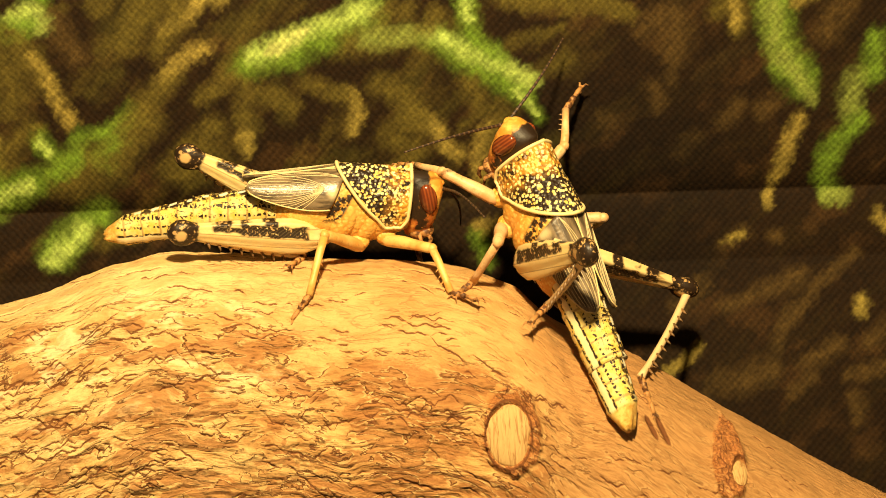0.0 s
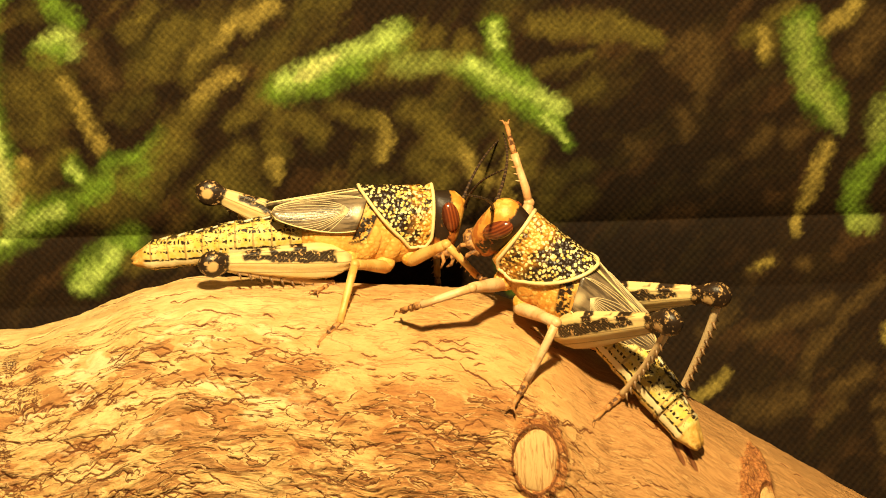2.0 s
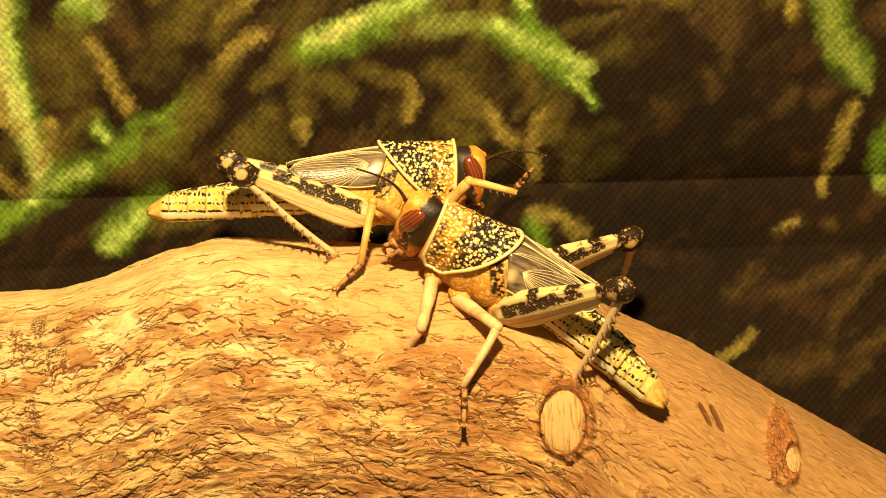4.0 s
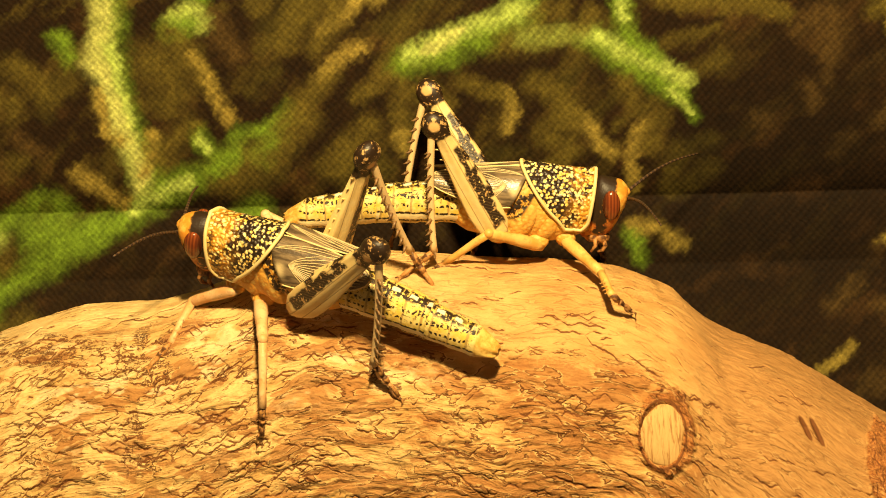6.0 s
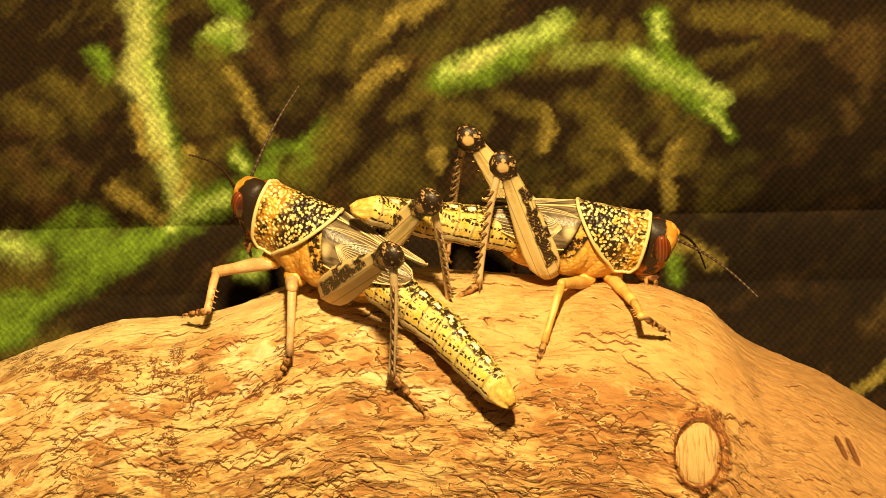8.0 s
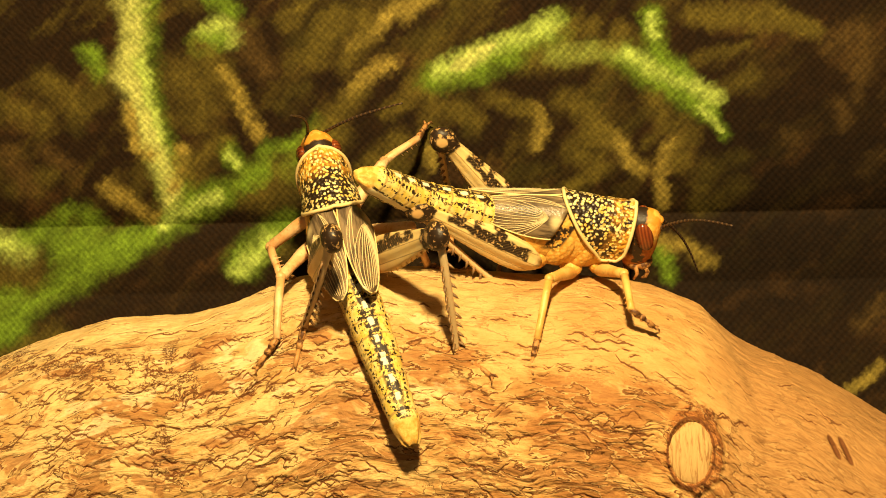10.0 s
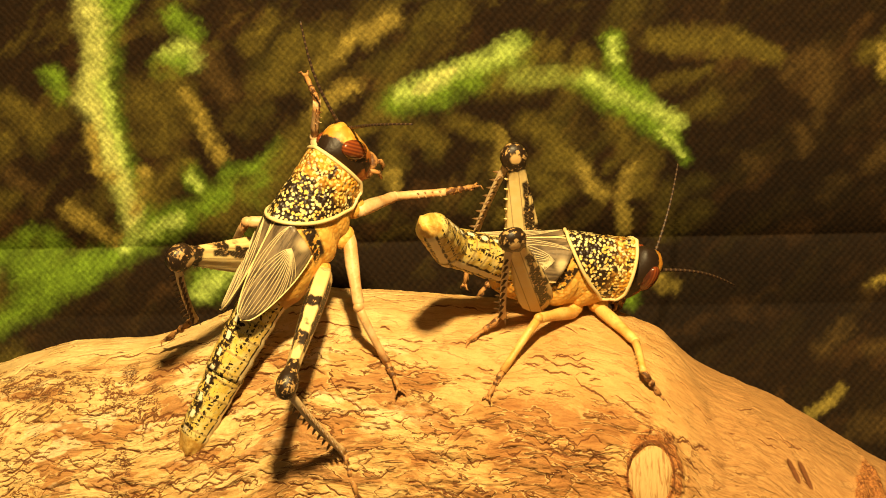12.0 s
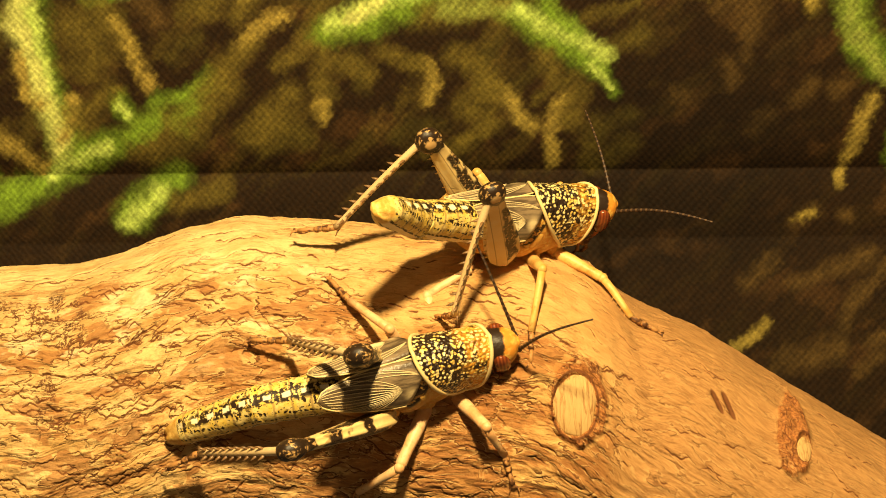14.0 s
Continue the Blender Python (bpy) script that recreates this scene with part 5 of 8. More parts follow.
    walk(hopper_a["fore_left_tibia"], [(0, pose(.008, 0, 0, 180, 84.3, 180)),
        (.5, pose(.008, 0, 0, 180, 81.9, 180)),
        (1, pose(.008, 0, 0, -180, 82.6, -180)),
        (1.5, pose(.008, 0, 0, -180, 85.6, -180)),
        (2, pose(.008, 0, 0, -180, 84.4, -180)),
        (2.5, pose(.008, 0, 0, 180, 74.4, 180)),
        (3, pose(.008, 0, 0, -180, 63.4, -180)),
        (3.8, pose(.008, 0, 0, -180, 68.1, -180)),
        (4.6, pose(.008, 0, 0, 180, 72.8, 180)),
        (5.5, pose(.008, 0, 0, 180, 78, 180)),
        (6, pose(.008, 0, 0, 180, 86.6, 180)),
        (6.5, pose(.008, 0, 0, 180, 88, 180)),
        (7, pose(.008, 0, 0, -180, 86.4, -180)),
        (7.5, pose(.008, 0, 0, -180, 85.9, -180)),
        (8.3, pose(.008, 0, 0, -180, 84.6, -180)),
        (9.2, pose(.008, 0, 0, -180, 83.2, 180)),
        (10, pose(.008, 0, 0, 180, 82, 180)),
        (10.5, pose(.008, 0, 0, 180, 82.3, 180)),
        (11, pose(.008, 0, 0, 180, 83.8, 180)),
        (11.5, pose(.008, 0, 0, -180, 83.3, -180)),
        (12, pose(.008, 0, 0, 180, 85.2, 180)),
        (12.5, pose(.008, 0, 0, 180, 69, 180)),
        (13, pose(.008, 0, 0, 180, 81, 180)),
        (13.5, pose(.008, 0, 0, -180, 83.9, -180)),
        (14, pose(.008, 0, 0, 180, 82.1, 180))])
    walk(hopper_a["fore_left_tarsus"], [(0, pose(.01636, .00728, -.00564, 10, 57.2, -74.5)), (.25, pose(.0161, .00797, -.0051, 9.8, 48.7, -24.4)),
        (.5, pose(.01583, .00867, -.00457, .8, 42.9, 19.3)), (.75, pose(.01601, .00823, -.00485, 15, 51.9, -20.5)),
        (1, pose(.01619, .00779, -.00513, 16.1, 65.1, -69.9)),
        (1.5, pose(.01623, .00788, -.00552, 13.5, 63.2, -72.3)),
        (2, pose(.01608, .00691, -.00619, 7.3, 56.8, -87.6)),
        (2.5, pose(.01531, .00726, -.00516, 3, 16.5, -85.6)),
        (3, pose(.01512, .00714, -.00331, 4.6, 27.8, -82.1)),
        (3.8, pose(.01545, .00729, -.00373, 4.9, 40.3, -80.4)),
        (4.6, pose(.01575, .00742, -.00417, 5.7, 53.6, -77.9)),
        (5.5, pose(.01607, .00755, -.00466, 7.7, 67.6, -72.5)),
        (6, pose(.01642, .00817, -.00521, 13.3, 60.9, -50.6)),
        (6.5, pose(.0165, .00836, -.00518, 8.8, 56.2, -54.5)),
        (7, pose(.01631, .00855, -.00494, 5.9, 50.8, -47.4)),
        (7.5, pose(.01633, .00842, -.00496, 6.5, 49.4, -50.1)),
        (8.3, pose(.01637, .00803, -.00504, 10.6, 50.3, -56.1)),
        (9.2, pose(.01642, .0076, -.00511, 15, 51, -63.1)),
        (10, pose(.01646, .00722, -.00515, 18.5, 51.2, -69.4)),
        (10.5, pose(.01635, .00747, -.00515, 12.2, 49.6, -54.8)),
        (11, pose(.01643, .00766, -.00516, 17.7, 49.9, -64)),
        (11.5, pose(.01638, .00732, -.00539, 22.8, 45.4, -75.4)),
        (12, pose(.01626, .00841, -.00493, 8.8, 55.3, -54.6)), (12.25, pose(.01489, .00708, -.00579, 27.6, 44.6, -93.9)),
        (12.5, pose(.01353, .00575, -.00665, 50.1, 43.8, -131.9)),
        (13, pose(.01559, .0086, -.00476, -173.5, 72.1, -52.2)),
        (13.5, pose(.01594, .00854, -.00497, 78.3, 64.1, -94.7)),
        (14, pose(.01591, .00782, -.00535, 40.1, 46.8, -90.8))])
    walk(hopper_a["mid_left_femur"], [(0, pose(.0053, .0034, -.0005, 9.7, -18.8, 127.1)),
        (.5, pose(.0053, .0034, -.0005, 6.5, -21.2, 125.9)),
        (1, pose(.0053, .0034, -.0005, 4.4, -22.4, 125.4)),
        (1.5, pose(.0053, .0034, -.0005, 4.9, -22.7, 125.4)),
        (2, pose(.0053, .0034, -.0005, 8.3, -19.5, 126.1)),
        (2.5, pose(.0053, .0034, -.0005, 8.7, -18.5, 126.3)),
        (3, pose(.0053, .0034, -.0005, 3.3, -23.9, 125.3)),
        (3.8, pose(.0053, .0034, -.0005, 3.7, -23.7, 125.3)),
        (4.6, pose(.0053, .0034, -.0005, 4, -23.5, 125.3)),
        (5.5, pose(.0053, .0034, -.0005, 4.4, -23.3, 125.3)),
        (6, pose(.0053, .0034, -.0005, 8.9, -17.1, 126.6)),
        (6.5, pose(.0053, .0034, -.0005, 8.3, -17.5, 126.4)),
        (7, pose(.0053, .0034, -.0005, 8.5, -19.2, 126.2)),
        (7.5, pose(.0053, .0034, -.0005, 9.2, -18.7, 126.3)),
        (8.3, pose(.0053, .0034, -.0005, 10.7, -18.2, 126.6)),
        (9.2, pose(.0053, .0034, -.0005, 12.6, -17.6, 127)),
        (10, pose(.0053, .0034, -.0005, 14.2, -17, 127.3)),
        (10.5, pose(.0053, .0034, -.0005, 10.8, -17.8, 126.8)),
        (11, pose(.0053, .0034, -.0005, 10.2, -17.9, 126.8)),
        (11.5, pose(.0053, .0034, -.0005, 11.6, -16.5, 127.2)),
        (12, pose(.0053, .0034, -.0005, 5.8, -22, 125.7)),
        (12.5, pose(.0053, .0034, -.0005, 11.2, -17.7, 126.8)),
        (13, pose(.0053, .0034, -.0005, 3.6, -24.9, 125.4)),
        (13.5, pose(.0053, .0034, -.0005, 3.1, -24.7, 125.2)),
        (14, pose(.0053, .0034, -.0005, 4.5, -22.9, 125.4))])
    walk(hopper_a["mid_left_tibia"], [(0, pose(.009, 0, 0, 180, 78.9, 180)),
        (.5, pose(.009, 0, 0, 180, 80.3, -180)),
        (1, pose(.009, 0, 0, -180, 80.4, -180)),
        (1.5, pose(.009, 0, 0, 180, 80.5, 180)),
        (2, pose(.009, 0, 0, -180, 81.1, -180)),
        (2.5, pose(.009, 0, 0, 180, 81, 180)),
        (3, pose(.009, 0, 0, 180, 77.8, 180)),
        (3.8, pose(.009, 0, 0, 180, 78.5, 180)),
        (4.6, pose(.009, 0, 0, -180, 79.1, -180)),
        (5.5, pose(.009, 0, 0, 180, 79.8, 180)),
        (6, pose(.009, 0, 0, 180, 79.7, 180)),
        (6.5, pose(.009, 0, 0, -180, 81.2, 180)),
        (7, pose(.009, 0, 0, 180, 78.9, 180)),
        (7.5, pose(.009, 0, 0, 180, 77.9, 180)),
        (8.3, pose(.009, 0, 0, -180, 76.7, -180)),
        (9.2, pose(.009, 0, 0, -180, 75.5, -180)),
        (10, pose(.009, 0, 0, 180, 74.4, 180)),
        (10.5, pose(.009, 0, 0, 180, 75.6, 180)),
        (11, pose(.009, 0, 0, -180, 77.4, 180)),
        (11.5, pose(.009, 0, 0, -180, 77.9, -180)),
        (12, pose(.009, 0, 0, -180, 79.3, -180)),
        (12.5, pose(.009, 0, 0, -180, 79.6, -180)),
        (13, pose(.009, 0, 0, 180, 76.6, 180)),
        (13.5, pose(.009, 0, 0, -180, 78.1, -180)),
        (14, pose(.009, 0, 0, -180, 80.4, -180))])
    walk(hopper_a["mid_left_tarsus"], [(0, pose(-.00174, .01023, -.00639, 8.2, 57.3, -129.4)),
        (.5, pose(-.00146, .01106, -.006, .3, 59.5, -154.7)),
        (1, pose(-.00122, .0114, -.00582, -9.5, 57.6, -176.8)),
        (1.5, pose(-.00131, .01138, -.00577, -7.1, 58.9, -171.1)),
        (2, pose(-.0017, .01081, -.00625, -1.8, 57.2, -143.5)),
        (2.5, pose(-.0017, .01065, -.00642, -2.7, 58.3, -137.9)),
        (3, pose(-.00092, .01131, -.00566, -20.2, 48.4, 158.7)),
        (3.8, pose(-.00101, .01134, -.00567, -16.8, 51.8, 165.5)),
        (4.6, pose(-.00111, .01137, -.00567, -12.7, 54.9, 173.4)),
        (5.5, pose(-.00122, .01141, -.00568, -7.1, 57.5, -176.4)),
        (6, pose(-.00156, .01032, -.00668, 13, 60.1, -123)),
        (6.5, pose(-.00161, .01062, -.0066, 21.6, 56.7, -122.7)),
        (7, pose(-.0015, .01049, -.00635, 31.7, 57.5, -124.8)),
        (7.5, pose(-.00147, .01024, -.00645, 28.4, 53.1, -121.6)),
        (8.3, pose(-.00154, .00987, -.00652, 29, 53, -116.6)),
        (9.2, pose(-.00163, .00945, -.00657, 29.1, 52.6, -111)),
        (10, pose(-.00169, .00907, -.00661, 28.8, 52.1, -106.2)),
        (10.5, pose(-.00144, .00967, -.00659, 27.2, 51, -127.7)),
        (11, pose(-.00154, .00996, -.00657, 29.5, 52.9, -122.6)),
        (11.5, pose(-.00171, .0097, -.00675, 36.5, 52.9, -115)),
        (12, pose(-.00132, .01107, -.0059, 30.4, 61.5, -154.8)),
        (12.5, pose(-.00187, .01011, -.00653, 57.8, 49.5, -128.4)),
        (13, pose(-.00091, .01119, -.00552, 13.9, 44.6, 153.4)),
        (13.5, pose(-.00096, .01143, -.0055, 18.4, 48.1, 152.3)),
        (14, pose(-.00126, .01144, -.00573, 43.7, 60.5, -170.2))])
    walk(hopper_a["hind_left_femur"], [(0, pose(-.0008, .004, .0008, 5.3, -20, 164.8)),
        (.5, pose(-.0008, .004, .0008, 6.3, -21.8, 163.6)),
        (1, pose(-.0008, .004, .0008, 6.1, -22.2, 164.2)),
        (1.5, pose(-.0008, .004, .0008, 6.2, -22.1, 163.9)),
        (2, pose(-.0008, .004, .0008, 4.7, -20.3, 166.8)),
        (2.5, pose(-.0008, .004, .0008, 2.5, -16.6, 171.3)),
        (3, pose(-.0008, .004, .0008, 1.6, -19.8, 175.2)),
        (3.8, pose(-.0008, .004, .0008, 2.3, -19.5, 173.1)),
        (4.6, pose(-.0008, .004, .0008, 2.9, -19.1, 171.1)),
        (5.5, pose(-.0008, .004, .0008, 3.6, -18.7, 168.8)),
        (6, pose(-.0008, .004, .0008, 29.1, -45, 141.7)),
        (6.5, pose(-.0008, .004, .0008, 5.9, -41, 171.1)),
        (7, pose(-.0008, .004, .0008, 9.6, -56.8, 168.6)),
        (7.5, pose(-.0008, .004, .0008, 9.2, -46.2, 167.4)),
        (8.3, pose(-.0008, .004, .0008, 7.2, -43.7, 169.6)),
        (9.2, pose(-.0008, .004, .0008, 5.4, -40.8, 171.8)),
        (10, pose(-.0008, .004, .0008, 3.9, -38.2, 173.7)),
        (10.5, pose(-.0008, .004, .0008, 2.7, -39.3, 175.8)),
        (11, pose(-.0008, .004, .0008, .4, -38.9, 179.4)),
        (11.5, pose(-.0008, .004, .0008, 2.6, -44.3, 176.3)),
        (12, pose(-.0008, .004, .0008, 12.4, -68.7, 166.7)),
        (12.5, pose(-.0008, .004, .0008, 15.6, -61.2, 162.3)),
        (13, pose(-.0008, .004, .0008, 13, -54.7, 164.1)),
        (13.5, pose(-.0008, .004, .0008, 10.6, -46.2, 165.4)),
        (14, pose(-.0008, .004, .0008, 8.5, -42.3, 167.4))])
    walk(hopper_a["hind_left_tibia"], [(0, pose(.0205, 0, 0, -174.5, 16, -160.8)),
        (.5, pose(.0205, 0, 0, -176.1, 10.7, -159.8)),
        (1, pose(.0205, 0, 0, -176.4, 10, -160.2)),
        (1.5, pose(.0205, 0, 0, -176, 10.7, -159.3)),
        (2, pose(.0205, 0, 0, -175.7, 11.7, -159.8)),
        (2.5, pose(.0205, 0, 0, -172.6, 16.4, -155.4)),
        (3, pose(.0205, 0, 0, -175, 9.9, -152.8)),
        (3.8, pose(.0205, 0, 0, -171.4, 17.8, -153.7)),
        (4.6, pose(.0205, 0, 0, -168.5, 25.8, -154.9)),
        (5.5, pose(.0205, 0, 0, -166.3, 34.5, -156.7)),
        (6, pose(.0205, 0, 0, -172.8, 41.3, -169.2)),
        (6.5, pose(.0205, 0, 0, -165.3, 27.5, -150.4)),
        (7, pose(.0205, 0, 0, -171, 30.5, -162.7)),
        (7.5, pose(.0205, 0, 0, -163.2, 37.4, -153.6)),
        (8.3, pose(.0205, 0, 0, -164, 34.5, -153.1)),
        (9.2, pose(.0205, 0, 0, -165.2, 31, -152.9)),
        (10, pose(.0205, 0, 0, -166.6, 28, -153)),
        (10.5, pose(.0205, 0, 0, -167.6, 25.2, -152.6)),
        (11, pose(.0205, 0, 0, -168.4, 23.2, -152.4)),
        (11.5, pose(.0205, 0, 0, -172.3, 20.1, -158.6)),
        (12, pose(.0205, 0, 0, -174.8, 19.3, -164.8)),
        (12.5, pose(.0205, 0, 0, 176.9, 37, 174.8)),
        (13, pose(.0205, 0, 0, -92.2, 66.4, -92)),
        (13.5, pose(.0205, 0, 0, -166, 65.5, -164.6)),
        (14, pose(.0205, 0, 0, -175.6, 65.7, -175.1))])
    walk(hopper_a["hind_left_tarsus"], [(0, pose(-.00381, .01066, -.00381, 1, 20.2, -177.7)),
        (.5, pose(-.00284, .01105, -.00228, -2.4, 23.9, -174.7)),
        (1, pose(-.00278, .01092, -.00204, -6.1, 24.3, -174.7)),
        (1.5, pose(-.00291, .01122, -.00225, -4.9, 23.8, -173.9)),
        (2, pose(-.00323, .01098, -.0025, -4.3, 23.4, -173.3)),
        (2.5, pose(-.00462, .01221, -.00381, -4.1, 20.5, -169.1)),
        (3, pose(-.00448, .01302, -.00143, -9, 52.2, -133)),
        (3.8, pose(-.00552, .0126, -.00383, -8.9, 36.5, -151.5)),
        (4.6, pose(-.00687, .01203, -.00606, -6.7, 15.1, -165.5)),
        (5.5, pose(-.00864, .01129, -.00819, -4.1, -6.1, -176.4)),
        (6, pose(-.01356, .00914, -.00378, 12.6, 62.7, -131)),
        (6.5, pose(-.01006, .01314, -.00303, 16.3, 47.2, -92)),
        (7, pose(-.01123, .00944, -.00126, 35.1, 58.7, -88.8)),
        (7.5, pose(-.01321, .01182, -.00326, 21.5, 42.3, -93)),
        (8.3, pose(-.01219, .01201, -.00352, 21.4, 42.2, -92.5)),
        (9.2, pose(-.01101, .01217, -.00364, 21.2, 42, -92)),
        (10, pose(-.00998, .01223, -.00361, 21, 41.9, -91.5)),
        (10.5, pose(-.00943, .01237, -.00286, 25.7, 46.8, -94.7)),
        (11, pose(-.00916, .01233, -.00233, 28.4, 50.5, -95.1)),
        (11.5, pose(-.00774, .01083, -.00181, 28.2, 43.9, -93.3)),
        (12, pose(-.00766, .00905, .00069, 49, 64, -91.2)), (12.25, pose(-.01062, .0062, .0003, 39.6, 70.5, -156.6)),
        (12.5, pose(-.01357, .00334, -.00008, 18.4, 69.1, 126.9)),
        (13, pose(-.02612, .01491, .00621, -7.8, 10.7, 109.7)),
        (13.5, pose(-.02207, .00832, -.00238, 12.5, 36.4, 140.9)),
        (14, pose(-.02188, .00668, -.00384, 15.1, 41.1, 142.5))])
    walk(hopper_a["fore_right_femur"], [(0, pose(.0094, -.003, .0003, -17.9, -10.9, -45.7)),
        (.5, pose(.0094, -.003, .0003, 39.4, -52.7, -90.9)),
        (1, pose(.0094, -.003, .0003, 63.5, -87.2, -115.8)), (1.25, pose(.0094, -.003, .0003, 8.9, -46.9, -65.8)),
        (1.5, pose(.0094, -.003, .0003, 4.1, -5.5, -67.3)),
        (2, pose(.0094, -.003, .0003, 36.9, -33.8, -59.7)),
        (2.5, pose(.0094, -.003, .0003, 38, -16.3, -48.5)),
        (3, pose(.0094, -.003, .0003, 76.3, -83.7, -59.2)),
        (3.8, pose(.0094, -.003, .0003, 39.6, -58.3, -42.4)),
        (4.6, pose(.0094, -.003, .0003, 4.4, -19.4, -39.5)),
        (5.5, pose(.0094, -.003, .0003, -43.2, 11.9, -38.3)),
        (6, pose(.0094, -.003, .0003, -104.9, 6.7, -56.8)),
        (6.5, pose(.0094, -.003, .0003, -141.8, 5.2, -66.8)),
        (7, pose(.0094, -.003, .0003, -134.4, -11.8, -77.4)),
        (7.5, pose(.0094, -.003, .0003, -144, -13.3, -80)),
        (8.3, pose(.0094, -.003, .0003, -65.1, -20.3, -79.3)),
        (9.2, pose(.0094, -.003, .0003, -22.6, -28.4, -78.5)),
        (10, pose(.0094, -.003, .0003, -14.6, -35.4, -77.6)),
        (10.5, pose(.0094, -.003, .0003, -7.1, -40.5, -85.9)),
        (11, pose(.0094, -.003, .0003, -22.2, -37.9, -82)),
        (11.5, pose(.0094, -.003, .0003, -32.3, -37.2, -85.5)),
        (12, pose(.0094, -.003, .0003, -85.1, -4.5, -66.4)),
        (12.5, pose(.0094, -.003, .0003, -91.5, 23.5, -10.5)), (12.75, pose(.0094, -.003, .0003, -33.8, -15.3, -24.1)),
        (13, pose(.0094, -.003, .0003, 38.3, -19.4, -66.9)),
        (13.5, pose(.0094, -.003, .0003, 38.7, -9.6, -63.5)),
        (14, pose(.0094, -.003, .0003, -38.2, -12.2, -54.2))])
    walk(hopper_a["fore_right_tibia"], [(0, pose(.008, 0, 0, 0, 53.9, 0)),
        (.5, pose(.008, 0, 0, -180, 74.3, -180)),
        (1, pose(.008, 0, 0, 0, 70.7, 0)),
        (1.5, pose(.008, 0, 0, 0, 56.4, 0)),
        (2, pose(.008, 0, 0, -180, 84.5, -180)),
        (2.5, pose(.008, 0, 0, -180, 84.1, -180)),
        (3, pose(.008, 0, 0, 0, 79.6, 0)),
        (3.8, pose(.008, 0, 0, 0, 71.6, 0)),
        (4.6, pose(.008, 0, 0, 0, 45.4, 0)),
        (5.5, pose(.008, 0, 0, 0, 35.4, 0)),
        (6, pose(.008, 0, 0, 0, 26.7, 0)),
        (6.5, pose(.008, 0, 0, 0, 36.8, 0)),
        (7, pose(.008, 0, 0, 0, 22.4, 0)),
        (7.5, pose(.008, 0, 0, 0, 15.9, 0)),
        (8.3, pose(.008, 0, 0, 0, 10.8, 0)),
        (9.2, pose(.008, 0, 0, 0, 26.9, 0)),
        (10, pose(.008, 0, 0, 0, 43.7, 0)),
        (10.5, pose(.008, 0, 0, 0, 48.8, 0)),
        (11, pose(.008, 0, 0, 0, 45.8, 0)),
        (11.5, pose(.008, 0, 0, 0, 34.7, 0)),
        (12, pose(.008, 0, 0, 0, 30.5, 0)),
        (12.5, pose(.008, 0, 0, 0, 52.8, 0)),
        (13, pose(.008, 0, 0, 0, 72.3, 0)),
        (13.5, pose(.008, 0, 0, 0, 49.4, 0)),
        (14, pose(.008, 0, 0, 0, 26.2, 0))])
    walk(hopper_a["fore_right_tarsus"], [(0, pose(.01718, -.01347, -.00269, 3.6, -8.2, -47.5)),
        (.5, pose(.01355, -.01091, .00201, 7.7, -25.2, -86.4)), (.67, pose(.01344, -.01016, .00483, -24.5, -31.3, -122)), (.83, pose(.01334, -.00942, .00764, -51.5, -52.5, -154.6)),
        (1, pose(.01323, -.00867, .01046, -58.6, -81.3, 161)), (1.17, pose(.01368, -.01053, .00552, 54.6, -55.9, 11.3)), (1.33, pose(.01412, -.0124, .00059, 37.8, -19.7, -16.8)),
        (1.5, pose(.01457, -.01426, -.00435, 7.6, 4.4, -51.6)),
        (2, pose(.01765, -.00882, -.00025, 5.7, -.7, -68.7)),
        (2.5, pose(.01826, -.00654, -.00292, 3.5, .5, -77)), (2.75, pose(.01738, -.0042, .0032, -20.6, -30, -105.2)),
        (3, pose(.0165, -.00185, .00933, -31.6, -67.6, -131.1)), (3.4, pose(.01797, -.00413, .00781, -12.4, -57, -104.8)),
        (3.8, pose(.01943, -.00641, .0063, 9.2, -51.5, -79)),
        (4.6, pose(.02031, -.01151, -.0001, 6.7, -2.2, -49)),
        (5.5, pose(.01773, -.01311, -.00543, 5.3, 27.3, -35.9)),
        (6, pose(.01465, -.01659, -.00055, -5.3, 38.7, 19.4)),
        (6.5, pose(.01246, -.01675, .00235, -12.6, 33.7, 15.7)),
        (7, pose(.01055, -.01687, .00508, -20.6, 32.1, 28.4)),
        (7.5, pose(.01072, -.01696, .00521, -19.3, 32, 20.9)),
        (8.3, pose(.01086, -.01711, .00496, -18, 31.1, 11.7)),
        (9.2, pose(.01099, -.01688, .0045, -15.8, 29.3, 1.6)),
        (10, pose(.01108, -.01631, .00404, -13.5, 27.2, -6.6)),
        (10.5, pose(.00968, -.016, .00451, -13.1, 26.4, -4.5)),
        (11, pose(.00932, -.01615, .00455, -12.3, 27.3, -9.4)),
        (11.5, pose(.00829, -.01612, .00593, -16.1, 27.1, -12.3)),
        (12, pose(.01178, -.01726, .00111, -12.9, 39.2, -25.6)),
        (12.5, pose(.01947, -.01053, -.00444, -25, -6.2, -33.2)),
        (13, pose(.01763, -.01177, -.00128, 14.4, -8.3, -84.3)),
        (13.5, pose(.0182, -.01322, -.0017, -2.5, -5.4, -62.5)),
        (14, pose(.01632, -.01585, .00095, -12, -4.7, -45.5))])
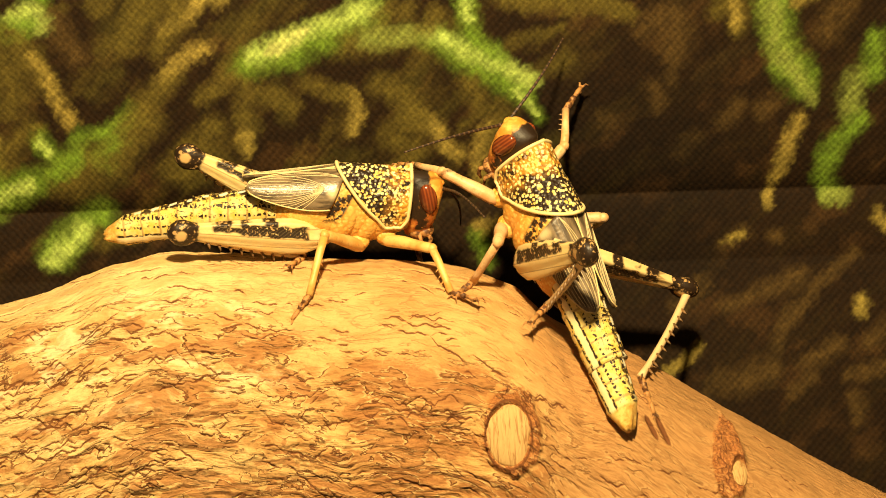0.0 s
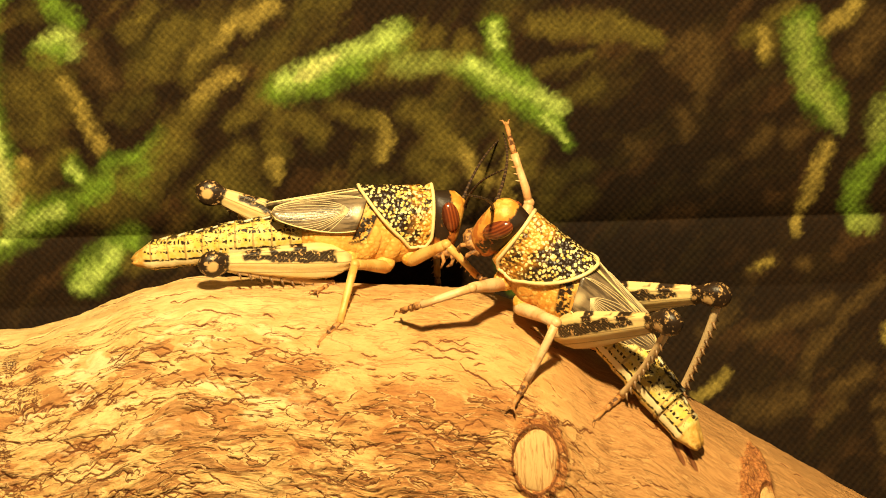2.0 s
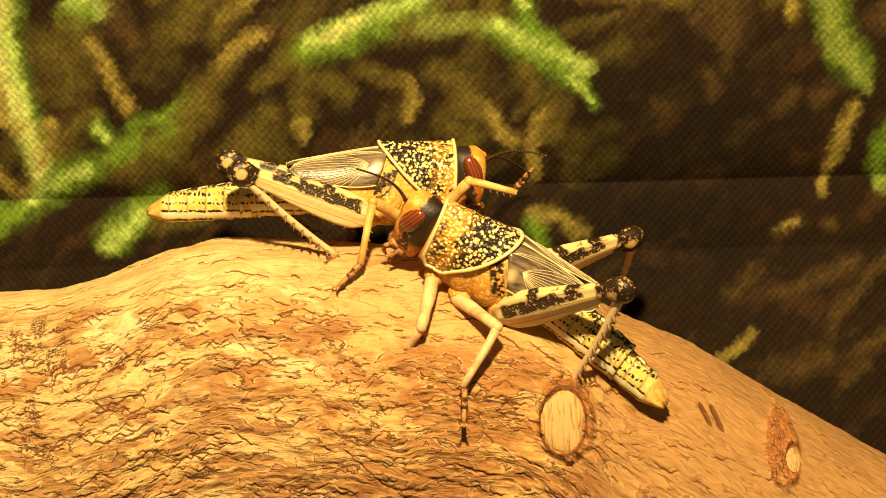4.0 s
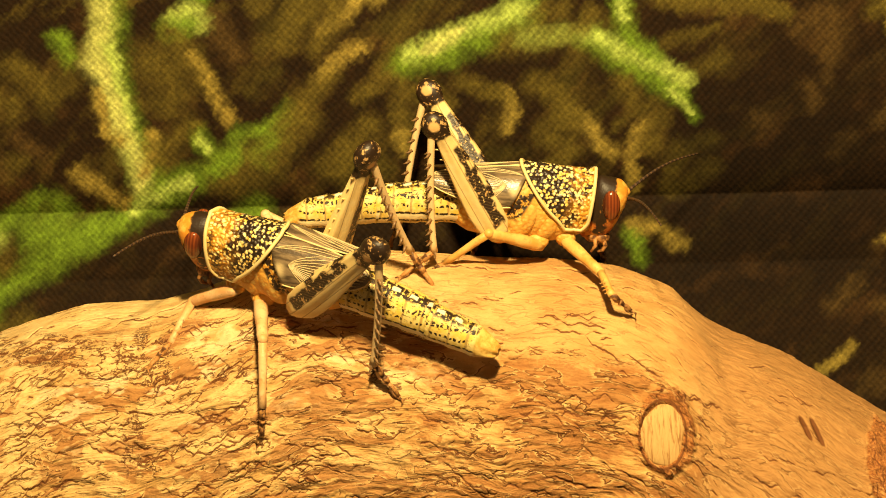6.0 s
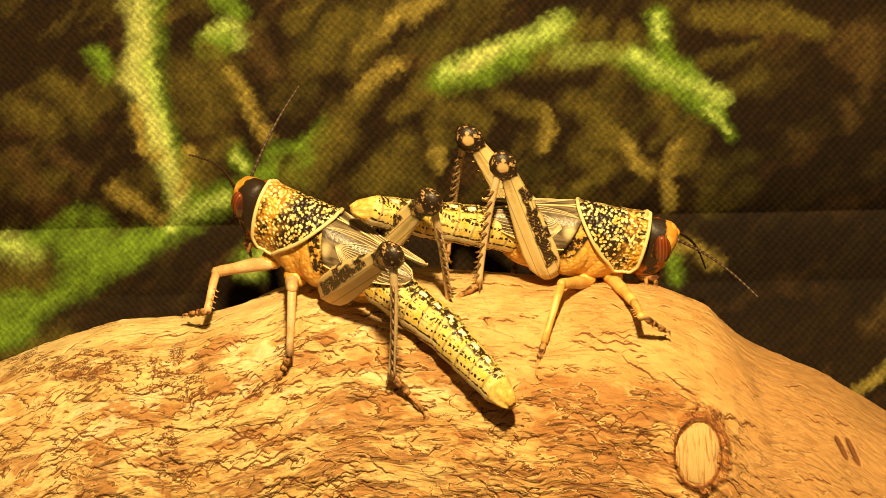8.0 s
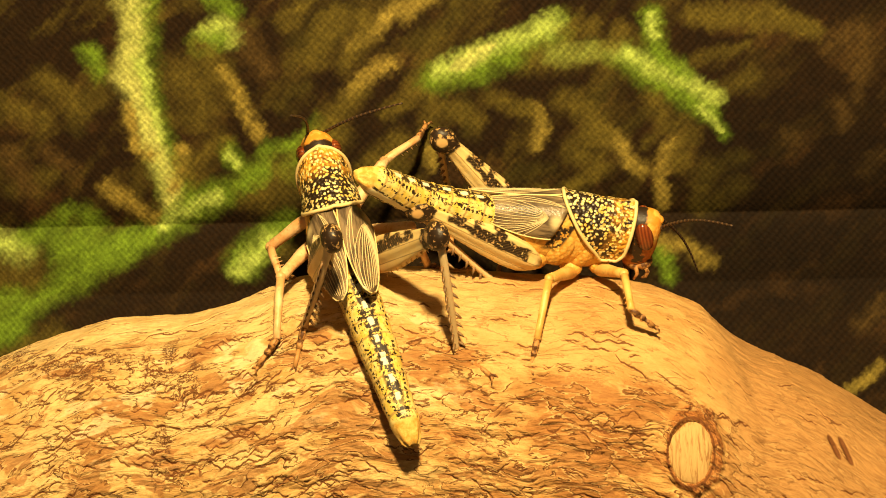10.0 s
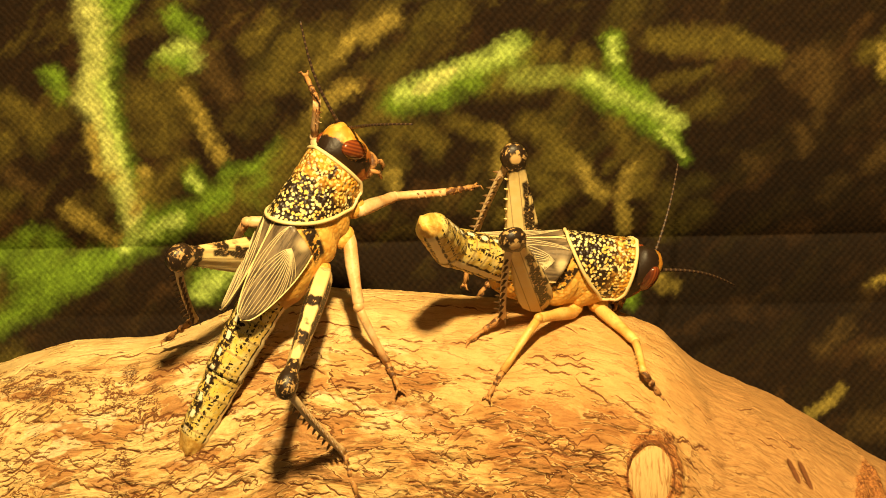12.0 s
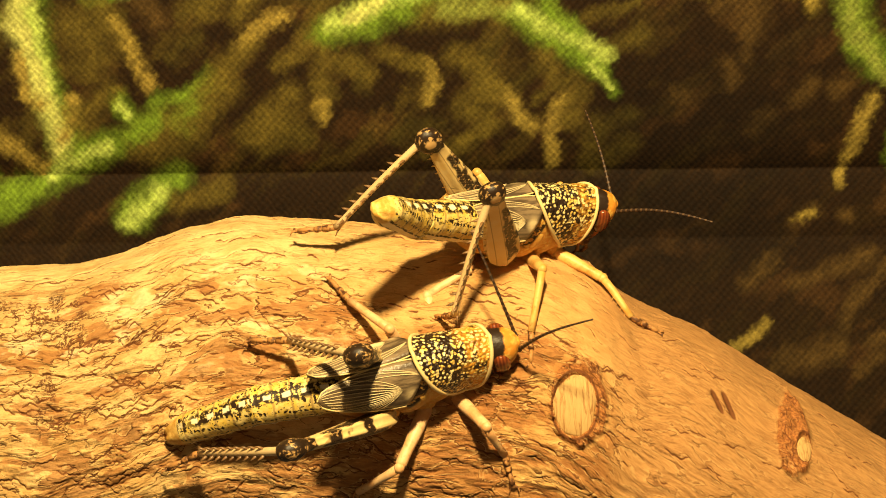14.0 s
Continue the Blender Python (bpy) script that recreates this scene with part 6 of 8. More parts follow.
    walk(hopper_a["mid_right_femur"], [(0, pose(.0053, -.0034, -.0005, 17.6, -27.5, -139.6)),
        (.5, pose(.0053, -.0034, -.0005, 14.3, -24.1, -141.5)),
        (1, pose(.0053, -.0034, -.0005, 8, -19.7, -139.4)),
        (1.5, pose(.0053, -.0034, -.0005, 5.5, -20.5, -137.1)),
        (2, pose(.0053, -.0034, -.0005, 9.8, -18.7, -134.6)),
        (2.5, pose(.0053, -.0034, -.0005, 6.6, -19.5, -130.5)),
        (3, pose(.0053, -.0034, -.0005, 5.1, -12.4, -138.5)),
        (3.8, pose(.0053, -.0034, -.0005, 2, -26.8, -140.8)),
        (4.6, pose(.0053, -.0034, -.0005, -1, -42.5, -144.1)),
        (5.5, pose(.0053, -.0034, -.0005, -4.7, -58.7, -150.1)),
        (6, pose(.0053, -.0034, -.0005, -30, -18.9, -155.4)),
        (6.5, pose(.0053, -.0034, -.0005, 5.4, -12.6, -146.4)),
        (7, pose(.0053, -.0034, -.0005, 20.5, -27.2, -133)),
        (7.5, pose(.0053, -.0034, -.0005, 20.3, -26.8, -130.3)),
        (8.3, pose(.0053, -.0034, -.0005, 21.4, -25.1, -129.3)),
        (9.2, pose(.0053, -.0034, -.0005, 22.7, -23.3, -128.1)),
        (10, pose(.0053, -.0034, -.0005, 23.9, -21.6, -127.2)),
        (10.5, pose(.0053, -.0034, -.0005, 21.5, -20.3, -128.8)),
        (11, pose(.0053, -.0034, -.0005, 20.5, -20.6, -130.2)),
        (11.5, pose(.0053, -.0034, -.0005, 27.3, -21.4, -135.7)),
        (12, pose(.0053, -.0034, -.0005, 8.4, -14.8, -146.6)),
        (12.5, pose(.0053, -.0034, -.0005, 2.5, -38, -122.1)),
        (13, pose(.0053, -.0034, -.0005, -3.1, -25.1, -131.4)),
        (13.5, pose(.0053, -.0034, -.0005, 6.7, -37.2, -126.8)),
        (14, pose(.0053, -.0034, -.0005, 12.7, -38.3, -124.5))])
    walk(hopper_a["mid_right_tibia"], [(0, pose(.009, 0, 0, 0, 78.8, 0)),
        (.5, pose(.009, 0, 0, 0, 80.7, 0)),
        (1, pose(.009, 0, 0, 0, 80.4, 0)),
        (1.5, pose(.009, 0, 0, 0, 79.7, 0)),
        (2, pose(.009, 0, 0, 0, 69.2, 0)),
        (2.5, pose(.009, 0, 0, 0, 76.1, 0)),
        (3, pose(.009, 0, 0, 0, 83.1, 0)),
        (3.8, pose(.009, 0, 0, -180, 81.8, -180)),
        (4.6, pose(.009, 0, 0, -180, 65.8, -180)),
        (5.5, pose(.009, 0, 0, 180, 49.8, 180)),
        (6, pose(.009, 0, 0, 0, 79.5, 0)),
        (6.5, pose(.009, 0, 0, 0, 46.8, 0)),
        (7, pose(.009, 0, 0, 0, 72.1, 0)),
        (7.5, pose(.009, 0, 0, 0, 68.1, 0)),
        (8.3, pose(.009, 0, 0, 0, 67.2, 0)),
        (9.2, pose(.009, 0, 0, 0, 66.2, 0)),
        (10, pose(.009, 0, 0, 0, 65.4, 0)),
        (10.5, pose(.009, 0, 0, 0, 63.1, 0)),
        (11, pose(.009, 0, 0, 0, 64.6, 0)),
        (11.5, pose(.009, 0, 0, 0, 62.4, 0)),
        (12, pose(.009, 0, 0, 0, 62.3, 0)),
        (12.5, pose(.009, 0, 0, 0, 62.6, 0)),
        (13, pose(.009, 0, 0, 0, 56.9, 0)),
        (13.5, pose(.009, 0, 0, 0, 74.7, 0)),
        (14, pose(.009, 0, 0, 0, 77.2, 0))])
    walk(hopper_a["mid_right_tarsus"], [(0, pose(-.00319, -.01413, -.00299, 5.3, 38.1, -137)),
        (.5, pose(-.00354, -.01326, -.00409, 1.6, 36.4, -144.9)),
        (1, pose(-.00365, -.01271, -.00524, -2.7, 32.4, -150.2)),
        (1.5, pose(-.00367, -.01289, -.00504, -1.5, 34.6, -146.8)),
        (2, pose(-.00366, -.01453, -.00443, -1.7, 26.2, -147.9)),
        (2.5, pose(-.00265, -.01426, -.00495, -1.7, 31.6, -136.3)),
        (3, pose(-.00298, -.01179, -.00702, -10.3, 36.4, -145.7)),
        (3.8, pose(-.00295, -.01054, -.00496, -9.9, 37.7, -157.3)),
        (4.6, pose(-.00244, -.00883, -.00297, -8.3, 37.8, -169.4)),
        (5.5, pose(-.00148, -.00666, -.00134, -5.3, 36.5, 177.6)),
        (6, pose(-.00795, -.0046, -.00431, 6.4, 12, -135.4)),
        (6.5, pose(-.00787, -.01289, -.00356, 10, 22.2, -164.1)),
        (7, pose(-.00214, -.01578, -.00226, 21.4, 34.2, -111.5)),
        (7.5, pose(-.00192, -.01637, -.00193, 20.4, 34.2, -107.8)),
        (8.3, pose(-.00159, -.0166, -.0022, 20.3, 34.1, -106)),
        (9.2, pose(-.00122, -.01685, -.0025, 20, 34, -104)),
        (10, pose(-.00088, -.01705, -.00276, 19.8, 33.9, -102.2)),
        (10.5, pose(-.00172, -.01681, -.00298, 21.3, 32.8, -114)),
        (11, pose(-.00202, -.01648, -.00311, 21.5, 32.8, -114.9)),
        (11.5, pose(-.00278, -.01638, -.0023, 23.7, 26.8, -114.9)),
        (12, pose(-.00638, -.0125, -.00476, 21.5, 25.7, -125.3)),
        (12.5, pose(-.00252, -.01653, .0013, 17.8, 19.5, -100.9)),
        (13, pose(-.00545, -.01498, -.00142, 16.9, 57.6, -57)),
        (13.5, pose(-.00244, -.01544, -.00049, 35.9, 55.5, -83.1)),
        (14, pose(-.001, -.01597, -.00041, 26.7, 24, -104.4))])
    walk(hopper_a["hind_right_femur"], [(0, pose(-.0008, -.004, .0008, -.2, -3.6, -176.5)),
        (.5, pose(-.0008, -.004, .0008, 0, -.8, 178.5)),
        (1, pose(-.0008, -.004, .0008, 0, -.5, 178.5)),
        (1.5, pose(-.0008, -.004, .0008, 0, -2.3, -179.5)),
        (2, pose(-.0008, -.004, .0008, -.3, -2.8, -174.6)),
        (2.5, pose(-.0008, -.004, .0008, -.2, -1, -170.2)),
        (3, pose(-.0008, -.004, .0008, 0, -.1, -174.1)),
        (3.8, pose(-.0008, -.004, .0008, -1.8, -17.3, -174.1)),
        (4.6, pose(-.0008, -.004, .0008, -3.5, -36.9, -174.2)),
        (5.5, pose(-.0008, -.004, .0008, -4.8, -56.6, -174.3)),
        (6, pose(-.0008, -.004, .0008, -.6, -55.6, -179.2)),
        (6.5, pose(-.0008, -.004, .0008, 4.5, -60.6, 174.9)),
        (7, pose(-.0008, -.004, .0008, -1.5, -64.6, -178.3)),
        (7.5, pose(-.0008, -.004, .0008, 4.3, -64.7, 175.2)),
        (8.3, pose(-.0008, -.004, .0008, 3.1, -50.3, 176)),
        (9.2, pose(-.0008, -.004, .0008, 1.9, -32.8, 176.5)),
        (10, pose(-.0008, -.004, .0008, -.5, -20.1, -178.7)),
        (10.5, pose(-.0008, -.004, .0008, -2.3, -22.9, -174.4)),
        (11, pose(-.0008, -.004, .0008, -1.7, -22.3, -175.2)),
        (11.5, pose(-.0008, -.004, .0008, -.3, -20.1, -179)), (11.75, pose(-.0008, -.004, .0008, 3.2, -23.4, 162.6)),
        (12, pose(-.0008, -.004, .0008, -25.6, -52.8, -149)),
        (12.5, pose(-.0008, -.004, .0008, -3.1, -62, -176.5)),
        (13, pose(-.0008, -.004, .0008, -12.7, -59.7, -165.3)),
        (13.5, pose(-.0008, -.004, .0008, -6.1, -56.9, -172.7)),
        (14, pose(-.0008, -.004, .0008, -4.2, -55.9, -175))])
    walk(hopper_a["hind_right_tibia"], [(0, pose(.0205, 0, 0, -179.3, 10.5, -176.2)),
        (.5, pose(.0205, 0, 0, -179.3, 10.2, -176.1)),
        (1, pose(.0205, 0, 0, -179.3, 11.2, -176.6)),
        (1.5, pose(.0205, 0, 0, -179.2, 10.7, -176)),
        (2, pose(.0205, 0, 0, -179.7, 10.8, -178.2)),
        (2.5, pose(.0205, 0, 0, -179.5, 11.9, -177.4)),
        (3, pose(.0205, 0, 0, -178.8, 11.4, -173.7)),
        (3.8, pose(.0205, 0, 0, -179.4, 17.4, -178)),
        (4.6, pose(.0205, 0, 0, 177.6, 27.6, 174.9)),
        (5.5, pose(.0205, 0, 0, 173.4, 33.8, 168.2)),
        (6, pose(.0205, 0, 0, 176.5, 26.7, 172.3)),
        (6.5, pose(.0205, 0, 0, 173.9, 28.4, 167.4)),
        (7, pose(.0205, 0, 0, 176.4, 33.3, 173.5)),
        (7.5, pose(.0205, 0, 0, 175.5, 31.7, 171.5)),
        (8.3, pose(.0205, 0, 0, 176.4, 25.5, 171.8)),
        (9.2, pose(.0205, 0, 0, 178.3, 15.5, 173.8)),
        (10, pose(.0205, 0, 0, 1.1, 160.9, 3)),
        (10.5, pose(.0205, 0, 0, .3, 163.9, -.1)),
        (11, pose(.0205, 0, 0, -.5, 168, -2.5)),
        (11.5, pose(.0205, 0, 0, .3, 163, -2.7)),
        (12, pose(.0205, 0, 0, 179.4, 15.1, 177.9)),
        (12.5, pose(.0205, 0, 0, 160.2, 46.5, 153.6)),
        (13, pose(.0205, 0, 0, 171.8, 40.4, 167.4)),
        (13.5, pose(.0205, 0, 0, 166.2, 35.3, 157)),
        (14, pose(.0205, 0, 0, 164, 31.7, 151.4))])
    walk(hopper_a["hind_right_tarsus"], [(0, pose(-.00246, -.00281, -.00264, 5.4, -10.8, -118.7)),
        (.5, pose(-.00216, -.00266, -.00264, 3.8, -9.4, -125.8)),
        (1, pose(-.00221, -.00282, -.00299, .9, -6.7, -128)),
        (1.5, pose(-.00234, -.00267, -.00277, 1.2, -6.1, -127.6)),
        (2, pose(-.00238, -.00352, -.00277, .7, -7.6, -126.5)),
        (2.5, pose(-.00244, -.0034, -.0032, -.5, -6.6, -125.2)),
        (3, pose(-.00251, -.00208, -.00306, -7.4, 3.2, -135.2)),
        (3.8, pose(-.00442, -.00354, -.00419, -6.1, 19.2, -138.8)),
        (4.6, pose(-.00875, -.0058, -.00452, -5.3, 36.7, -143.7)),
        (5.5, pose(-.0123, -.00756, -.00143, -4.2, 54, -151.7)),
        (6, pose(-.00986, -.00637, -.00149, 5, 35.9, -154.7)),
        (6.5, pose(-.01082, -.00757, -.00032, 12.6, 40.4, -157)),
        (7, pose(-.01229, -.0059, .00008, 21.4, 41.6, -142.1)),
        (7.5, pose(-.01184, -.0063, .00022, 18.4, 36.1, -150.6)),
        (8.3, pose(-.0093, -.00638, -.0021, 16.6, 29, -156.5)),
        (9.2, pose(-.00524, -.00594, -.00254, 15.2, 20.6, -162.3)),
        (10, pose(-.00498, -.00307, -.00446, -5.7, 16.2, 123.1)),
        (10.5, pose(-.00453, -.00418, -.00349, 3.4, 6.9, 129.3)),
        (11, pose(-.00362, -.00495, -.00243, 1.2, 15.1, 138.1)),
        (11.5, pose(-.0045, -.00492, -.00392, -3, 7.5, 122.8)), (11.75, pose(-.00568, -.00594, -.00152, 2.1, 32.4, 151.6)),
        (12, pose(-.00581, -.00519, -.00081, 20.4, 36.3, -158.4)),
        (12.5, pose(-.01717, -.01022, .00149, 29.3, 51.5, 152.3)),
        (13, pose(-.01452, -.00797, -.00059, -37.2, 62.2, 59)),
        (13.5, pose(-.0132, -.01062, -.00078, -11.1, 56, 90.1)),
        (14, pose(-.01238, -.01224, -.00034, -18.8, 54.6, 78.8))])
    walk(hopper_b["body"], [(0, pose(.0295, .00055, .00039, -10.1, -57.5, 136.3)),
        (.5, pose(.02827, -.00379, -.0006, -16.5, -47, 142.3)),
        (1, pose(.02972, -.00385, -.00103, -16.8, -53.2, 148.2)),
        (1.5, pose(.02944, -.00428, -.00135, -14.8, -50.3, 139.9)),
        (2, pose(.02845, -.00424, -.00392, -32.3, -39.2, 176.2)),
        (2.5, pose(.0303, -.00622, -.00714, -31.8, -34.5, -177.3)),
        (3, pose(.03249, -.00377, -.00934, -17.4, -31.7, 161.6)),
        (5.5, pose(-.02257, -.01663, .00015, -48.9, -12.2, -157.5)),
        (6, pose(-.02565, -.01168, -.00237, -34.1, -9.5, 157.4)),
        (6.5, pose(-.0282, -.00701, -.00022, -25.1, -12.9, 150.5)),
        (7, pose(-.02709, -.00699, -.00012, -20.5, -14.4, 148.1)),
        (7.5, pose(-.02692, -.00625, .00008, -21.6, -16.6, 161.3)),
        (10, pose(-.02477, -.00382, .00215, -15.4, -40.2, 109)),
        (10.5, pose(-.02626, -.00298, .00796, 4.5, -53.6, 89.2)),
        (11, pose(-.02667, -.00381, .00868, 12, -54.7, 81.1)),
        (11.5, pose(-.02554, -.0035, .00806, 18.6, -53.8, 74.4)),
        (12, pose(-.02378, -.01208, .00709, 23.9, -54.6, 29.5)),
        (12.5, pose(-.01966, -.01543, -.00444, 30.3, -31.5, 15.8)),
        (13, pose(-.01231, -.02157, -.01306, 45.8, .6, 20.3)),
        (13.5, pose(-.00524, -.02084, -.01962, 44.1, -3.2, 25.8)),
        (14, pose(-.00296, -.01988, -.01957, 53.2, -8.5, 24.3))])
    walk(hopper_b["head"], [(0, pose(.01389, 0, .00583, 3.5, 12.4, 15.8)),
        (.5, pose(.01389, 0, .00583, 1.6, 6.4, 13.8)),
        (1, pose(.01389, 0, .00583, -.9, -4.7, 10.3)),
        (1.5, pose(.01389, 0, .00583, 2.9, 15.2, 11)),
        (2, pose(.01389, 0, .00583, -.9, -7.9, 6.4)),
        (2.5, pose(.01389, 0, .00583, 2.2, -17.7, -7.3)),
        (3, pose(.01389, 0, .00583, .6, -2.3, -14.5)),
        (5.5, pose(.01389, 0, .00583, 1.3, -9.8, -7.5)),
        (6, pose(.01389, 0, .00583, 1, 4.9, 11.1)),
        (6.5, pose(.01389, 0, .00583, -3.5, 13.8, -14.4)),
        (7, pose(.01389, 0, .00583, -.3, 2.4, -6.6)),
        (7.5, pose(.01389, 0, .00583, -8, 16.4, -26.6)),
        (10, pose(.01389, 0, .00583, .2, -7.5, -1.7)),
        (10.5, pose(.01389, 0, .00583, 0, 3.2, .8)),
        (11, pose(.01389, 0, .00583, 0, 3.3, -.4)),
        (11.5, pose(.01389, 0, .00583, -.1, 1, -5.2)),
        (12, pose(.01389, 0, .00583, -.2, -2.9, 3.7)),
        (12.5, pose(.01389, 0, .00583, -1.2, 11.4, -6)),
        (13, pose(.01389, 0, .00583, 1.4, 8.5, 9.4)),
        (13.5, pose(.01389, 0, .00583, -.1, 5.5, -1.5)),
        (14, pose(.01389, 0, .00583, .9, -5.3, -10.2))])
    walk(hopper_b["abdomen"], [(0, pose(-.00318, 0, .00477, 28.2, 7.2, -3.9)),
        (.5, pose(-.00318, 0, .00477, 27.5, -6.3, 4.4)),
        (1, pose(-.00318, 0, .00477, 27.9, .5, -1.7)),
        (1.5, pose(-.00318, 0, .00477, 27.6, -4.5, 3)),
        (2, pose(-.00318, 0, .00477, 14, 2.1, -15.1)),
        (2.5, pose(-.00318, 0, .00477, 13.9, -.1, -19.2)),
        (3, pose(-.00318, 0, .00477, 13.7, -8.5, -13.7)),
        (5.5, pose(-.00318, 0, .00477, 2, 15.2, -24.1)),
        (6, pose(-.00318, 0, .00477, 1.4, -11.1, 2.1)),
        (6.5, pose(-.00318, 0, .00477, .9, -6.7, -1.9)),
        (7, pose(-.00318, 0, .00477, .7, -6.4, -.8)),
        (7.5, pose(-.00318, 0, .00477, 1.7, -1.6, -11.5)),
        (10, pose(-.00318, 0, .00477, .2, -9.7, 5.9)),
        (10.5, pose(-.00318, 0, .00477, 0, .4, 8.8)),
        (11, pose(-.00318, 0, .00477, 0, .4, 12.3)),
        (11.5, pose(-.00318, 0, .00477, 0, .3, 8.2)),
        (12, pose(-.00318, 0, .00477, 2, -10.1, -7.5)),
        (12.5, pose(-.00318, 0, .00477, 2.8, -8.9, -17)),
        (13, pose(-.00318, 0, .00477, 8.1, -20.5, -10.3)),
        (13.5, pose(-.00318, 0, .00477, 11.3, -18.3, -17.8)),
        (14, pose(-.00318, 0, .00477, 6.4, -18.2, -10.5))])
    walk(hopper_b["abdomen_tip"], [(0, pose(-.01134, 0, -.00091, 0, 0, 0)),
        (.5, pose(-.00996, 0, -.0008, 0, 0, 0)),
        (1, pose(-.01127, 0, -.0009, 0, 0, 0)),
        (1.5, pose(-.01042, 0, -.00083, 0, 0, 0)),
        (2, pose(-.00904, 0, -.00072, 0, 0, 0)),
        (2.5, pose(-.00795, 0, -.00064, 0, 0, 0)),
        (3, pose(-.00795, 0, -.00064, 0, 0, 0)),
        (5.5, pose(-.01374, 0, -.0011, 0, 0, 0)),
        (6, pose(-.01199, 0, -.00096, 0, 0, 0)),
        (6.5, pose(-.0159, 0, -.00127, -.3, -10.9, 1.6)),
        (7, pose(-.0159, 0, -.00127, -.5, -10.4, 2.9)),
        (7.5, pose(-.0159, 0, -.00127, .7, -5.4, -7.8)),
        (10, pose(-.01385, 0, -.00111, 0, 0, 0)),
        (10.5, pose(-.01396, 0, -.00112, 0, 0, 0)),
        (11, pose(-.01399, 0, -.00112, 0, 0, 0)),
        (11.5, pose(-.01409, 0, -.00113, 0, 0, 0)),
        (12, pose(-.01482, 0, -.00119, 0, 0, 0)),
        (12.5, pose(-.01423, 0, -.00114, 0, 0, 0)),
        (13, pose(-.0159, 0, -.00127, -2.3, -19.5, 6.7)),
        (13.5, pose(-.0159, 0, -.00127, .4, -23.1, -1.1)),
        (14, pose(-.0159, 0, -.00127, -.1, -20.5, .2))])
    walk(hopper_b["antenna_left"], [(0, pose(.00445, .00106, .00233, -16.4, 9.1, 72.2)),
        (.5, pose(.00445, .00106, .00233, -19.6, -32.2, 91.4)),
        (1, pose(.00445, .00106, .00233, -17, -15.3, 83.6)),
        (1.5, pose(.00445, .00106, .00233, -18.1, -22.1, 98.1)),
        (2, pose(.00445, .00106, .00233, -14.9, -30.1, 57)),
        (2.5, pose(.00445, .00106, .00233, -16.9, 11.7, 95)),
        (3, pose(.00445, .00106, .00233, -19.8, -38.9, 78.1)),
        (5.5, pose(.00445, .00106, .00233, -14.5, -20.9, 58.7)),
        (6, pose(.00445, .00106, .00233, -18.5, -31, 80.6)),
        (6.5, pose(.00445, .00106, .00233, -14.2, -18.6, 132)),
        (7, pose(.00445, .00106, .00233, -18, -25.3, 84.2)),
        (7.5, pose(.00445, .00106, .00233, -20.5, -34.8, 104.2)),
        (10, pose(.00445, .00106, .00233, -33.7, -66.2, 161.5)), (10.25, pose(.00445, .00106, .00233, -19, -59.3, 106.1)),
        (10.5, pose(.00445, .00106, .00233, -20.1, -49.8, 64.7)),
        (11, pose(.00445, .00106, .00233, -20, -51.5, 62.4)),
        (11.5, pose(.00445, .00106, .00233, -20.8, -52.2, 64.9)),
        (12, pose(.00445, .00106, .00233, -6.5, -56.8, 17.3)),
        (12.5, pose(.00445, .00106, .00233, -8.1, -43.5, 25.7)), (12.75, pose(.00445, .00106, .00233, -12.9, -64.2, 65.2)),
        (13, pose(.00445, .00106, .00233, -67.6, -71.9, 152.1)),
        (13.5, pose(.00445, .00106, .00233, -21.7, -51.2, 144.7)),
        (14, pose(.00445, .00106, .00233, -20.4, -36.9, 117.3))])
    walk(hopper_b["antenna_right"], [(0, pose(.00445, -.00106, .00233, 16.6, -21.6, -73.3)),
        (.5, pose(.00445, -.00106, .00233, 11.8, -10.4, -45.5)),
        (1, pose(.00445, -.00106, .00233, 16.5, -12.3, -77.7)),
        (1.5, pose(.00445, -.00106, .00233, 15.5, -7.9, -68.3)),
        (2, pose(.00445, -.00106, .00233, 16.8, 9, -80.8)),
        (2.5, pose(.00445, -.00106, .00233, 16.3, 5.1, -74.7)),
        (3, pose(.00445, -.00106, .00233, 27.7, 51.9, -69.3)),
        (5.5, pose(.00445, -.00106, .00233, 18.1, 43.2, -116.5)),
        (6, pose(.00445, -.00106, .00233, 18, 23.1, -73.4)),
        (6.5, pose(.00445, -.00106, .00233, 6.8, 8.8, -22.1)),
        (7, pose(.00445, -.00106, .00233, 17.1, -20.6, -78.5)),
        (7.5, pose(.00445, -.00106, .00233, 18.7, -36, -75)),
        (10, pose(.00445, -.00106, .00233, 22, -40.4, -112.7)),
        (10.5, pose(.00445, -.00106, .00233, 22.6, -53, -70.9)),
        (11, pose(.00445, -.00106, .00233, 22.3, -45, -84.5)),
        (11.5, pose(.00445, -.00106, .00233, 20.4, -38.4, -84.3)),
        (12, pose(.00445, -.00106, .00233, 17.9, -24.2, -83.9)),
        (12.5, pose(.00445, -.00106, .00233, 24.7, -47.4, -97.7)),
        (13, pose(.00445, -.00106, .00233, 19.8, -32.2, -105.5)),
        (13.5, pose(.00445, -.00106, .00233, 34.7, -59.8, -115.4)),
        (14, pose(.00445, -.00106, .00233, 9.2, -64.7, -21.5))])
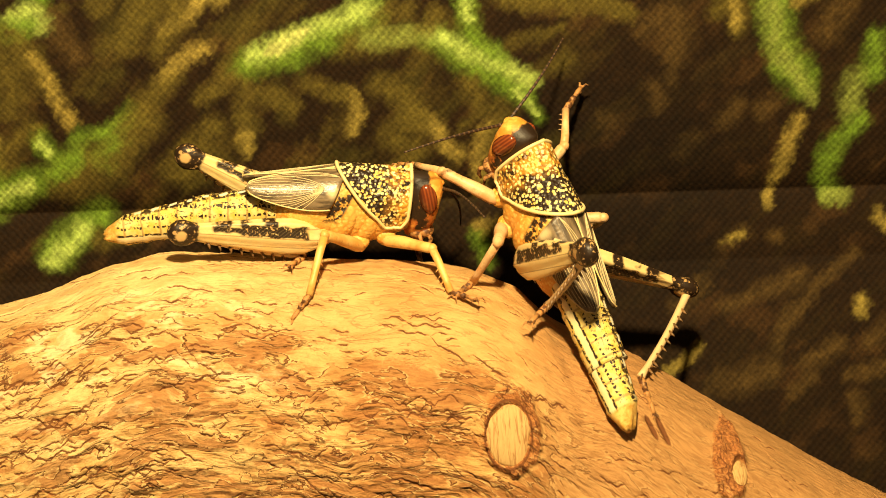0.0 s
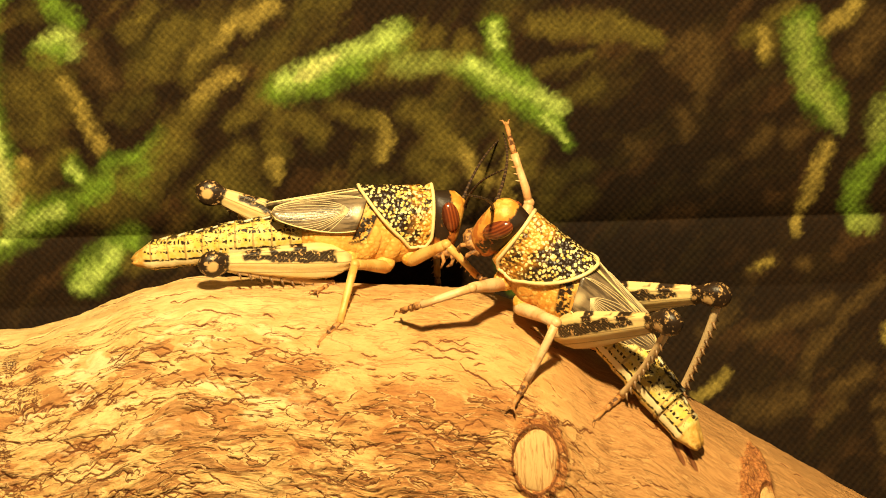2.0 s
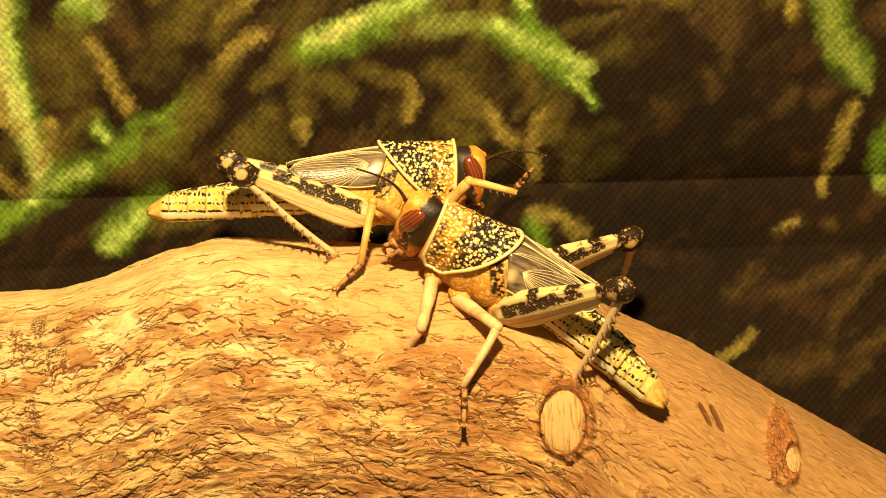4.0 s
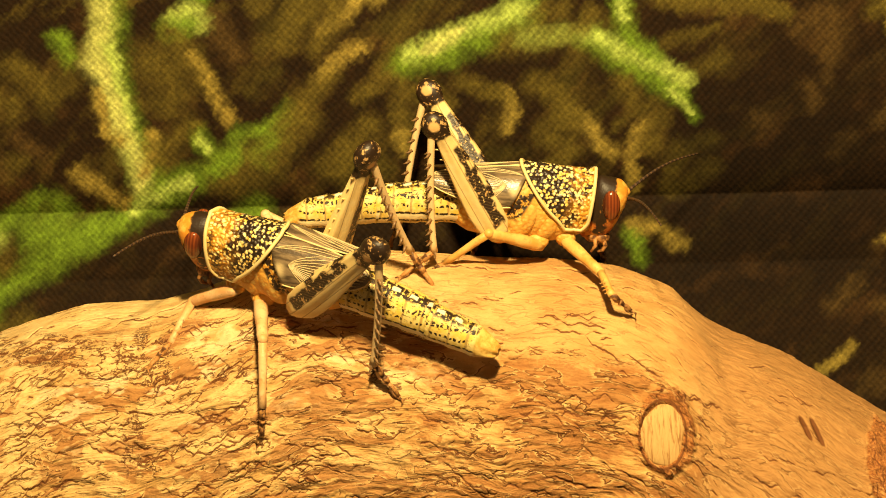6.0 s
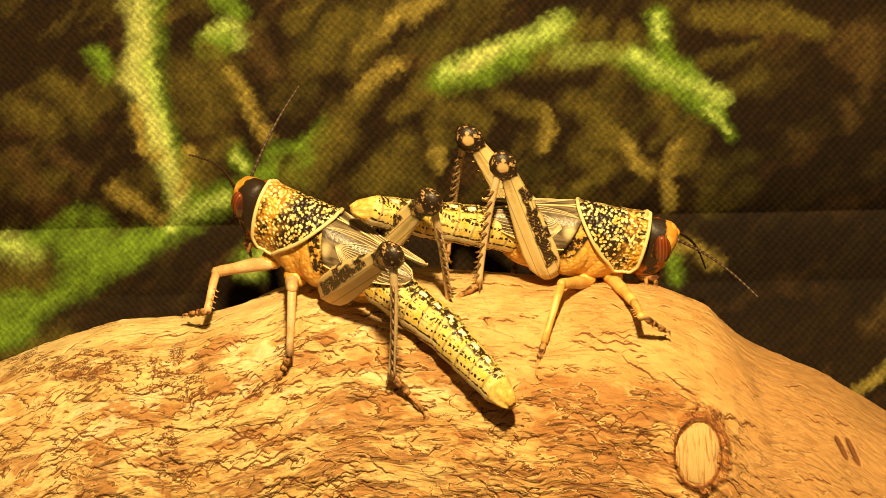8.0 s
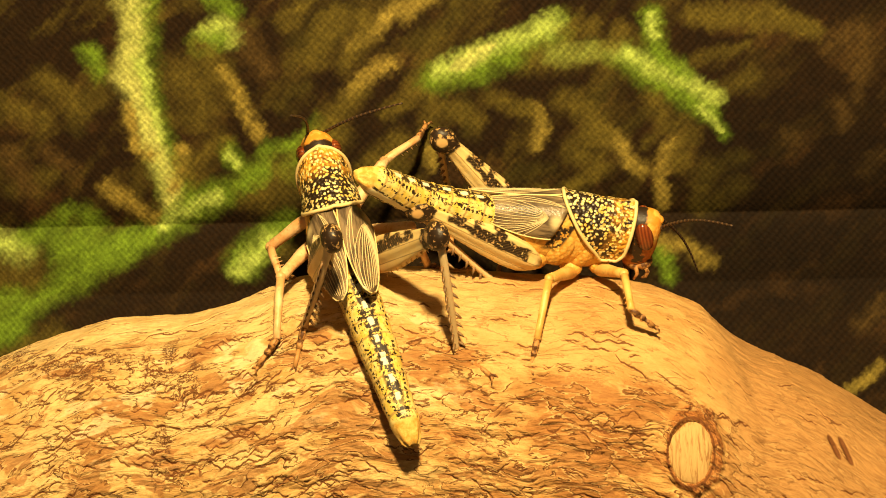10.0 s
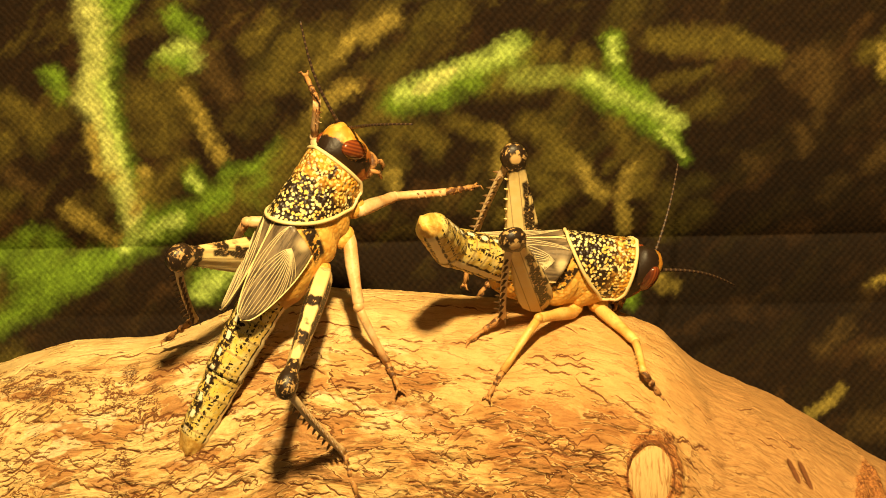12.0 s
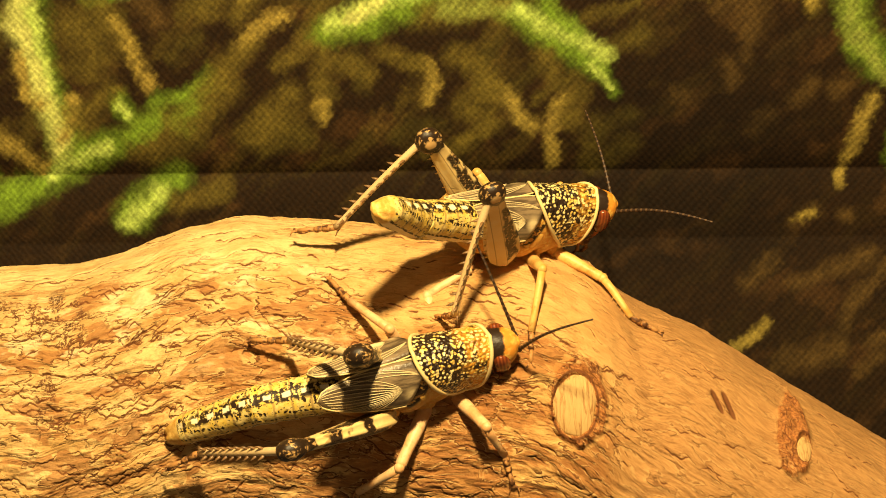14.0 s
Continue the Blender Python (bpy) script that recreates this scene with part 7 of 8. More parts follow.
    walk(hopper_b["fore_left_femur"], [(0, pose(.00996, .00318, .00032, -31.5, 15, 37.4)),
        (.5, pose(.00996, .00318, .00032, -26.8, -25.1, 81.9)),
        (1, pose(.00996, .00318, .00032, -12.3, -4.5, 96)),
        (1.5, pose(.00996, .00318, .00032, -14.4, 2.9, 94.5)),
        (2, pose(.00996, .00318, .00032, -17.8, -16.5, 65)),
        (2.5, pose(.00996, .00318, .00032, -39, -2.5, 37.5)), (2.75, pose(.00996, .00318, .00032, -3.2, -5.4, 70)),
        (3, pose(.00996, .00318, .00032, 27.6, -26, 96.5)),
        (3.8, pose(.00996, .00318, .00032, 5.2, 1.1, 98.2)),
        (4.6, pose(.00996, .00318, .00032, -29, 40.3, 105.4)), (5.05, pose(.00996, .00318, .00032, -64.3, 53.3, 122.9)),
        (5.5, pose(.00996, .00318, .00032, -111.5, 70.9, 124)), (5.75, pose(.00996, .00318, .00032, 110.8, 66.5, 8.3)),
        (6, pose(.00996, .00318, .00032, 82.7, 30.7, 5.2)),
        (6.5, pose(.00996, .00318, .00032, 87.6, 8.6, 10.4)),
        (7, pose(.00996, .00318, .00032, 78.8, 16, 17.4)),
        (7.5, pose(.00996, .00318, .00032, 72.9, 23.3, 7.1)),
        (8.3, pose(.00996, .00318, .00032, 78.4, 33, 26.3)),
        (9.2, pose(.00996, .00318, .00032, 88.3, 40.2, 58.2)),
        (10, pose(.00996, .00318, .00032, 97.9, 39.1, 84.6)), (10.25, pose(.00996, .00318, .00032, 127.2, 7.5, 71.3)),
        (10.5, pose(.00996, .00318, .00032, 163.3, -12.7, 44)),
        (11, pose(.00996, .00318, .00032, 158.6, -31.2, 59.7)),
        (11.5, pose(.00996, .00318, .00032, 153.1, -19.4, 60.5)),
        (12, pose(.00996, .00318, .00032, -122.6, -36.9, 31.3)),
        (12.5, pose(.00996, .00318, .00032, -117, -29.7, 39)),
        (13, pose(.00996, .00318, .00032, -128.1, -8, 45)),
        (13.5, pose(.00996, .00318, .00032, -108.2, -30.9, 81.1)),
        (14, pose(.00996, .00318, .00032, -91.2, -16, 86))])
    walk(hopper_b["fore_left_tibia"], [(0, pose(.00848, 0, 0, 0, 58.4, 0)),
        (.5, pose(.00848, 0, 0, 180, 78.1, 180)),
        (1, pose(.00848, 0, 0, 0, 88.4, 0)),
        (1.5, pose(.00848, 0, 0, 0, 58.4, 0)),
        (2, pose(.00848, 0, 0, 0, 62.3, 0)),
        (2.5, pose(.00848, 0, 0, 0, 75.7, 0)), (2.75, pose(.00848, 0, 0, 54.3, 121.2, 70)),
        (3, pose(.00848, 0, 0, 33.6, 159.5, 68.4)),
        (3.8, pose(.00848, 0, 0, -180, 80.8, -180)),
        (4.6, pose(.00848, 0, 0, 0, 31.4, 0)),
        (5.5, pose(.00848, 0, 0, 0, 44.2, 0)),
        (6, pose(.00848, 0, 0, 0, 80.5, 0)),
        (6.5, pose(.00848, 0, 0, 180, 77.5, 180)),
        (7, pose(.00848, 0, 0, 180, 87, 180)),
        (7.5, pose(.00848, 0, 0, 0, 88.3, 0)),
        (8.3, pose(.00848, 0, 0, -180, 85.7, -180)),
        (9.2, pose(.00848, 0, 0, 180, 75.7, 180)),
        (10, pose(.00848, 0, 0, 180, 73.2, 180)),
        (10.5, pose(.00848, 0, 0, 0, 48.4, 0)),
        (11, pose(.00848, 0, 0, 0, 39.4, 0)),
        (11.5, pose(.00848, 0, 0, 0, 46.6, 0)),
        (12, pose(.00848, 0, 0, -11.2, 45.3, -13.3)),
        (12.5, pose(.00848, 0, 0, -62.4, 73.2, -61.8)),
        (13, pose(.00848, 0, 0, 39.8, 114.4, 43.9)),
        (13.5, pose(.00848, 0, 0, -38.7, 81.3, -38.2)),
        (14, pose(.00848, 0, 0, -15.5, 68.4, -15.8))])
    walk(hopper_b["fore_left_tarsus"], [(0, pose(.02036, .00696, -.00808, -10.1, 61.7, -6.8)),
        (.5, pose(.01447, .01167, -.0026, -15.6, 56.4, -25.7)),
        (1, pose(.01058, .01252, -.00623, -10, 6.7, -9.3)),
        (1.5, pose(.01059, .01531, -.00642, -28, 64.7, -39)),
        (2, pose(.01737, .01431, -.00228, -19.7, 66, -43.7)),
        (2.5, pose(.02109, .00601, -.00482, -15.8, 57.3, -42.5)), (2.75, pose(.01735, .00865, -.00334, 12.8, 29.1, 36.9)),
        (3, pose(.0136, .01129, -.00185, -4.7, -1.2, 91.5)),
        (3.8, pose(.00829, .01017, -.00711, 20.3, 2.4, 24.4)),
        (4.6, pose(.00936, .01245, -.01185, 37.8, 54.1, 29.6)),
        (5.5, pose(.01044, .01109, -.01211, 138.1, 85.5, 83.3)), (5.75, pose(.01379, .01111, -.00877, 46.8, 41, 44.6)),
        (6, pose(.01715, .01112, -.00544, 7.3, 6.5, 77.9)),
        (6.5, pose(.0153, .01151, -.00101, 13, 30.8, 15.6)),
        (7, pose(.01484, .01232, -.0033, 7.6, 24.4, 9.7)),
        (7.5, pose(.01616, .01109, -.00513, 4.5, 33.7, -6.7)),
        (8.3, pose(.01198, .01227, -.00524, 3.4, 42.2, -17.8)),
        (9.2, pose(.00646, .01117, -.00413, -4.6, 50.7, -35.9)),
        (10, pose(.00348, .00935, -.00292, -17.9, 55.1, -56.5)),
        (10.5, pose(.01743, .0126, .00844, 13.3, 29.2, 27.8)),
        (11, pose(.01346, .01257, .01144, 15.1, 27.2, 35.2)),
        (11.5, pose(.01336, .01414, .00936, 18.4, 15.4, 44.4)),
        (12, pose(.01922, .00436, .01154, 39.6, -4.5, 56.6)),
        (12.5, pose(.01791, .00258, .0093, 8.9, 30.4, 43.1)),
        (13, pose(.01661, .00416, .00698, -35.5, 66.4, 45.4)),
        (13.5, pose(.01763, .00858, .00767, -7.8, 4.3, 83.9)),
        (14, pose(.01755, .01311, .00424, -20.2, 21.7, 54.4))])
    walk(hopper_b["mid_left_femur"], [(0, pose(.00562, .0036, -.00053, 15.3, -37.2, 118.1)),
        (.5, pose(.00562, .0036, -.00053, -12.2, -34.3, 129.2)),
        (1, pose(.00562, .0036, -.00053, -2.9, -28, 118.6)),
        (1.5, pose(.00562, .0036, -.00053, -12.6, -29.7, 128.4)),
        (2, pose(.00562, .0036, -.00053, -4.8, -44.3, 129.1)),
        (2.5, pose(.00562, .0036, -.00053, -8.1, -47.4, 111.3)),
        (3, pose(.00562, .0036, -.00053, -37.5, -39.8, 126.5)),
        (3.8, pose(.00562, .0036, -.00053, -33.1, -27.3, 134)),
        (4.6, pose(.00562, .0036, -.00053, -37.3, -10.6, 139.6)),
        (5.5, pose(.00562, .0036, -.00053, -58.3, 6.2, 144.6)),
        (6, pose(.00562, .0036, -.00053, -11.1, -13.1, 122.1)),
        (6.5, pose(.00562, .0036, -.00053, -13.2, -36.1, 139.9)),
        (7, pose(.00562, .0036, -.00053, -10.3, -37.9, 134.5)),
        (7.5, pose(.00562, .0036, -.00053, -1.8, -36.1, 115.1)),
        (8.3, pose(.00562, .0036, -.00053, 9.1, -31, 124)),
        (9.2, pose(.00562, .0036, -.00053, 22.6, -24.5, 133.1)),
        (10, pose(.00562, .0036, -.00053, 37.7, -18.4, 140.2)),
        (10.5, pose(.00562, .0036, -.00053, 91.8, 31.1, 115)),
        (11, pose(.00562, .0036, -.00053, 105.8, 28.9, 130.7)),
        (11.5, pose(.00562, .0036, -.00053, 75.6, 20.6, 131.2)), (11.75, pose(.00562, .0036, -.00053, 38.5, -9.3, 120.7)),
        (12, pose(.00562, .0036, -.00053, -2.5, -39.2, 132.2)),
        (12.5, pose(.00562, .0036, -.00053, -30.3, -54.2, 158.2)),
        (13, pose(.00562, .0036, -.00053, -9.1, -40.5, 127.5)),
        (13.5, pose(.00562, .0036, -.00053, -33.5, -57.6, 150.9)),
        (14, pose(.00562, .0036, -.00053, -31.6, -59.5, 152.6))])
    walk(hopper_b["mid_left_tibia"], [(0, pose(.00954, 0, 0, -180, 57.8, 180)),
        (.5, pose(.00954, 0, 0, -180, 55, -180)),
        (1, pose(.00954, 0, 0, -180, 55.7, -180)),
        (1.5, pose(.00954, 0, 0, -180, 48.3, -180)),
        (2, pose(.00954, 0, 0, -180, 74.4, -180)),
        (2.5, pose(.00954, 0, 0, 180, 46, 180)),
        (3, pose(.00954, 0, 0, 5.3, 103.9, 5.6)),
        (3.8, pose(.00954, 0, 0, 0, 90, 0)),
        (4.6, pose(.00954, 0, 0, 0, 61, 0)),
        (5.5, pose(.00954, 0, 0, 0, 35.9, 0)),
        (6, pose(.00954, 0, 0, 0, 63.8, 0)),
        (6.5, pose(.00954, 0, 0, 180, 59.7, 180)),
        (7, pose(.00954, 0, 0, -180, 75, -180)),
        (7.5, pose(.00954, 0, 0, 180, 77.5, 180)),
        (8.3, pose(.00954, 0, 0, 0, 85.3, 0)),
        (9.2, pose(.00954, 0, 0, 0, 60, 0)),
        (10, pose(.00954, 0, 0, 0, 39.8, 0)),
        (10.5, pose(.00954, 0, 0, 0, 72.8, 0)),
        (11, pose(.00954, 0, 0, 0, 59.7, 0)),
        (11.5, pose(.00954, 0, 0, 0, 51.3, 0)),
        (12, pose(.00954, 0, 0, -64, 80.8, -63.5)),
        (12.5, pose(.00954, 0, 0, 33, 113.3, 36.9)),
        (13, pose(.00954, 0, 0, 48.5, 101.4, 49.9)),
        (13.5, pose(.00954, 0, 0, 45.4, 103.5, 47.7)),
        (14, pose(.00954, 0, 0, 27.1, 105.7, 28.7))])
    walk(hopper_b["mid_left_tarsus"], [(0, pose(-.00015, .00988, -.00403, 44.1, -9, 107.2)),
        (.5, pose(.00206, .0106, -.00455, 33.8, -14.7, 106.5)),
        (1, pose(.00244, .01027, -.00552, 42.7, -6, 95.2)),
        (1.5, pose(.00297, .00944, -.00498, 37.2, -9.7, 104.4)),
        (2, pose(-.00096, .01292, -.00221, 38.6, 13, 93.4)),
        (2.5, pose(.00399, .01046, -.00299, 38.1, 20.4, 85.5)),
        (3, pose(.00423, .01525, -.00142, 23.5, 35, 94.5)),
        (3.8, pose(.00091, .01595, -.00325, 29.3, 31.7, 114.4)),
        (4.6, pose(-.00264, .01727, -.00445, 4.5, 48.6, 137.4)), (5.05, pose(-.004, .01726, -.00488, -35, 48.9, 156.3)),
        (5.5, pose(-.00535, .01725, -.00531, -76.4, 57.3, 171.7)), (5.75, pose(-.00324, .01734, -.00545, 69, 101.5, -5.7)),
        (6, pose(-.00112, .01743, -.00559, 93.9, 76.9, 55.1)), (6.25, pose(-.00042, .01399, -.00491, 43.9, 45.9, 64.9)),
        (6.5, pose(.00029, .01055, -.00422, 4.1, 26.9, 96.2)),
        (7, pose(-.00102, .01271, -.00333, 18.4, 63, 54.6)),
        (7.5, pose(.001, .01417, -.00365, 25, 72.7, 33.6)),
        (8.3, pose(-.00328, .01411, -.00326, 43.6, 66.7, 86.2)),
        (9.2, pose(-.00776, .01324, -.00155, 30.6, 47.2, 112.4)),
        (10, pose(-.01025, .01194, .00022, 24.3, 30.3, 121.5)),
        (10.5, pose(-.00718, .00947, -.00666, 40.3, 27.3, 95.3)),
        (11, pose(-.0093, .00877, -.00551, 45.1, 34.8, 102.8)),
        (11.5, pose(-.00894, .00928, -.00773, 43.5, 26.7, 111.1)),
        (12, pose(-.00236, .01503, -.00132, 48.9, 22.5, 126.2)),
        (12.5, pose(-.00039, .01287, .001, 29.5, 16.1, 117)),
        (13, pose(.00052, .01503, -.00198, -8.8, 9.1, 86)),
        (13.5, pose(-.00002, .01417, .0026, -.3, 6.9, 97.9)),
        (14, pose(-.00046, .01335, .0021, 11.9, 14.3, 105.7))])
    walk(hopper_b["hind_left_femur"], [(0, pose(-.00085, .00424, .00085, 41.2, -67.8, 136.6)),
        (.5, pose(-.00085, .00424, .00085, 20.2, -66.3, 158.1)),
        (1, pose(-.00085, .00424, .00085, 42, -71.2, 136.4)),
        (1.5, pose(-.00085, .00424, .00085, 13.6, -65.9, 165.1)),
        (2, pose(-.00085, .00424, .00085, 29.4, -61.2, 147.3)),
        (2.5, pose(-.00085, .00424, .00085, 29.2, -65.7, 148.5)),
        (3, pose(-.00085, .00424, .00085, 16.4, -54.2, 160.1)),
        (3.8, pose(-.00085, .00424, .00085, 15.9, -53.7, 160.5)),
        (4.6, pose(-.00085, .00424, .00085, 15.4, -53.2, 161)),
        (5.5, pose(-.00085, .00424, .00085, 14.9, -52.6, 161.5)),
        (6, pose(-.00085, .00424, .00085, -1.7, -47.8, -177.7)),
        (6.5, pose(-.00085, .00424, .00085, 5.3, -43.5, 172.3)),
        (7, pose(-.00085, .00424, .00085, 7, -43, 169.8)),
        (7.5, pose(-.00085, .00424, .00085, 24.9, -48, 148)),
        (8.3, pose(-.00085, .00424, .00085, 17.5, -54.2, 158.8)),
        (9.2, pose(-.00085, .00424, .00085, 3.8, -59.8, 175.6)),
        (10, pose(-.00085, .00424, .00085, -12.4, -62.4, -166.1)),
        (10.5, pose(-.00085, .00424, .00085, 7.4, -63.6, 171.8)),
        (11, pose(-.00085, .00424, .00085, 3.6, -61.4, 176)),
        (11.5, pose(-.00085, .00424, .00085, 6.4, -58.4, 172.5)),
        (12, pose(-.00085, .00424, .00085, -18.8, -64.4, -171.6)),
        (12.5, pose(-.00085, .00424, .00085, -28.9, -57.9, -164.5)),
        (13, pose(-.00085, .00424, .00085, -24, -30.2, -175.9)),
        (13.5, pose(-.00085, .00424, .00085, -32.7, -54.4, -157.3)),
        (14, pose(-.00085, .00424, .00085, -38, -63, -146.1))])
    walk(hopper_b["hind_left_tibia"], [(0, pose(.02173, 0, 0, 178.8, 18.3, 176.1)),
        (.5, pose(.02173, 0, 0, -180, 16.6, -179.9)),
        (1, pose(.02173, 0, 0, -178.9, 27.2, -177.7)),
        (1.5, pose(.02173, 0, 0, 178.5, 39.7, 177.7)),
        (2, pose(.02173, 0, 0, 179.4, 34, 179)),
        (2.5, pose(.02173, 0, 0, 167.8, 49.6, 164.2)),
        (3, pose(.02173, 0, 0, -179.7, 23.9, -179.3)),
        (3.8, pose(.02173, 0, 0, -175.6, 33.8, -172.2)),
        (4.6, pose(.02173, 0, 0, -168, 43.5, -162.8)),
        (5.5, pose(.02173, 0, 0, -154.3, 52.7, -148.8)),
        (6, pose(.02173, 0, 0, -174.6, 35.8, -170.9)),
        (6.5, pose(.02173, 0, 0, -172.8, 50.7, -170.7)),
        (7, pose(.02173, 0, 0, -177.7, 48.7, -177)),
        (7.5, pose(.02173, 0, 0, -169.2, 46.3, -165.2)),
        (8.3, pose(.02173, 0, 0, -170.2, 38.7, -164.6)),
        (9.2, pose(.02173, 0, 0, -173.1, 29.5, -166.2)),
        (10, pose(.02173, 0, 0, -175.8, 21.4, -168.5)),
        (10.5, pose(.02173, 0, 0, 179.4, 44.5, 179.1)),
        (11, pose(.02173, 0, 0, 176.5, 44.7, 175)),
        (11.5, pose(.02173, 0, 0, 174, 42.6, 171.2)),
        (12, pose(.02173, 0, 0, 10.8, 140.8, 17)),
        (12.5, pose(.02173, 0, 0, 19.4, 142, 30.3)),
        (13, pose(.02173, 0, 0, 65.4, 112.5, 67.3)),
        (13.5, pose(.02173, 0, 0, 18.2, 149.5, 33)),
        (14, pose(.02173, 0, 0, 7.7, 153.4, 16.9))])
    walk(hopper_b["hind_left_tarsus"], [(0, pose(-.00775, .00349, .00133, 43.6, -16.4, 109.9)), (.25, pose(-.00738, .00403, .00085, 21.4, 1.4, 143.2)),
        (.5, pose(-.00702, .00457, .00038, 11, 27.8, 170.9)),
        (1, pose(-.01076, .00571, .0016, -32.1, 30.8, -161.2)),
        (1.5, pose(-.01528, .0042, .00101, 9.3, 22.6, 174.4)), (1.75, pose(-.01426, .00467, .00055, 22.9, 13, 125.7)),
        (2, pose(-.01325, .00514, .0001, 39.1, 16.5, 76.9)),
        (2.5, pose(-.01893, .00257, .00401, 44.2, 36.8, 121.7)),
        (3, pose(-.00932, .00504, -.00159, 22.6, 19.6, 132.8)),
        (3.8, pose(-.01267, .00747, -.00228, 14.3, 13.5, 134)),
        (4.6, pose(-.01615, .01004, -.00215, 2.5, 7.1, 135.1)),
        (5.5, pose(-.01977, .01273, -.00108, -11.1, 0, 136.3)), (5.75, pose(-.01655, .00974, -.00223, -29.2, 28.1, 159.3)),
        (6, pose(-.01333, .00675, -.00338, -37.1, 60.7, -179)),
        (6.5, pose(-.01809, .0072, -.00478, -17.4, 49.1, -162.1)),
        (7, pose(-.01729, .00601, -.00497, -11.1, 44.4, -163.5)),
        (7.5, pose(-.01644, .01047, -.00336, -11.1, 36.9, -166.7)),
        (8.3, pose(-.01444, .00973, -.00209, -11.1, 33.2, 178.6)),
        (9.2, pose(-.01172, .0087, -.00072, -4.9, 27, 163.7)),
        (10, pose(-.00905, .00773, .00036, 4.5, 21, 152.9)),
        (10.5, pose(-.01695, .00446, .00073, 6.2, 23.4, -179.6)),
        (11, pose(-.01704, .00319, .00017, 3.5, 22.2, -171.7)),
        (11.5, pose(-.01634, .00237, -.00061, 11.5, 8.1, -176.1)),
        (12, pose(-.01454, .01094, .00193, 45.1, 18.4, 133.7)),
        (12.5, pose(-.0142, .01438, .00354, 29.2, 14.6, 128.3)), (12.75, pose(-.01973, .01567, .00065, 17.5, 54.2, 89.8)),
        (13, pose(-.02525, .01697, -.00225, -61.2, 59.9, -10.8)), (13.25, pose(-.01888, .01566, .00102, -6.2, 60.1, 72.4)),
        (13.5, pose(-.01251, .01435, .00428, 10.5, 35.7, 119.9)),
        (14, pose(-.01084, .00948, .00264, 32.7, 38, 146))])
    walk(hopper_b["fore_right_femur"], [(0, pose(.00996, -.00318, .00032, 21.6, -43.6, -55.6)),
        (.5, pose(.00996, -.00318, .00032, -20.3, -45.7, -55)),
        (1, pose(.00996, -.00318, .00032, 22.9, -46.4, -59.7)),
        (1.5, pose(.00996, -.00318, .00032, -15.4, -42.8, -44.4)),
        (2, pose(.00996, -.00318, .00032, 64.3, -42.2, -53.2)),
        (2.5, pose(.00996, -.00318, .00032, 1.5, -25.9, -43)), (2.75, pose(.00996, -.00318, .00032, 58.9, 14.6, -77.1)),
        (3, pose(.00996, -.00318, .00032, 130.9, 63.7, -51.1)), (3.4, pose(.00996, -.00318, .00032, 69.1, 60, -52.6)),
        (3.8, pose(.00996, -.00318, .00032, 13.3, 57.5, -47.3)),
        (4.6, pose(.00996, -.00318, .00032, -2.5, 50.7, -44.5)),
        (5.5, pose(.00996, -.00318, .00032, -5.1, 42.6, -42.1)),
        (6, pose(.00996, -.00318, .00032, -2.8, -8.9, -41.1)),
        (6.5, pose(.00996, -.00318, .00032, -1.1, -3.9, -41.2)),
        (7, pose(.00996, -.00318, .00032, -2, -6.2, -41.2)),
        (7.5, pose(.00996, -.00318, .00032, -2.3, -.6, -41.2)),
        (8.3, pose(.00996, -.00318, .00032, -7.1, -5.4, -43.5)),
        (9.2, pose(.00996, -.00318, .00032, -12.1, -10.9, -46.1)),
        (10, pose(.00996, -.00318, .00032, -13.5, -15.7, -48.6)),
        (10.5, pose(.00996, -.00318, .00032, 14.9, -2.1, -54.6)), (10.75, pose(.00996, -.00318, .00032, -48.5, -3, -42.3)),
        (11, pose(.00996, -.00318, .00032, -111.1, 7.5, -35.9)),
        (11.5, pose(.00996, -.00318, .00032, -136.3, 21, -25.2)),
        (12, pose(.00996, -.00318, .00032, -93.3, 51.3, 15.6)),
        (12.5, pose(.00996, -.00318, .00032, -77, 38.8, 20.4)),
        (13, pose(.00996, -.00318, .00032, -104.6, 25.8, -44.5)), (13.25, pose(.00996, -.00318, .00032, -122.5, -16.6, -73.2)),
        (13.5, pose(.00996, -.00318, .00032, 64.3, -117.8, 75)),
        (14, pose(.00996, -.00318, .00032, -143.5, -32.7, -83.9))])
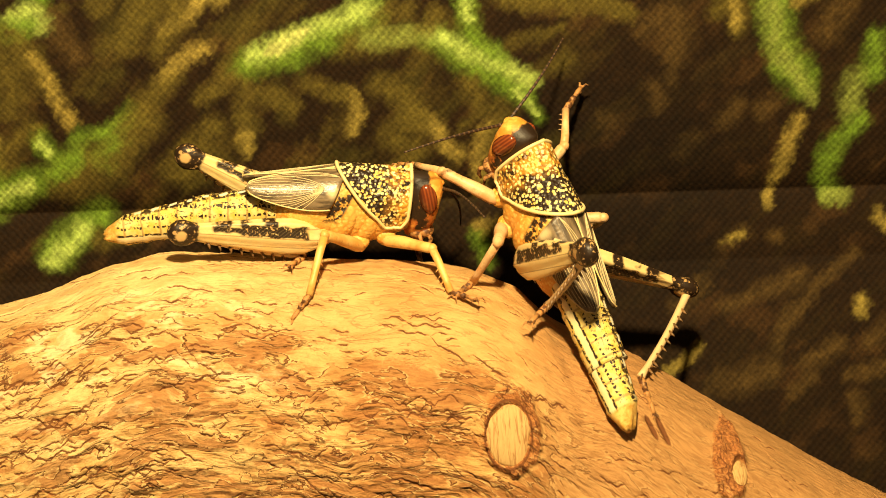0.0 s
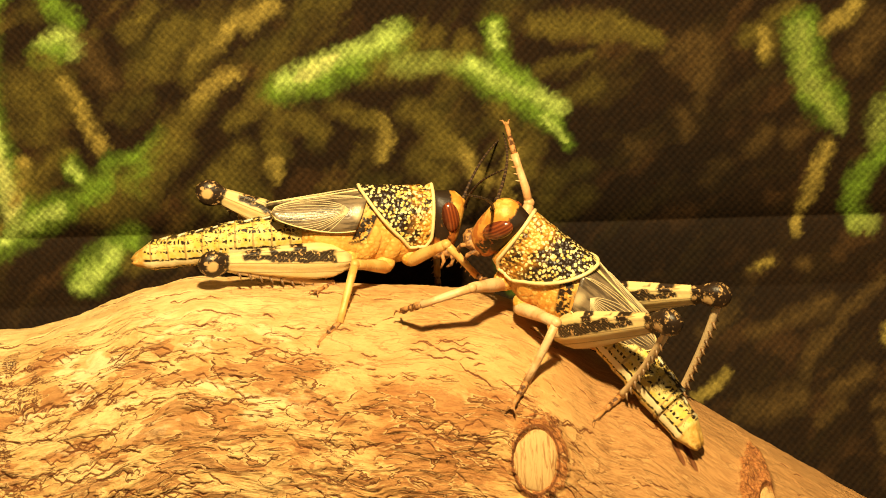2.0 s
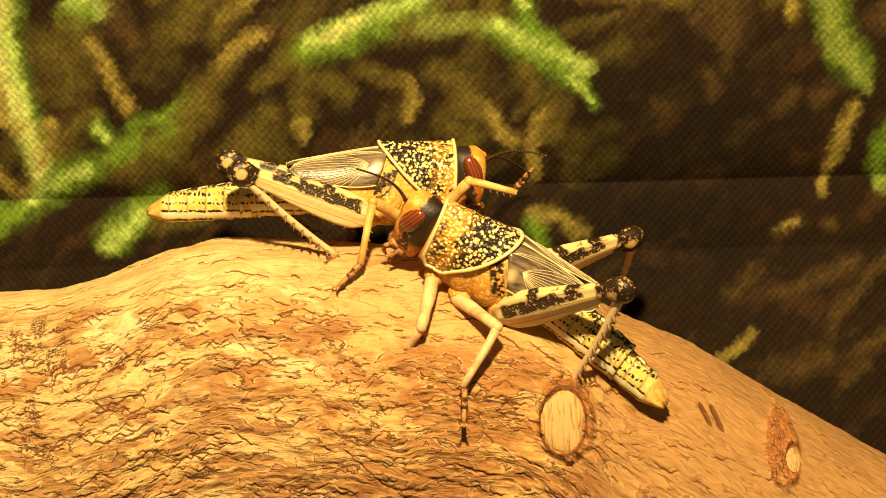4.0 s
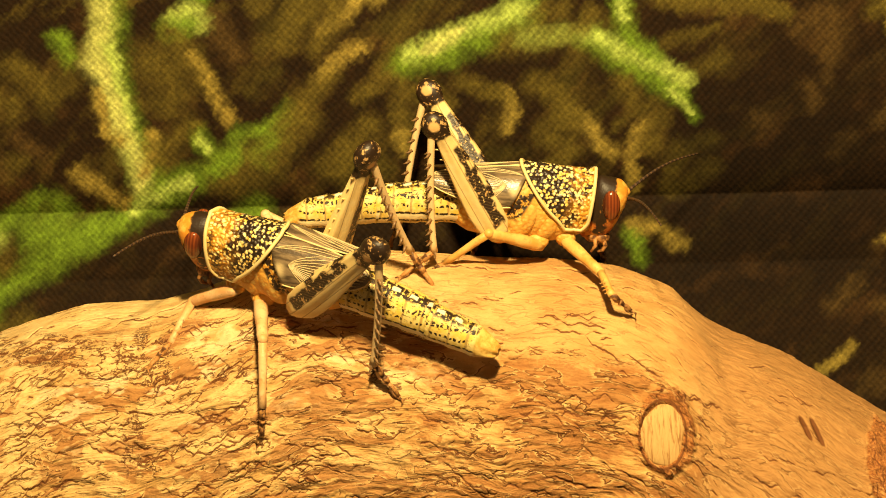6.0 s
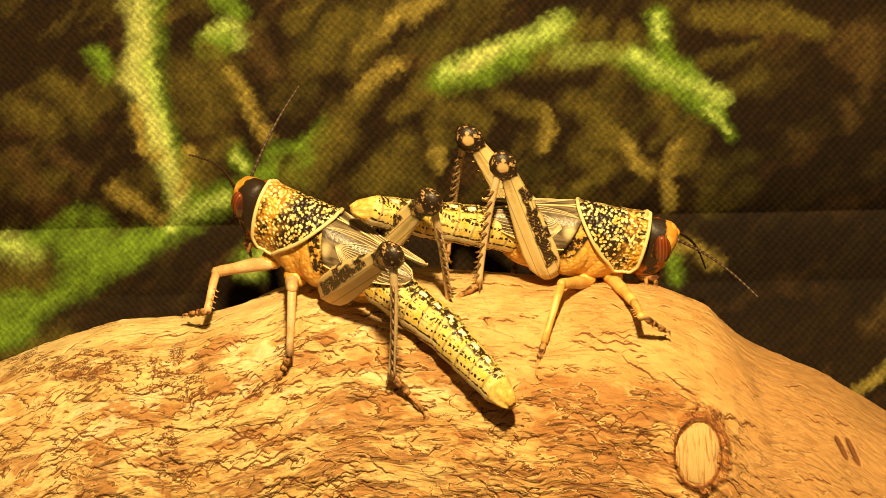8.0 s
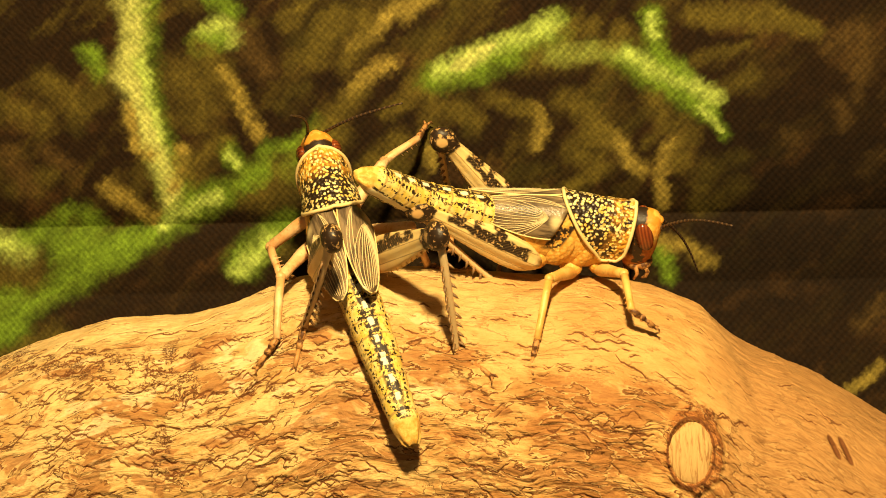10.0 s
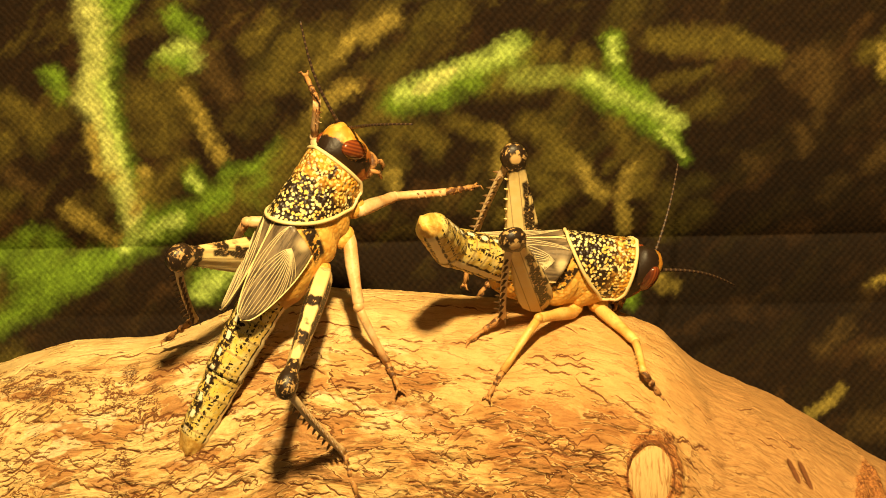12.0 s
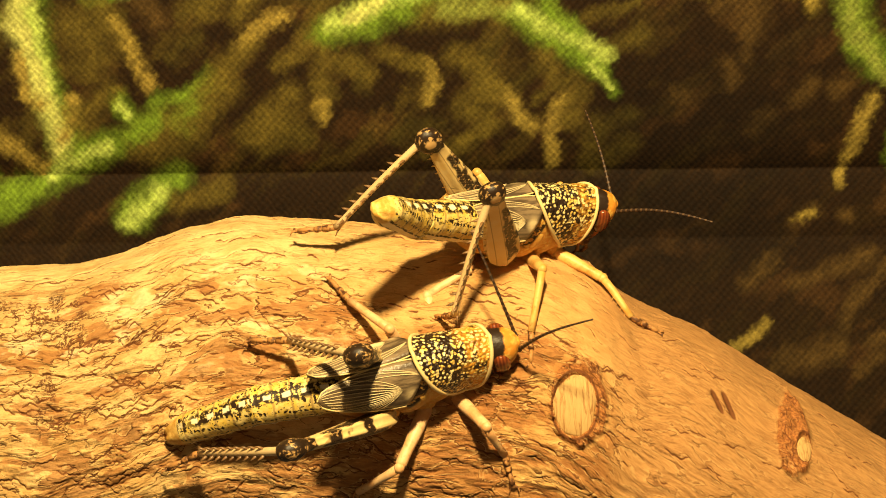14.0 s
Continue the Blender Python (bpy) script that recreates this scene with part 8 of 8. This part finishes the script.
    walk(hopper_b["fore_right_tibia"], [(0, pose(.00848, 0, 0, 0, 55, 0)),
        (.5, pose(.00848, 0, 0, 0, 27.1, 0)),
        (1, pose(.00848, 0, 0, 0, 41.7, 0)),
        (1.5, pose(.00848, 0, 0, 0, 36.8, 0)),
        (2, pose(.00848, 0, 0, 0, 29.8, 0)),
        (2.5, pose(.00848, 0, 0, 180, 80.6, 180)), (2.75, pose(.00848, 0, 0, 0, 55.8, 0)),
        (3, pose(.00848, 0, 0, 0, 12.3, 0)),
        (3.8, pose(.00848, 0, 0, 0, 14.3, 0)),
        (4.6, pose(.00848, 0, 0, 0, 40, 0)),
        (5.5, pose(.00848, 0, 0, 0, 69.2, 0)),
        (6, pose(.00848, 0, 0, -180, 82.1, -180)),
        (6.5, pose(.00848, 0, 0, -180, 81.2, -180)),
        (7, pose(.00848, 0, 0, 180, 83.1, 180)),
        (7.5, pose(.00848, 0, 0, -180, 80.7, -180)),
        (8.3, pose(.00848, 0, 0, 0, 79.9, 0)),
        (9.2, pose(.00848, 0, 0, 0, 48, 0)),
        (10, pose(.00848, 0, 0, 0, 27.9, 0)),
        (10.5, pose(.00848, 0, 0, 0, 31.8, 0)),
        (11, pose(.00848, 0, 0, 0, 23.8, 0)),
        (11.5, pose(.00848, 0, 0, 0, 42, 0)),
        (12, pose(.00848, 0, 0, -.6, 62.7, -.7)),
        (12.5, pose(.00848, 0, 0, 24.1, 69.7, 25.9)),
        (13, pose(.00848, 0, 0, 50, 71.7, 54.9)), (13.25, pose(.00848, 0, 0, -1.8, 145.7, -3)),
        (13.5, pose(.00848, 0, 0, 12.9, -147.8, -.6)), (13.75, pose(.00848, 0, 0, -6.4, -126.5, -26.8)),
        (14, pose(.00848, 0, 0, -8.7, -101.2, -64.3))])
    walk(hopper_b["fore_right_tarsus"], [(0, pose(.01922, -.01275, .00501, -45.2, -12.2, -55.9)),
        (.5, pose(.01636, -.01434, .0089, -57, -47.5, -56.6)),
        (1, pose(.01816, -.0134, .00733, -69.1, -48.7, -56.1)),
        (1.5, pose(.01877, -.01347, .00697, -59.1, -45.7, -56.4)),
        (2, pose(.01989, -.0109, .00916, -23, -7.9, -44.8)),
        (2.5, pose(.01721, -.00968, -.0031, -7.5, 23.7, -29.7)),
        (3, pose(.01585, -.00857, -.01333, -25.8, 68.4, -44.1)),
        (3.8, pose(.01496, -.00798, -.01386, -38.1, 83.1, -67.4)),
        (4.6, pose(.01358, -.00703, -.01366, -143.6, 76.8, 161.7)),
        (5.5, pose(.01215, -.00598, -.0123, -89.3, 56.8, 151.2)), (5.75, pose(.01414, -.00751, -.00904, 72.7, 98.8, -7.1)),
        (6, pose(.01614, -.00904, -.00579, 49.9, 73.3, 8.4)), (6.17, pose(.01601, -.00884, -.00603, 6.1, 82.5, -93.3)), (6.33, pose(.01589, -.00864, -.00626, 152.2, 107.9, -5.2)),
        (6.5, pose(.01576, -.00844, -.0065, -11.6, 61.4, 131.1)),
        (7, pose(.01607, -.00887, -.00618, -2.4, 62.9, 134.9)),
        (7.5, pose(.0153, -.00824, -.00693, 12.1, 58.9, 132.4)), (7.9, pose(.0161, -.00962, -.00645, 42, 66.7, 104.1)),
        (8.3, pose(.0169, -.01101, -.00597, 72.7, 80, 78.7)),
        (9.2, pose(.01899, -.01424, -.00243, 1.7, 47.9, -21)),
        (10, pose(.01954, -.01526, .00114, -3.4, 21.9, -27.7)),
        (10.5, pose(.01943, -.01475, -.0029, -25.7, 41.5, -39.2)),
        (11, pose(.02072, -.01439, -.0006, -26.1, 21.1, -32.8)),
        (11.5, pose(.02148, -.0124, -.00133, -31.4, 28.2, -38.7)),
        (12, pose(.0192, -.00743, -.00869, -17.4, 44.4, -21.8)),
        (12.5, pose(.01855, -.00695, -.00852, 4.3, 27.9, 33.3)),
        (13, pose(.01113, -.01456, -.00401, -22.1, 39.9, 57.3)),
        (13.5, pose(.0127, -.00661, .00144, -102.7, 39.7, -50.8)),
        (14, pose(.0143, -.01297, -.00101, -134.7, 37.1, -78.2))])
    walk(hopper_b["mid_right_femur"], [(0, pose(.00562, -.0036, -.00053, 16, -34.5, -119.5)),
        (.5, pose(.00562, -.0036, -.00053, -14.2, -37.9, -111.2)),
        (1, pose(.00562, -.0036, -.00053, 15.6, -33.1, -143)),
        (1.5, pose(.00562, -.0036, -.00053, -21.2, -36.8, -108.9)),
        (2, pose(.00562, -.0036, -.00053, -8.3, -22.3, -123.9)),
        (2.5, pose(.00562, -.0036, -.00053, -3.6, -24.9, -125)),
        (3, pose(.00562, -.0036, -.00053, -3, -25.4, -125.1)),
        (3.8, pose(.00562, -.0036, -.00053, -16.6, -18.1, -116.1)),
        (4.6, pose(.00562, -.0036, -.00053, -29.8, -10, -107.6)),
        (5.5, pose(.00562, -.0036, -.00053, -41.8, -1.1, -98.8)),
        (6, pose(.00562, -.0036, -.00053, -62.3, -13.9, -48.3)),
        (6.5, pose(.00562, -.0036, -.00053, -6.2, -32.7, -113.7)),
        (7, pose(.00562, -.0036, -.00053, 10.9, -34.2, -125.1)),
        (7.5, pose(.00562, -.0036, -.00053, 7.6, -31, -125.7)),
        (8.3, pose(.00562, -.0036, -.00053, 6.6, -31, -125.7)),
        (9.2, pose(.00562, -.0036, -.00053, 5.5, -31.1, -125.6)),
        (10, pose(.00562, -.0036, -.00053, 4.5, -31.1, -125.5)),
        (10.5, pose(.00562, -.0036, -.00053, 7.8, 14.7, -133.4)),
        (11, pose(.00562, -.0036, -.00053, 15.7, 17.8, -132.7)),
        (11.5, pose(.00562, -.0036, -.00053, 28.2, 14.7, -134.9)),
        (12, pose(.00562, -.0036, -.00053, 43.6, 19.9, -145.8)), (12.25, pose(.00562, -.0036, -.00053, 15.2, -3, -131.6)),
        (12.5, pose(.00562, -.0036, -.00053, -19.3, -15.3, -107.3)),
        (13, pose(.00562, -.0036, -.00053, 17.1, 12.4, -135.2)),
        (13.5, pose(.00562, -.0036, -.00053, -2.3, 7.7, -123.4)),
        (14, pose(.00562, -.0036, -.00053, -15.5, 9.3, -131.8))])
    walk(hopper_b["mid_right_tibia"], [(0, pose(.00954, 0, 0, -180, 72.3, -180)),
        (.5, pose(.00954, 0, 0, -180, 69.8, -180)),
        (1, pose(.00954, 0, 0, 180, 72.3, 180)),
        (1.5, pose(.00954, 0, 0, -180, 70.1, -180)),
        (2, pose(.00954, 0, 0, 180, 78.2, 180)),
        (2.5, pose(.00954, 0, 0, 180, 77.9, 180)),
        (3, pose(.00954, 0, 0, 180, 77, 180)),
        (3.8, pose(.00954, 0, 0, 180, 82.6, 180)),
        (4.6, pose(.00954, 0, 0, 180, 84.6, 180)),
        (5.5, pose(.00954, 0, 0, 180, 82.2, 180)),
        (6, pose(.00954, 0, 0, -180, 56.1, -180)),
        (6.5, pose(.00954, 0, 0, 180, 74, 180)),
        (7, pose(.00954, 0, 0, 180, 77.3, 180)),
        (7.5, pose(.00954, 0, 0, 180, 78.7, 180)),
        (8.3, pose(.00954, 0, 0, 180, 75.3, 180)),
        (9.2, pose(.00954, 0, 0, 180, 71.6, 180)),
        (10, pose(.00954, 0, 0, -180, 68.3, -180)),
        (10.5, pose(.00954, 0, 0, 0, 76.1, 0)),
        (11, pose(.00954, 0, 0, 0, 68.2, 0)),
        (11.5, pose(.00954, 0, 0, 0, 75.2, 0)),
        (12, pose(.00954, 0, 0, -10.4, 26.8, -26.1)),
        (12.5, pose(.00954, 0, 0, -53.5, 83.9, -54.6)),
        (13, pose(.00954, 0, 0, 45.9, 107.1, 46.8)),
        (13.5, pose(.00954, 0, 0, 24.7, 108, 25.5)),
        (14, pose(.00954, 0, 0, -14.3, 69.7, -15.4))])
    walk(hopper_b["mid_right_tarsus"], [(0, pose(.00266, -.0139, -.00397, 36.1, 35.3, 176.5)), (.25, pose(.00126, -.01313, -.00376, -20.6, 39.4, -162.7)),
        (.5, pose(-.00013, -.01237, -.00355, -84.9, 55.8, -155.8)),
        (1, pose(-.00117, -.01179, -.00423, -94.8, 55.7, -140.4)),
        (1.5, pose(-.00071, -.01206, -.00346, -99.1, 57.5, -151.4)), (1.75, pose(-.00104, -.01183, -.00483, 9.9, 108, -2.1)),
        (2, pose(-.00137, -.0116, -.00619, 107.1, 61.8, 134.9)), (2.25, pose(-.0012, -.01185, -.00599, 19.5, 109.2, -7.8)),
        (2.5, pose(-.00103, -.01209, -.00579, -82.7, 56.5, -165.8)),
        (3, pose(-.0009, -.01205, -.00574, -30.4, 41.5, -140.8)),
        (3.8, pose(-.00152, -.01203, -.00657, -35, 35.9, -133.4)),
        (4.6, pose(-.00188, -.01167, -.00714, -34.7, 29.7, -126.9)),
        (5.5, pose(-.00189, -.01093, -.00741, -32, 22.6, -120.6)),
        (6, pose(.0037, -.01199, -.00309, -19.6, 26.6, -156.3)),
        (6.5, pose(.0004, -.01304, -.00446, -10.7, 22.1, -131.2)),
        (7, pose(.00055, -.01385, -.00391, -8.4, 17.9, -129.7)),
        (7.5, pose(-.00001, -.01353, -.00454, -13.6, 28.5, -128.3)),
        (8.3, pose(.00017, -.01302, -.00471, -17.9, 22.8, -122.7)),
        (9.2, pose(.00037, -.01244, -.00488, -22.8, 16.1, -116.8)),
        (10, pose(.00055, -.01192, -.00499, -26.4, 10.1, -112)),
        (10.5, pose(.00027, -.0111, -.01241, -24.5, -49.8, -133.6)),
        (11, pose(.0007, -.01246, -.01265, .6, -65.7, -169.9)),
        (11.5, pose(.002, -.01343, -.01143, 9.1, -56.7, -177.4)),
        (12, pose(-.006, -.0118, -.01174, -39, -1.5, -119.7)),
        (12.5, pose(-.0017, -.01396, -.00622, 94, 115.8, 55.2)), (12.75, pose(.00028, -.01096, -.00874, -17, 44.9, -130.1)),
        (13, pose(.00226, -.00795, -.01126, 39.5, 38.7, -155)),
        (13.5, pose(.00117, -.00739, -.01038, 31.5, 35.3, 174.9)),
        (14, pose(-.00426, -.0098, -.01086, -77.2, 119.4, 56.3))])
    walk(hopper_b["hind_right_femur"], [(0, pose(-.00085, -.00424, .00085, 6.5, -1.4, -119.1)),
        (.5, pose(-.00085, -.00424, .00085, 33.8, -45.6, -173.8)),
        (1, pose(-.00085, -.00424, .00085, 24.7, -49.4, 178.8)),
        (1.5, pose(-.00085, -.00424, .00085, 33.1, -45.8, -169.1)),
        (2, pose(-.00085, -.00424, .00085, 6.3, -50.5, -177.6)),
        (2.5, pose(-.00085, -.00424, .00085, -15.7, -29.7, -150.4)),
        (3, pose(-.00085, -.00424, .00085, -26, -18.5, -123.1)),
        (3.8, pose(-.00085, -.00424, .00085, -15.4, -13.2, -129.6)),
        (4.6, pose(-.00085, -.00424, .00085, -7.3, -7.5, -135.9)),
        (5.5, pose(-.00085, -.00424, .00085, -136.1, -106.1, -19)), (5.75, pose(-.00085, -.00424, .00085, 106.4, -102.4, 31)),
        (6, pose(-.00085, -.00424, .00085, 31.3, -114.6, 37.5)),
        (6.5, pose(-.00085, -.00424, .00085, 109.4, -126.1, 12.4)),
        (7, pose(-.00085, -.00424, .00085, 104.7, -123.8, 6.7)),
        (7.5, pose(-.00085, -.00424, .00085, 14.7, -60.4, 165.9)),
        (8.3, pose(-.00085, -.00424, .00085, 13.7, -58.8, 166.2)),
        (9.2, pose(-.00085, -.00424, .00085, -8.1, -53.6, -170.8)),
        (10, pose(-.00085, -.00424, .00085, -28.4, -49.9, -144.7)),
        (10.5, pose(-.00085, -.00424, .00085, -16.4, -49.5, -158.8)),
        (11, pose(-.00085, -.00424, .00085, -19.9, -46.8, -153.6)),
        (11.5, pose(-.00085, -.00424, .00085, -7.8, -37.3, -167.2)),
        (12, pose(-.00085, -.00424, .00085, -36.2, -22.1, -146)),
        (12.5, pose(-.00085, -.00424, .00085, -38.3, -12.4, -149.3)),
        (13, pose(-.00085, -.00424, .00085, -35.9, -20.8, -151.8)),
        (13.5, pose(-.00085, -.00424, .00085, -29.2, -26.1, -164.8)),
        (14, pose(-.00085, -.00424, .00085, -22.3, -28.6, -166.7))])
    walk(hopper_b["hind_right_tibia"], [(0, pose(.02173, 0, 0, -86.5, -10.3, -120.3)),
        (.5, pose(.02173, 0, 0, 51.3, 132.9, 37.4)),
        (1, pose(.02173, 0, 0, 15.4, 124.2, 12.5)),
        (1.5, pose(.02173, 0, 0, 39.5, 129.2, 26.4)),
        (2, pose(.02173, 0, 0, 8.3, 122.4, 10)),
        (2.5, pose(.02173, 0, 0, 143.2, 68.7, 141.3)),
        (3, pose(.02173, 0, 0, 109.6, 59, 107)),
        (3.8, pose(.02173, 0, 0, 94.5, 75.9, 94.4)),
        (4.6, pose(.02173, 0, 0, 8.1, 81.9, 8.2)),
        (5.5, pose(.02173, 0, 0, 27.6, 144.6, 23.2)),
        (6, pose(.02173, 0, 0, 29.4, -151.6, -19.5)),
        (6.5, pose(.02173, 0, 0, 57.4, 173, -37.7)),
        (7, pose(.02173, 0, 0, 53.2, -175.8, -31.5)), (7.25, pose(.02173, 0, 0, 12.2, 168.8, -12.6)),
        (7.5, pose(.02173, 0, 0, -28, 144.8, -7.8)),
        (8.3, pose(.02173, 0, 0, -12.4, 139.6, -3.7)),
        (9.2, pose(.02173, 0, 0, -11.6, 136.9, -12.1)),
        (10, pose(.02173, 0, 0, 163.7, 48.6, 158.8)),
        (10.5, pose(.02173, 0, 0, 138.6, 48.4, 130.2)),
        (11, pose(.02173, 0, 0, 134.6, 42.6, 123.7)),
        (11.5, pose(.02173, 0, 0, 104.2, 78.4, 103.9)),
        (12, pose(.02173, 0, 0, -47.5, 123.3, -52.5)),
        (12.5, pose(.02173, 0, 0, -11.4, 150.7, -25.6)),
        (13, pose(.02173, 0, 0, -16.8, 128.8, -21.8)),
        (13.5, pose(.02173, 0, 0, 10.4, 109.6, 11.2)),
        (14, pose(.02173, 0, 0, 23.5, 106.3, 24.4))])
    walk(hopper_b["hind_right_tarsus"], [(0, pose(-.02202, -.00552, .00283, 7, -12.3, 162.2)),
        (.5, pose(-.02036, -.00765, -.00375, -38.2, -12.5, 149.7)),
        (1, pose(-.0203, -.0087, -.00205, 2.4, -19.6, 132.1)),
        (1.5, pose(-.01865, -.01163, -.00353, -26.5, -14.7, 139.7)),
        (2, pose(-.02126, -.00508, -.00197, 17.5, -20, 100.4)),
        (2.5, pose(-.0217, -.0153, -.0085, 33.1, -17.3, 31.5)),
        (3, pose(-.01285, -.02522, -.01257, 23.6, -5.5, 110.7)),
        (3.8, pose(-.01745, -.02358, -.0144, 25.4, -17.7, 91.8)),
        (4.6, pose(-.02181, -.02153, -.01609, 32.1, -29.9, 64.4)), (5.05, pose(-.01873, -.0122, -.00646, 19.5, 16.4, 130.6)),
        (5.5, pose(-.01566, -.00287, .00318, 67.5, 40.4, -140.3)),
        (6, pose(-.01074, -.01172, .0002, -8.7, 47.8, 158.7)),
        (6.5, pose(-.01363, -.00887, -.00217, -11.3, .5, -166.1)),
        (7, pose(-.01095, -.00966, -.00127, -7.2, 1.1, -169.4)),
        (7.5, pose(-.01374, -.00638, -.00021, -4.9, -12.7, 176.7)),
        (8.3, pose(-.0155, -.00494, -.00061, -6.7, -17.3, 176.1)),
        (9.2, pose(-.01623, -.00788, -.00211, -15, -5.8, -170)),
        (10, pose(-.01731, -.01219, -.00259, -21.8, 1.3, -145.3)),
        (10.5, pose(-.01918, -.01745, -.00094, -27.8, -5.3, -127.7)),
        (11, pose(-.01723, -.02033, -.00141, -23.2, -12.1, -132.9)),
        (11.5, pose(-.02883, -.01186, -.003, -11.6, 16.6, -153.1)),
        (12, pose(-.0199, -.01351, -.01143, -53.3, 31.8, -139.8)),
        (12.5, pose(-.00786, -.00824, -.01044, -32.2, 32.1, -104.8)), (12.75, pose(-.01214, -.00727, -.01049, -61.4, 46.9, -52.3)),
        (13, pose(-.01642, -.00629, -.01054, -54.3, 73.4, 25.5)),
        (13.5, pose(-.02352, .00065, -.00725, 30.8, 65.1, 149.8)),
        (14, pose(-.02527, .00001, -.0066, -131.2, 127.3, -9.2))])


motions()
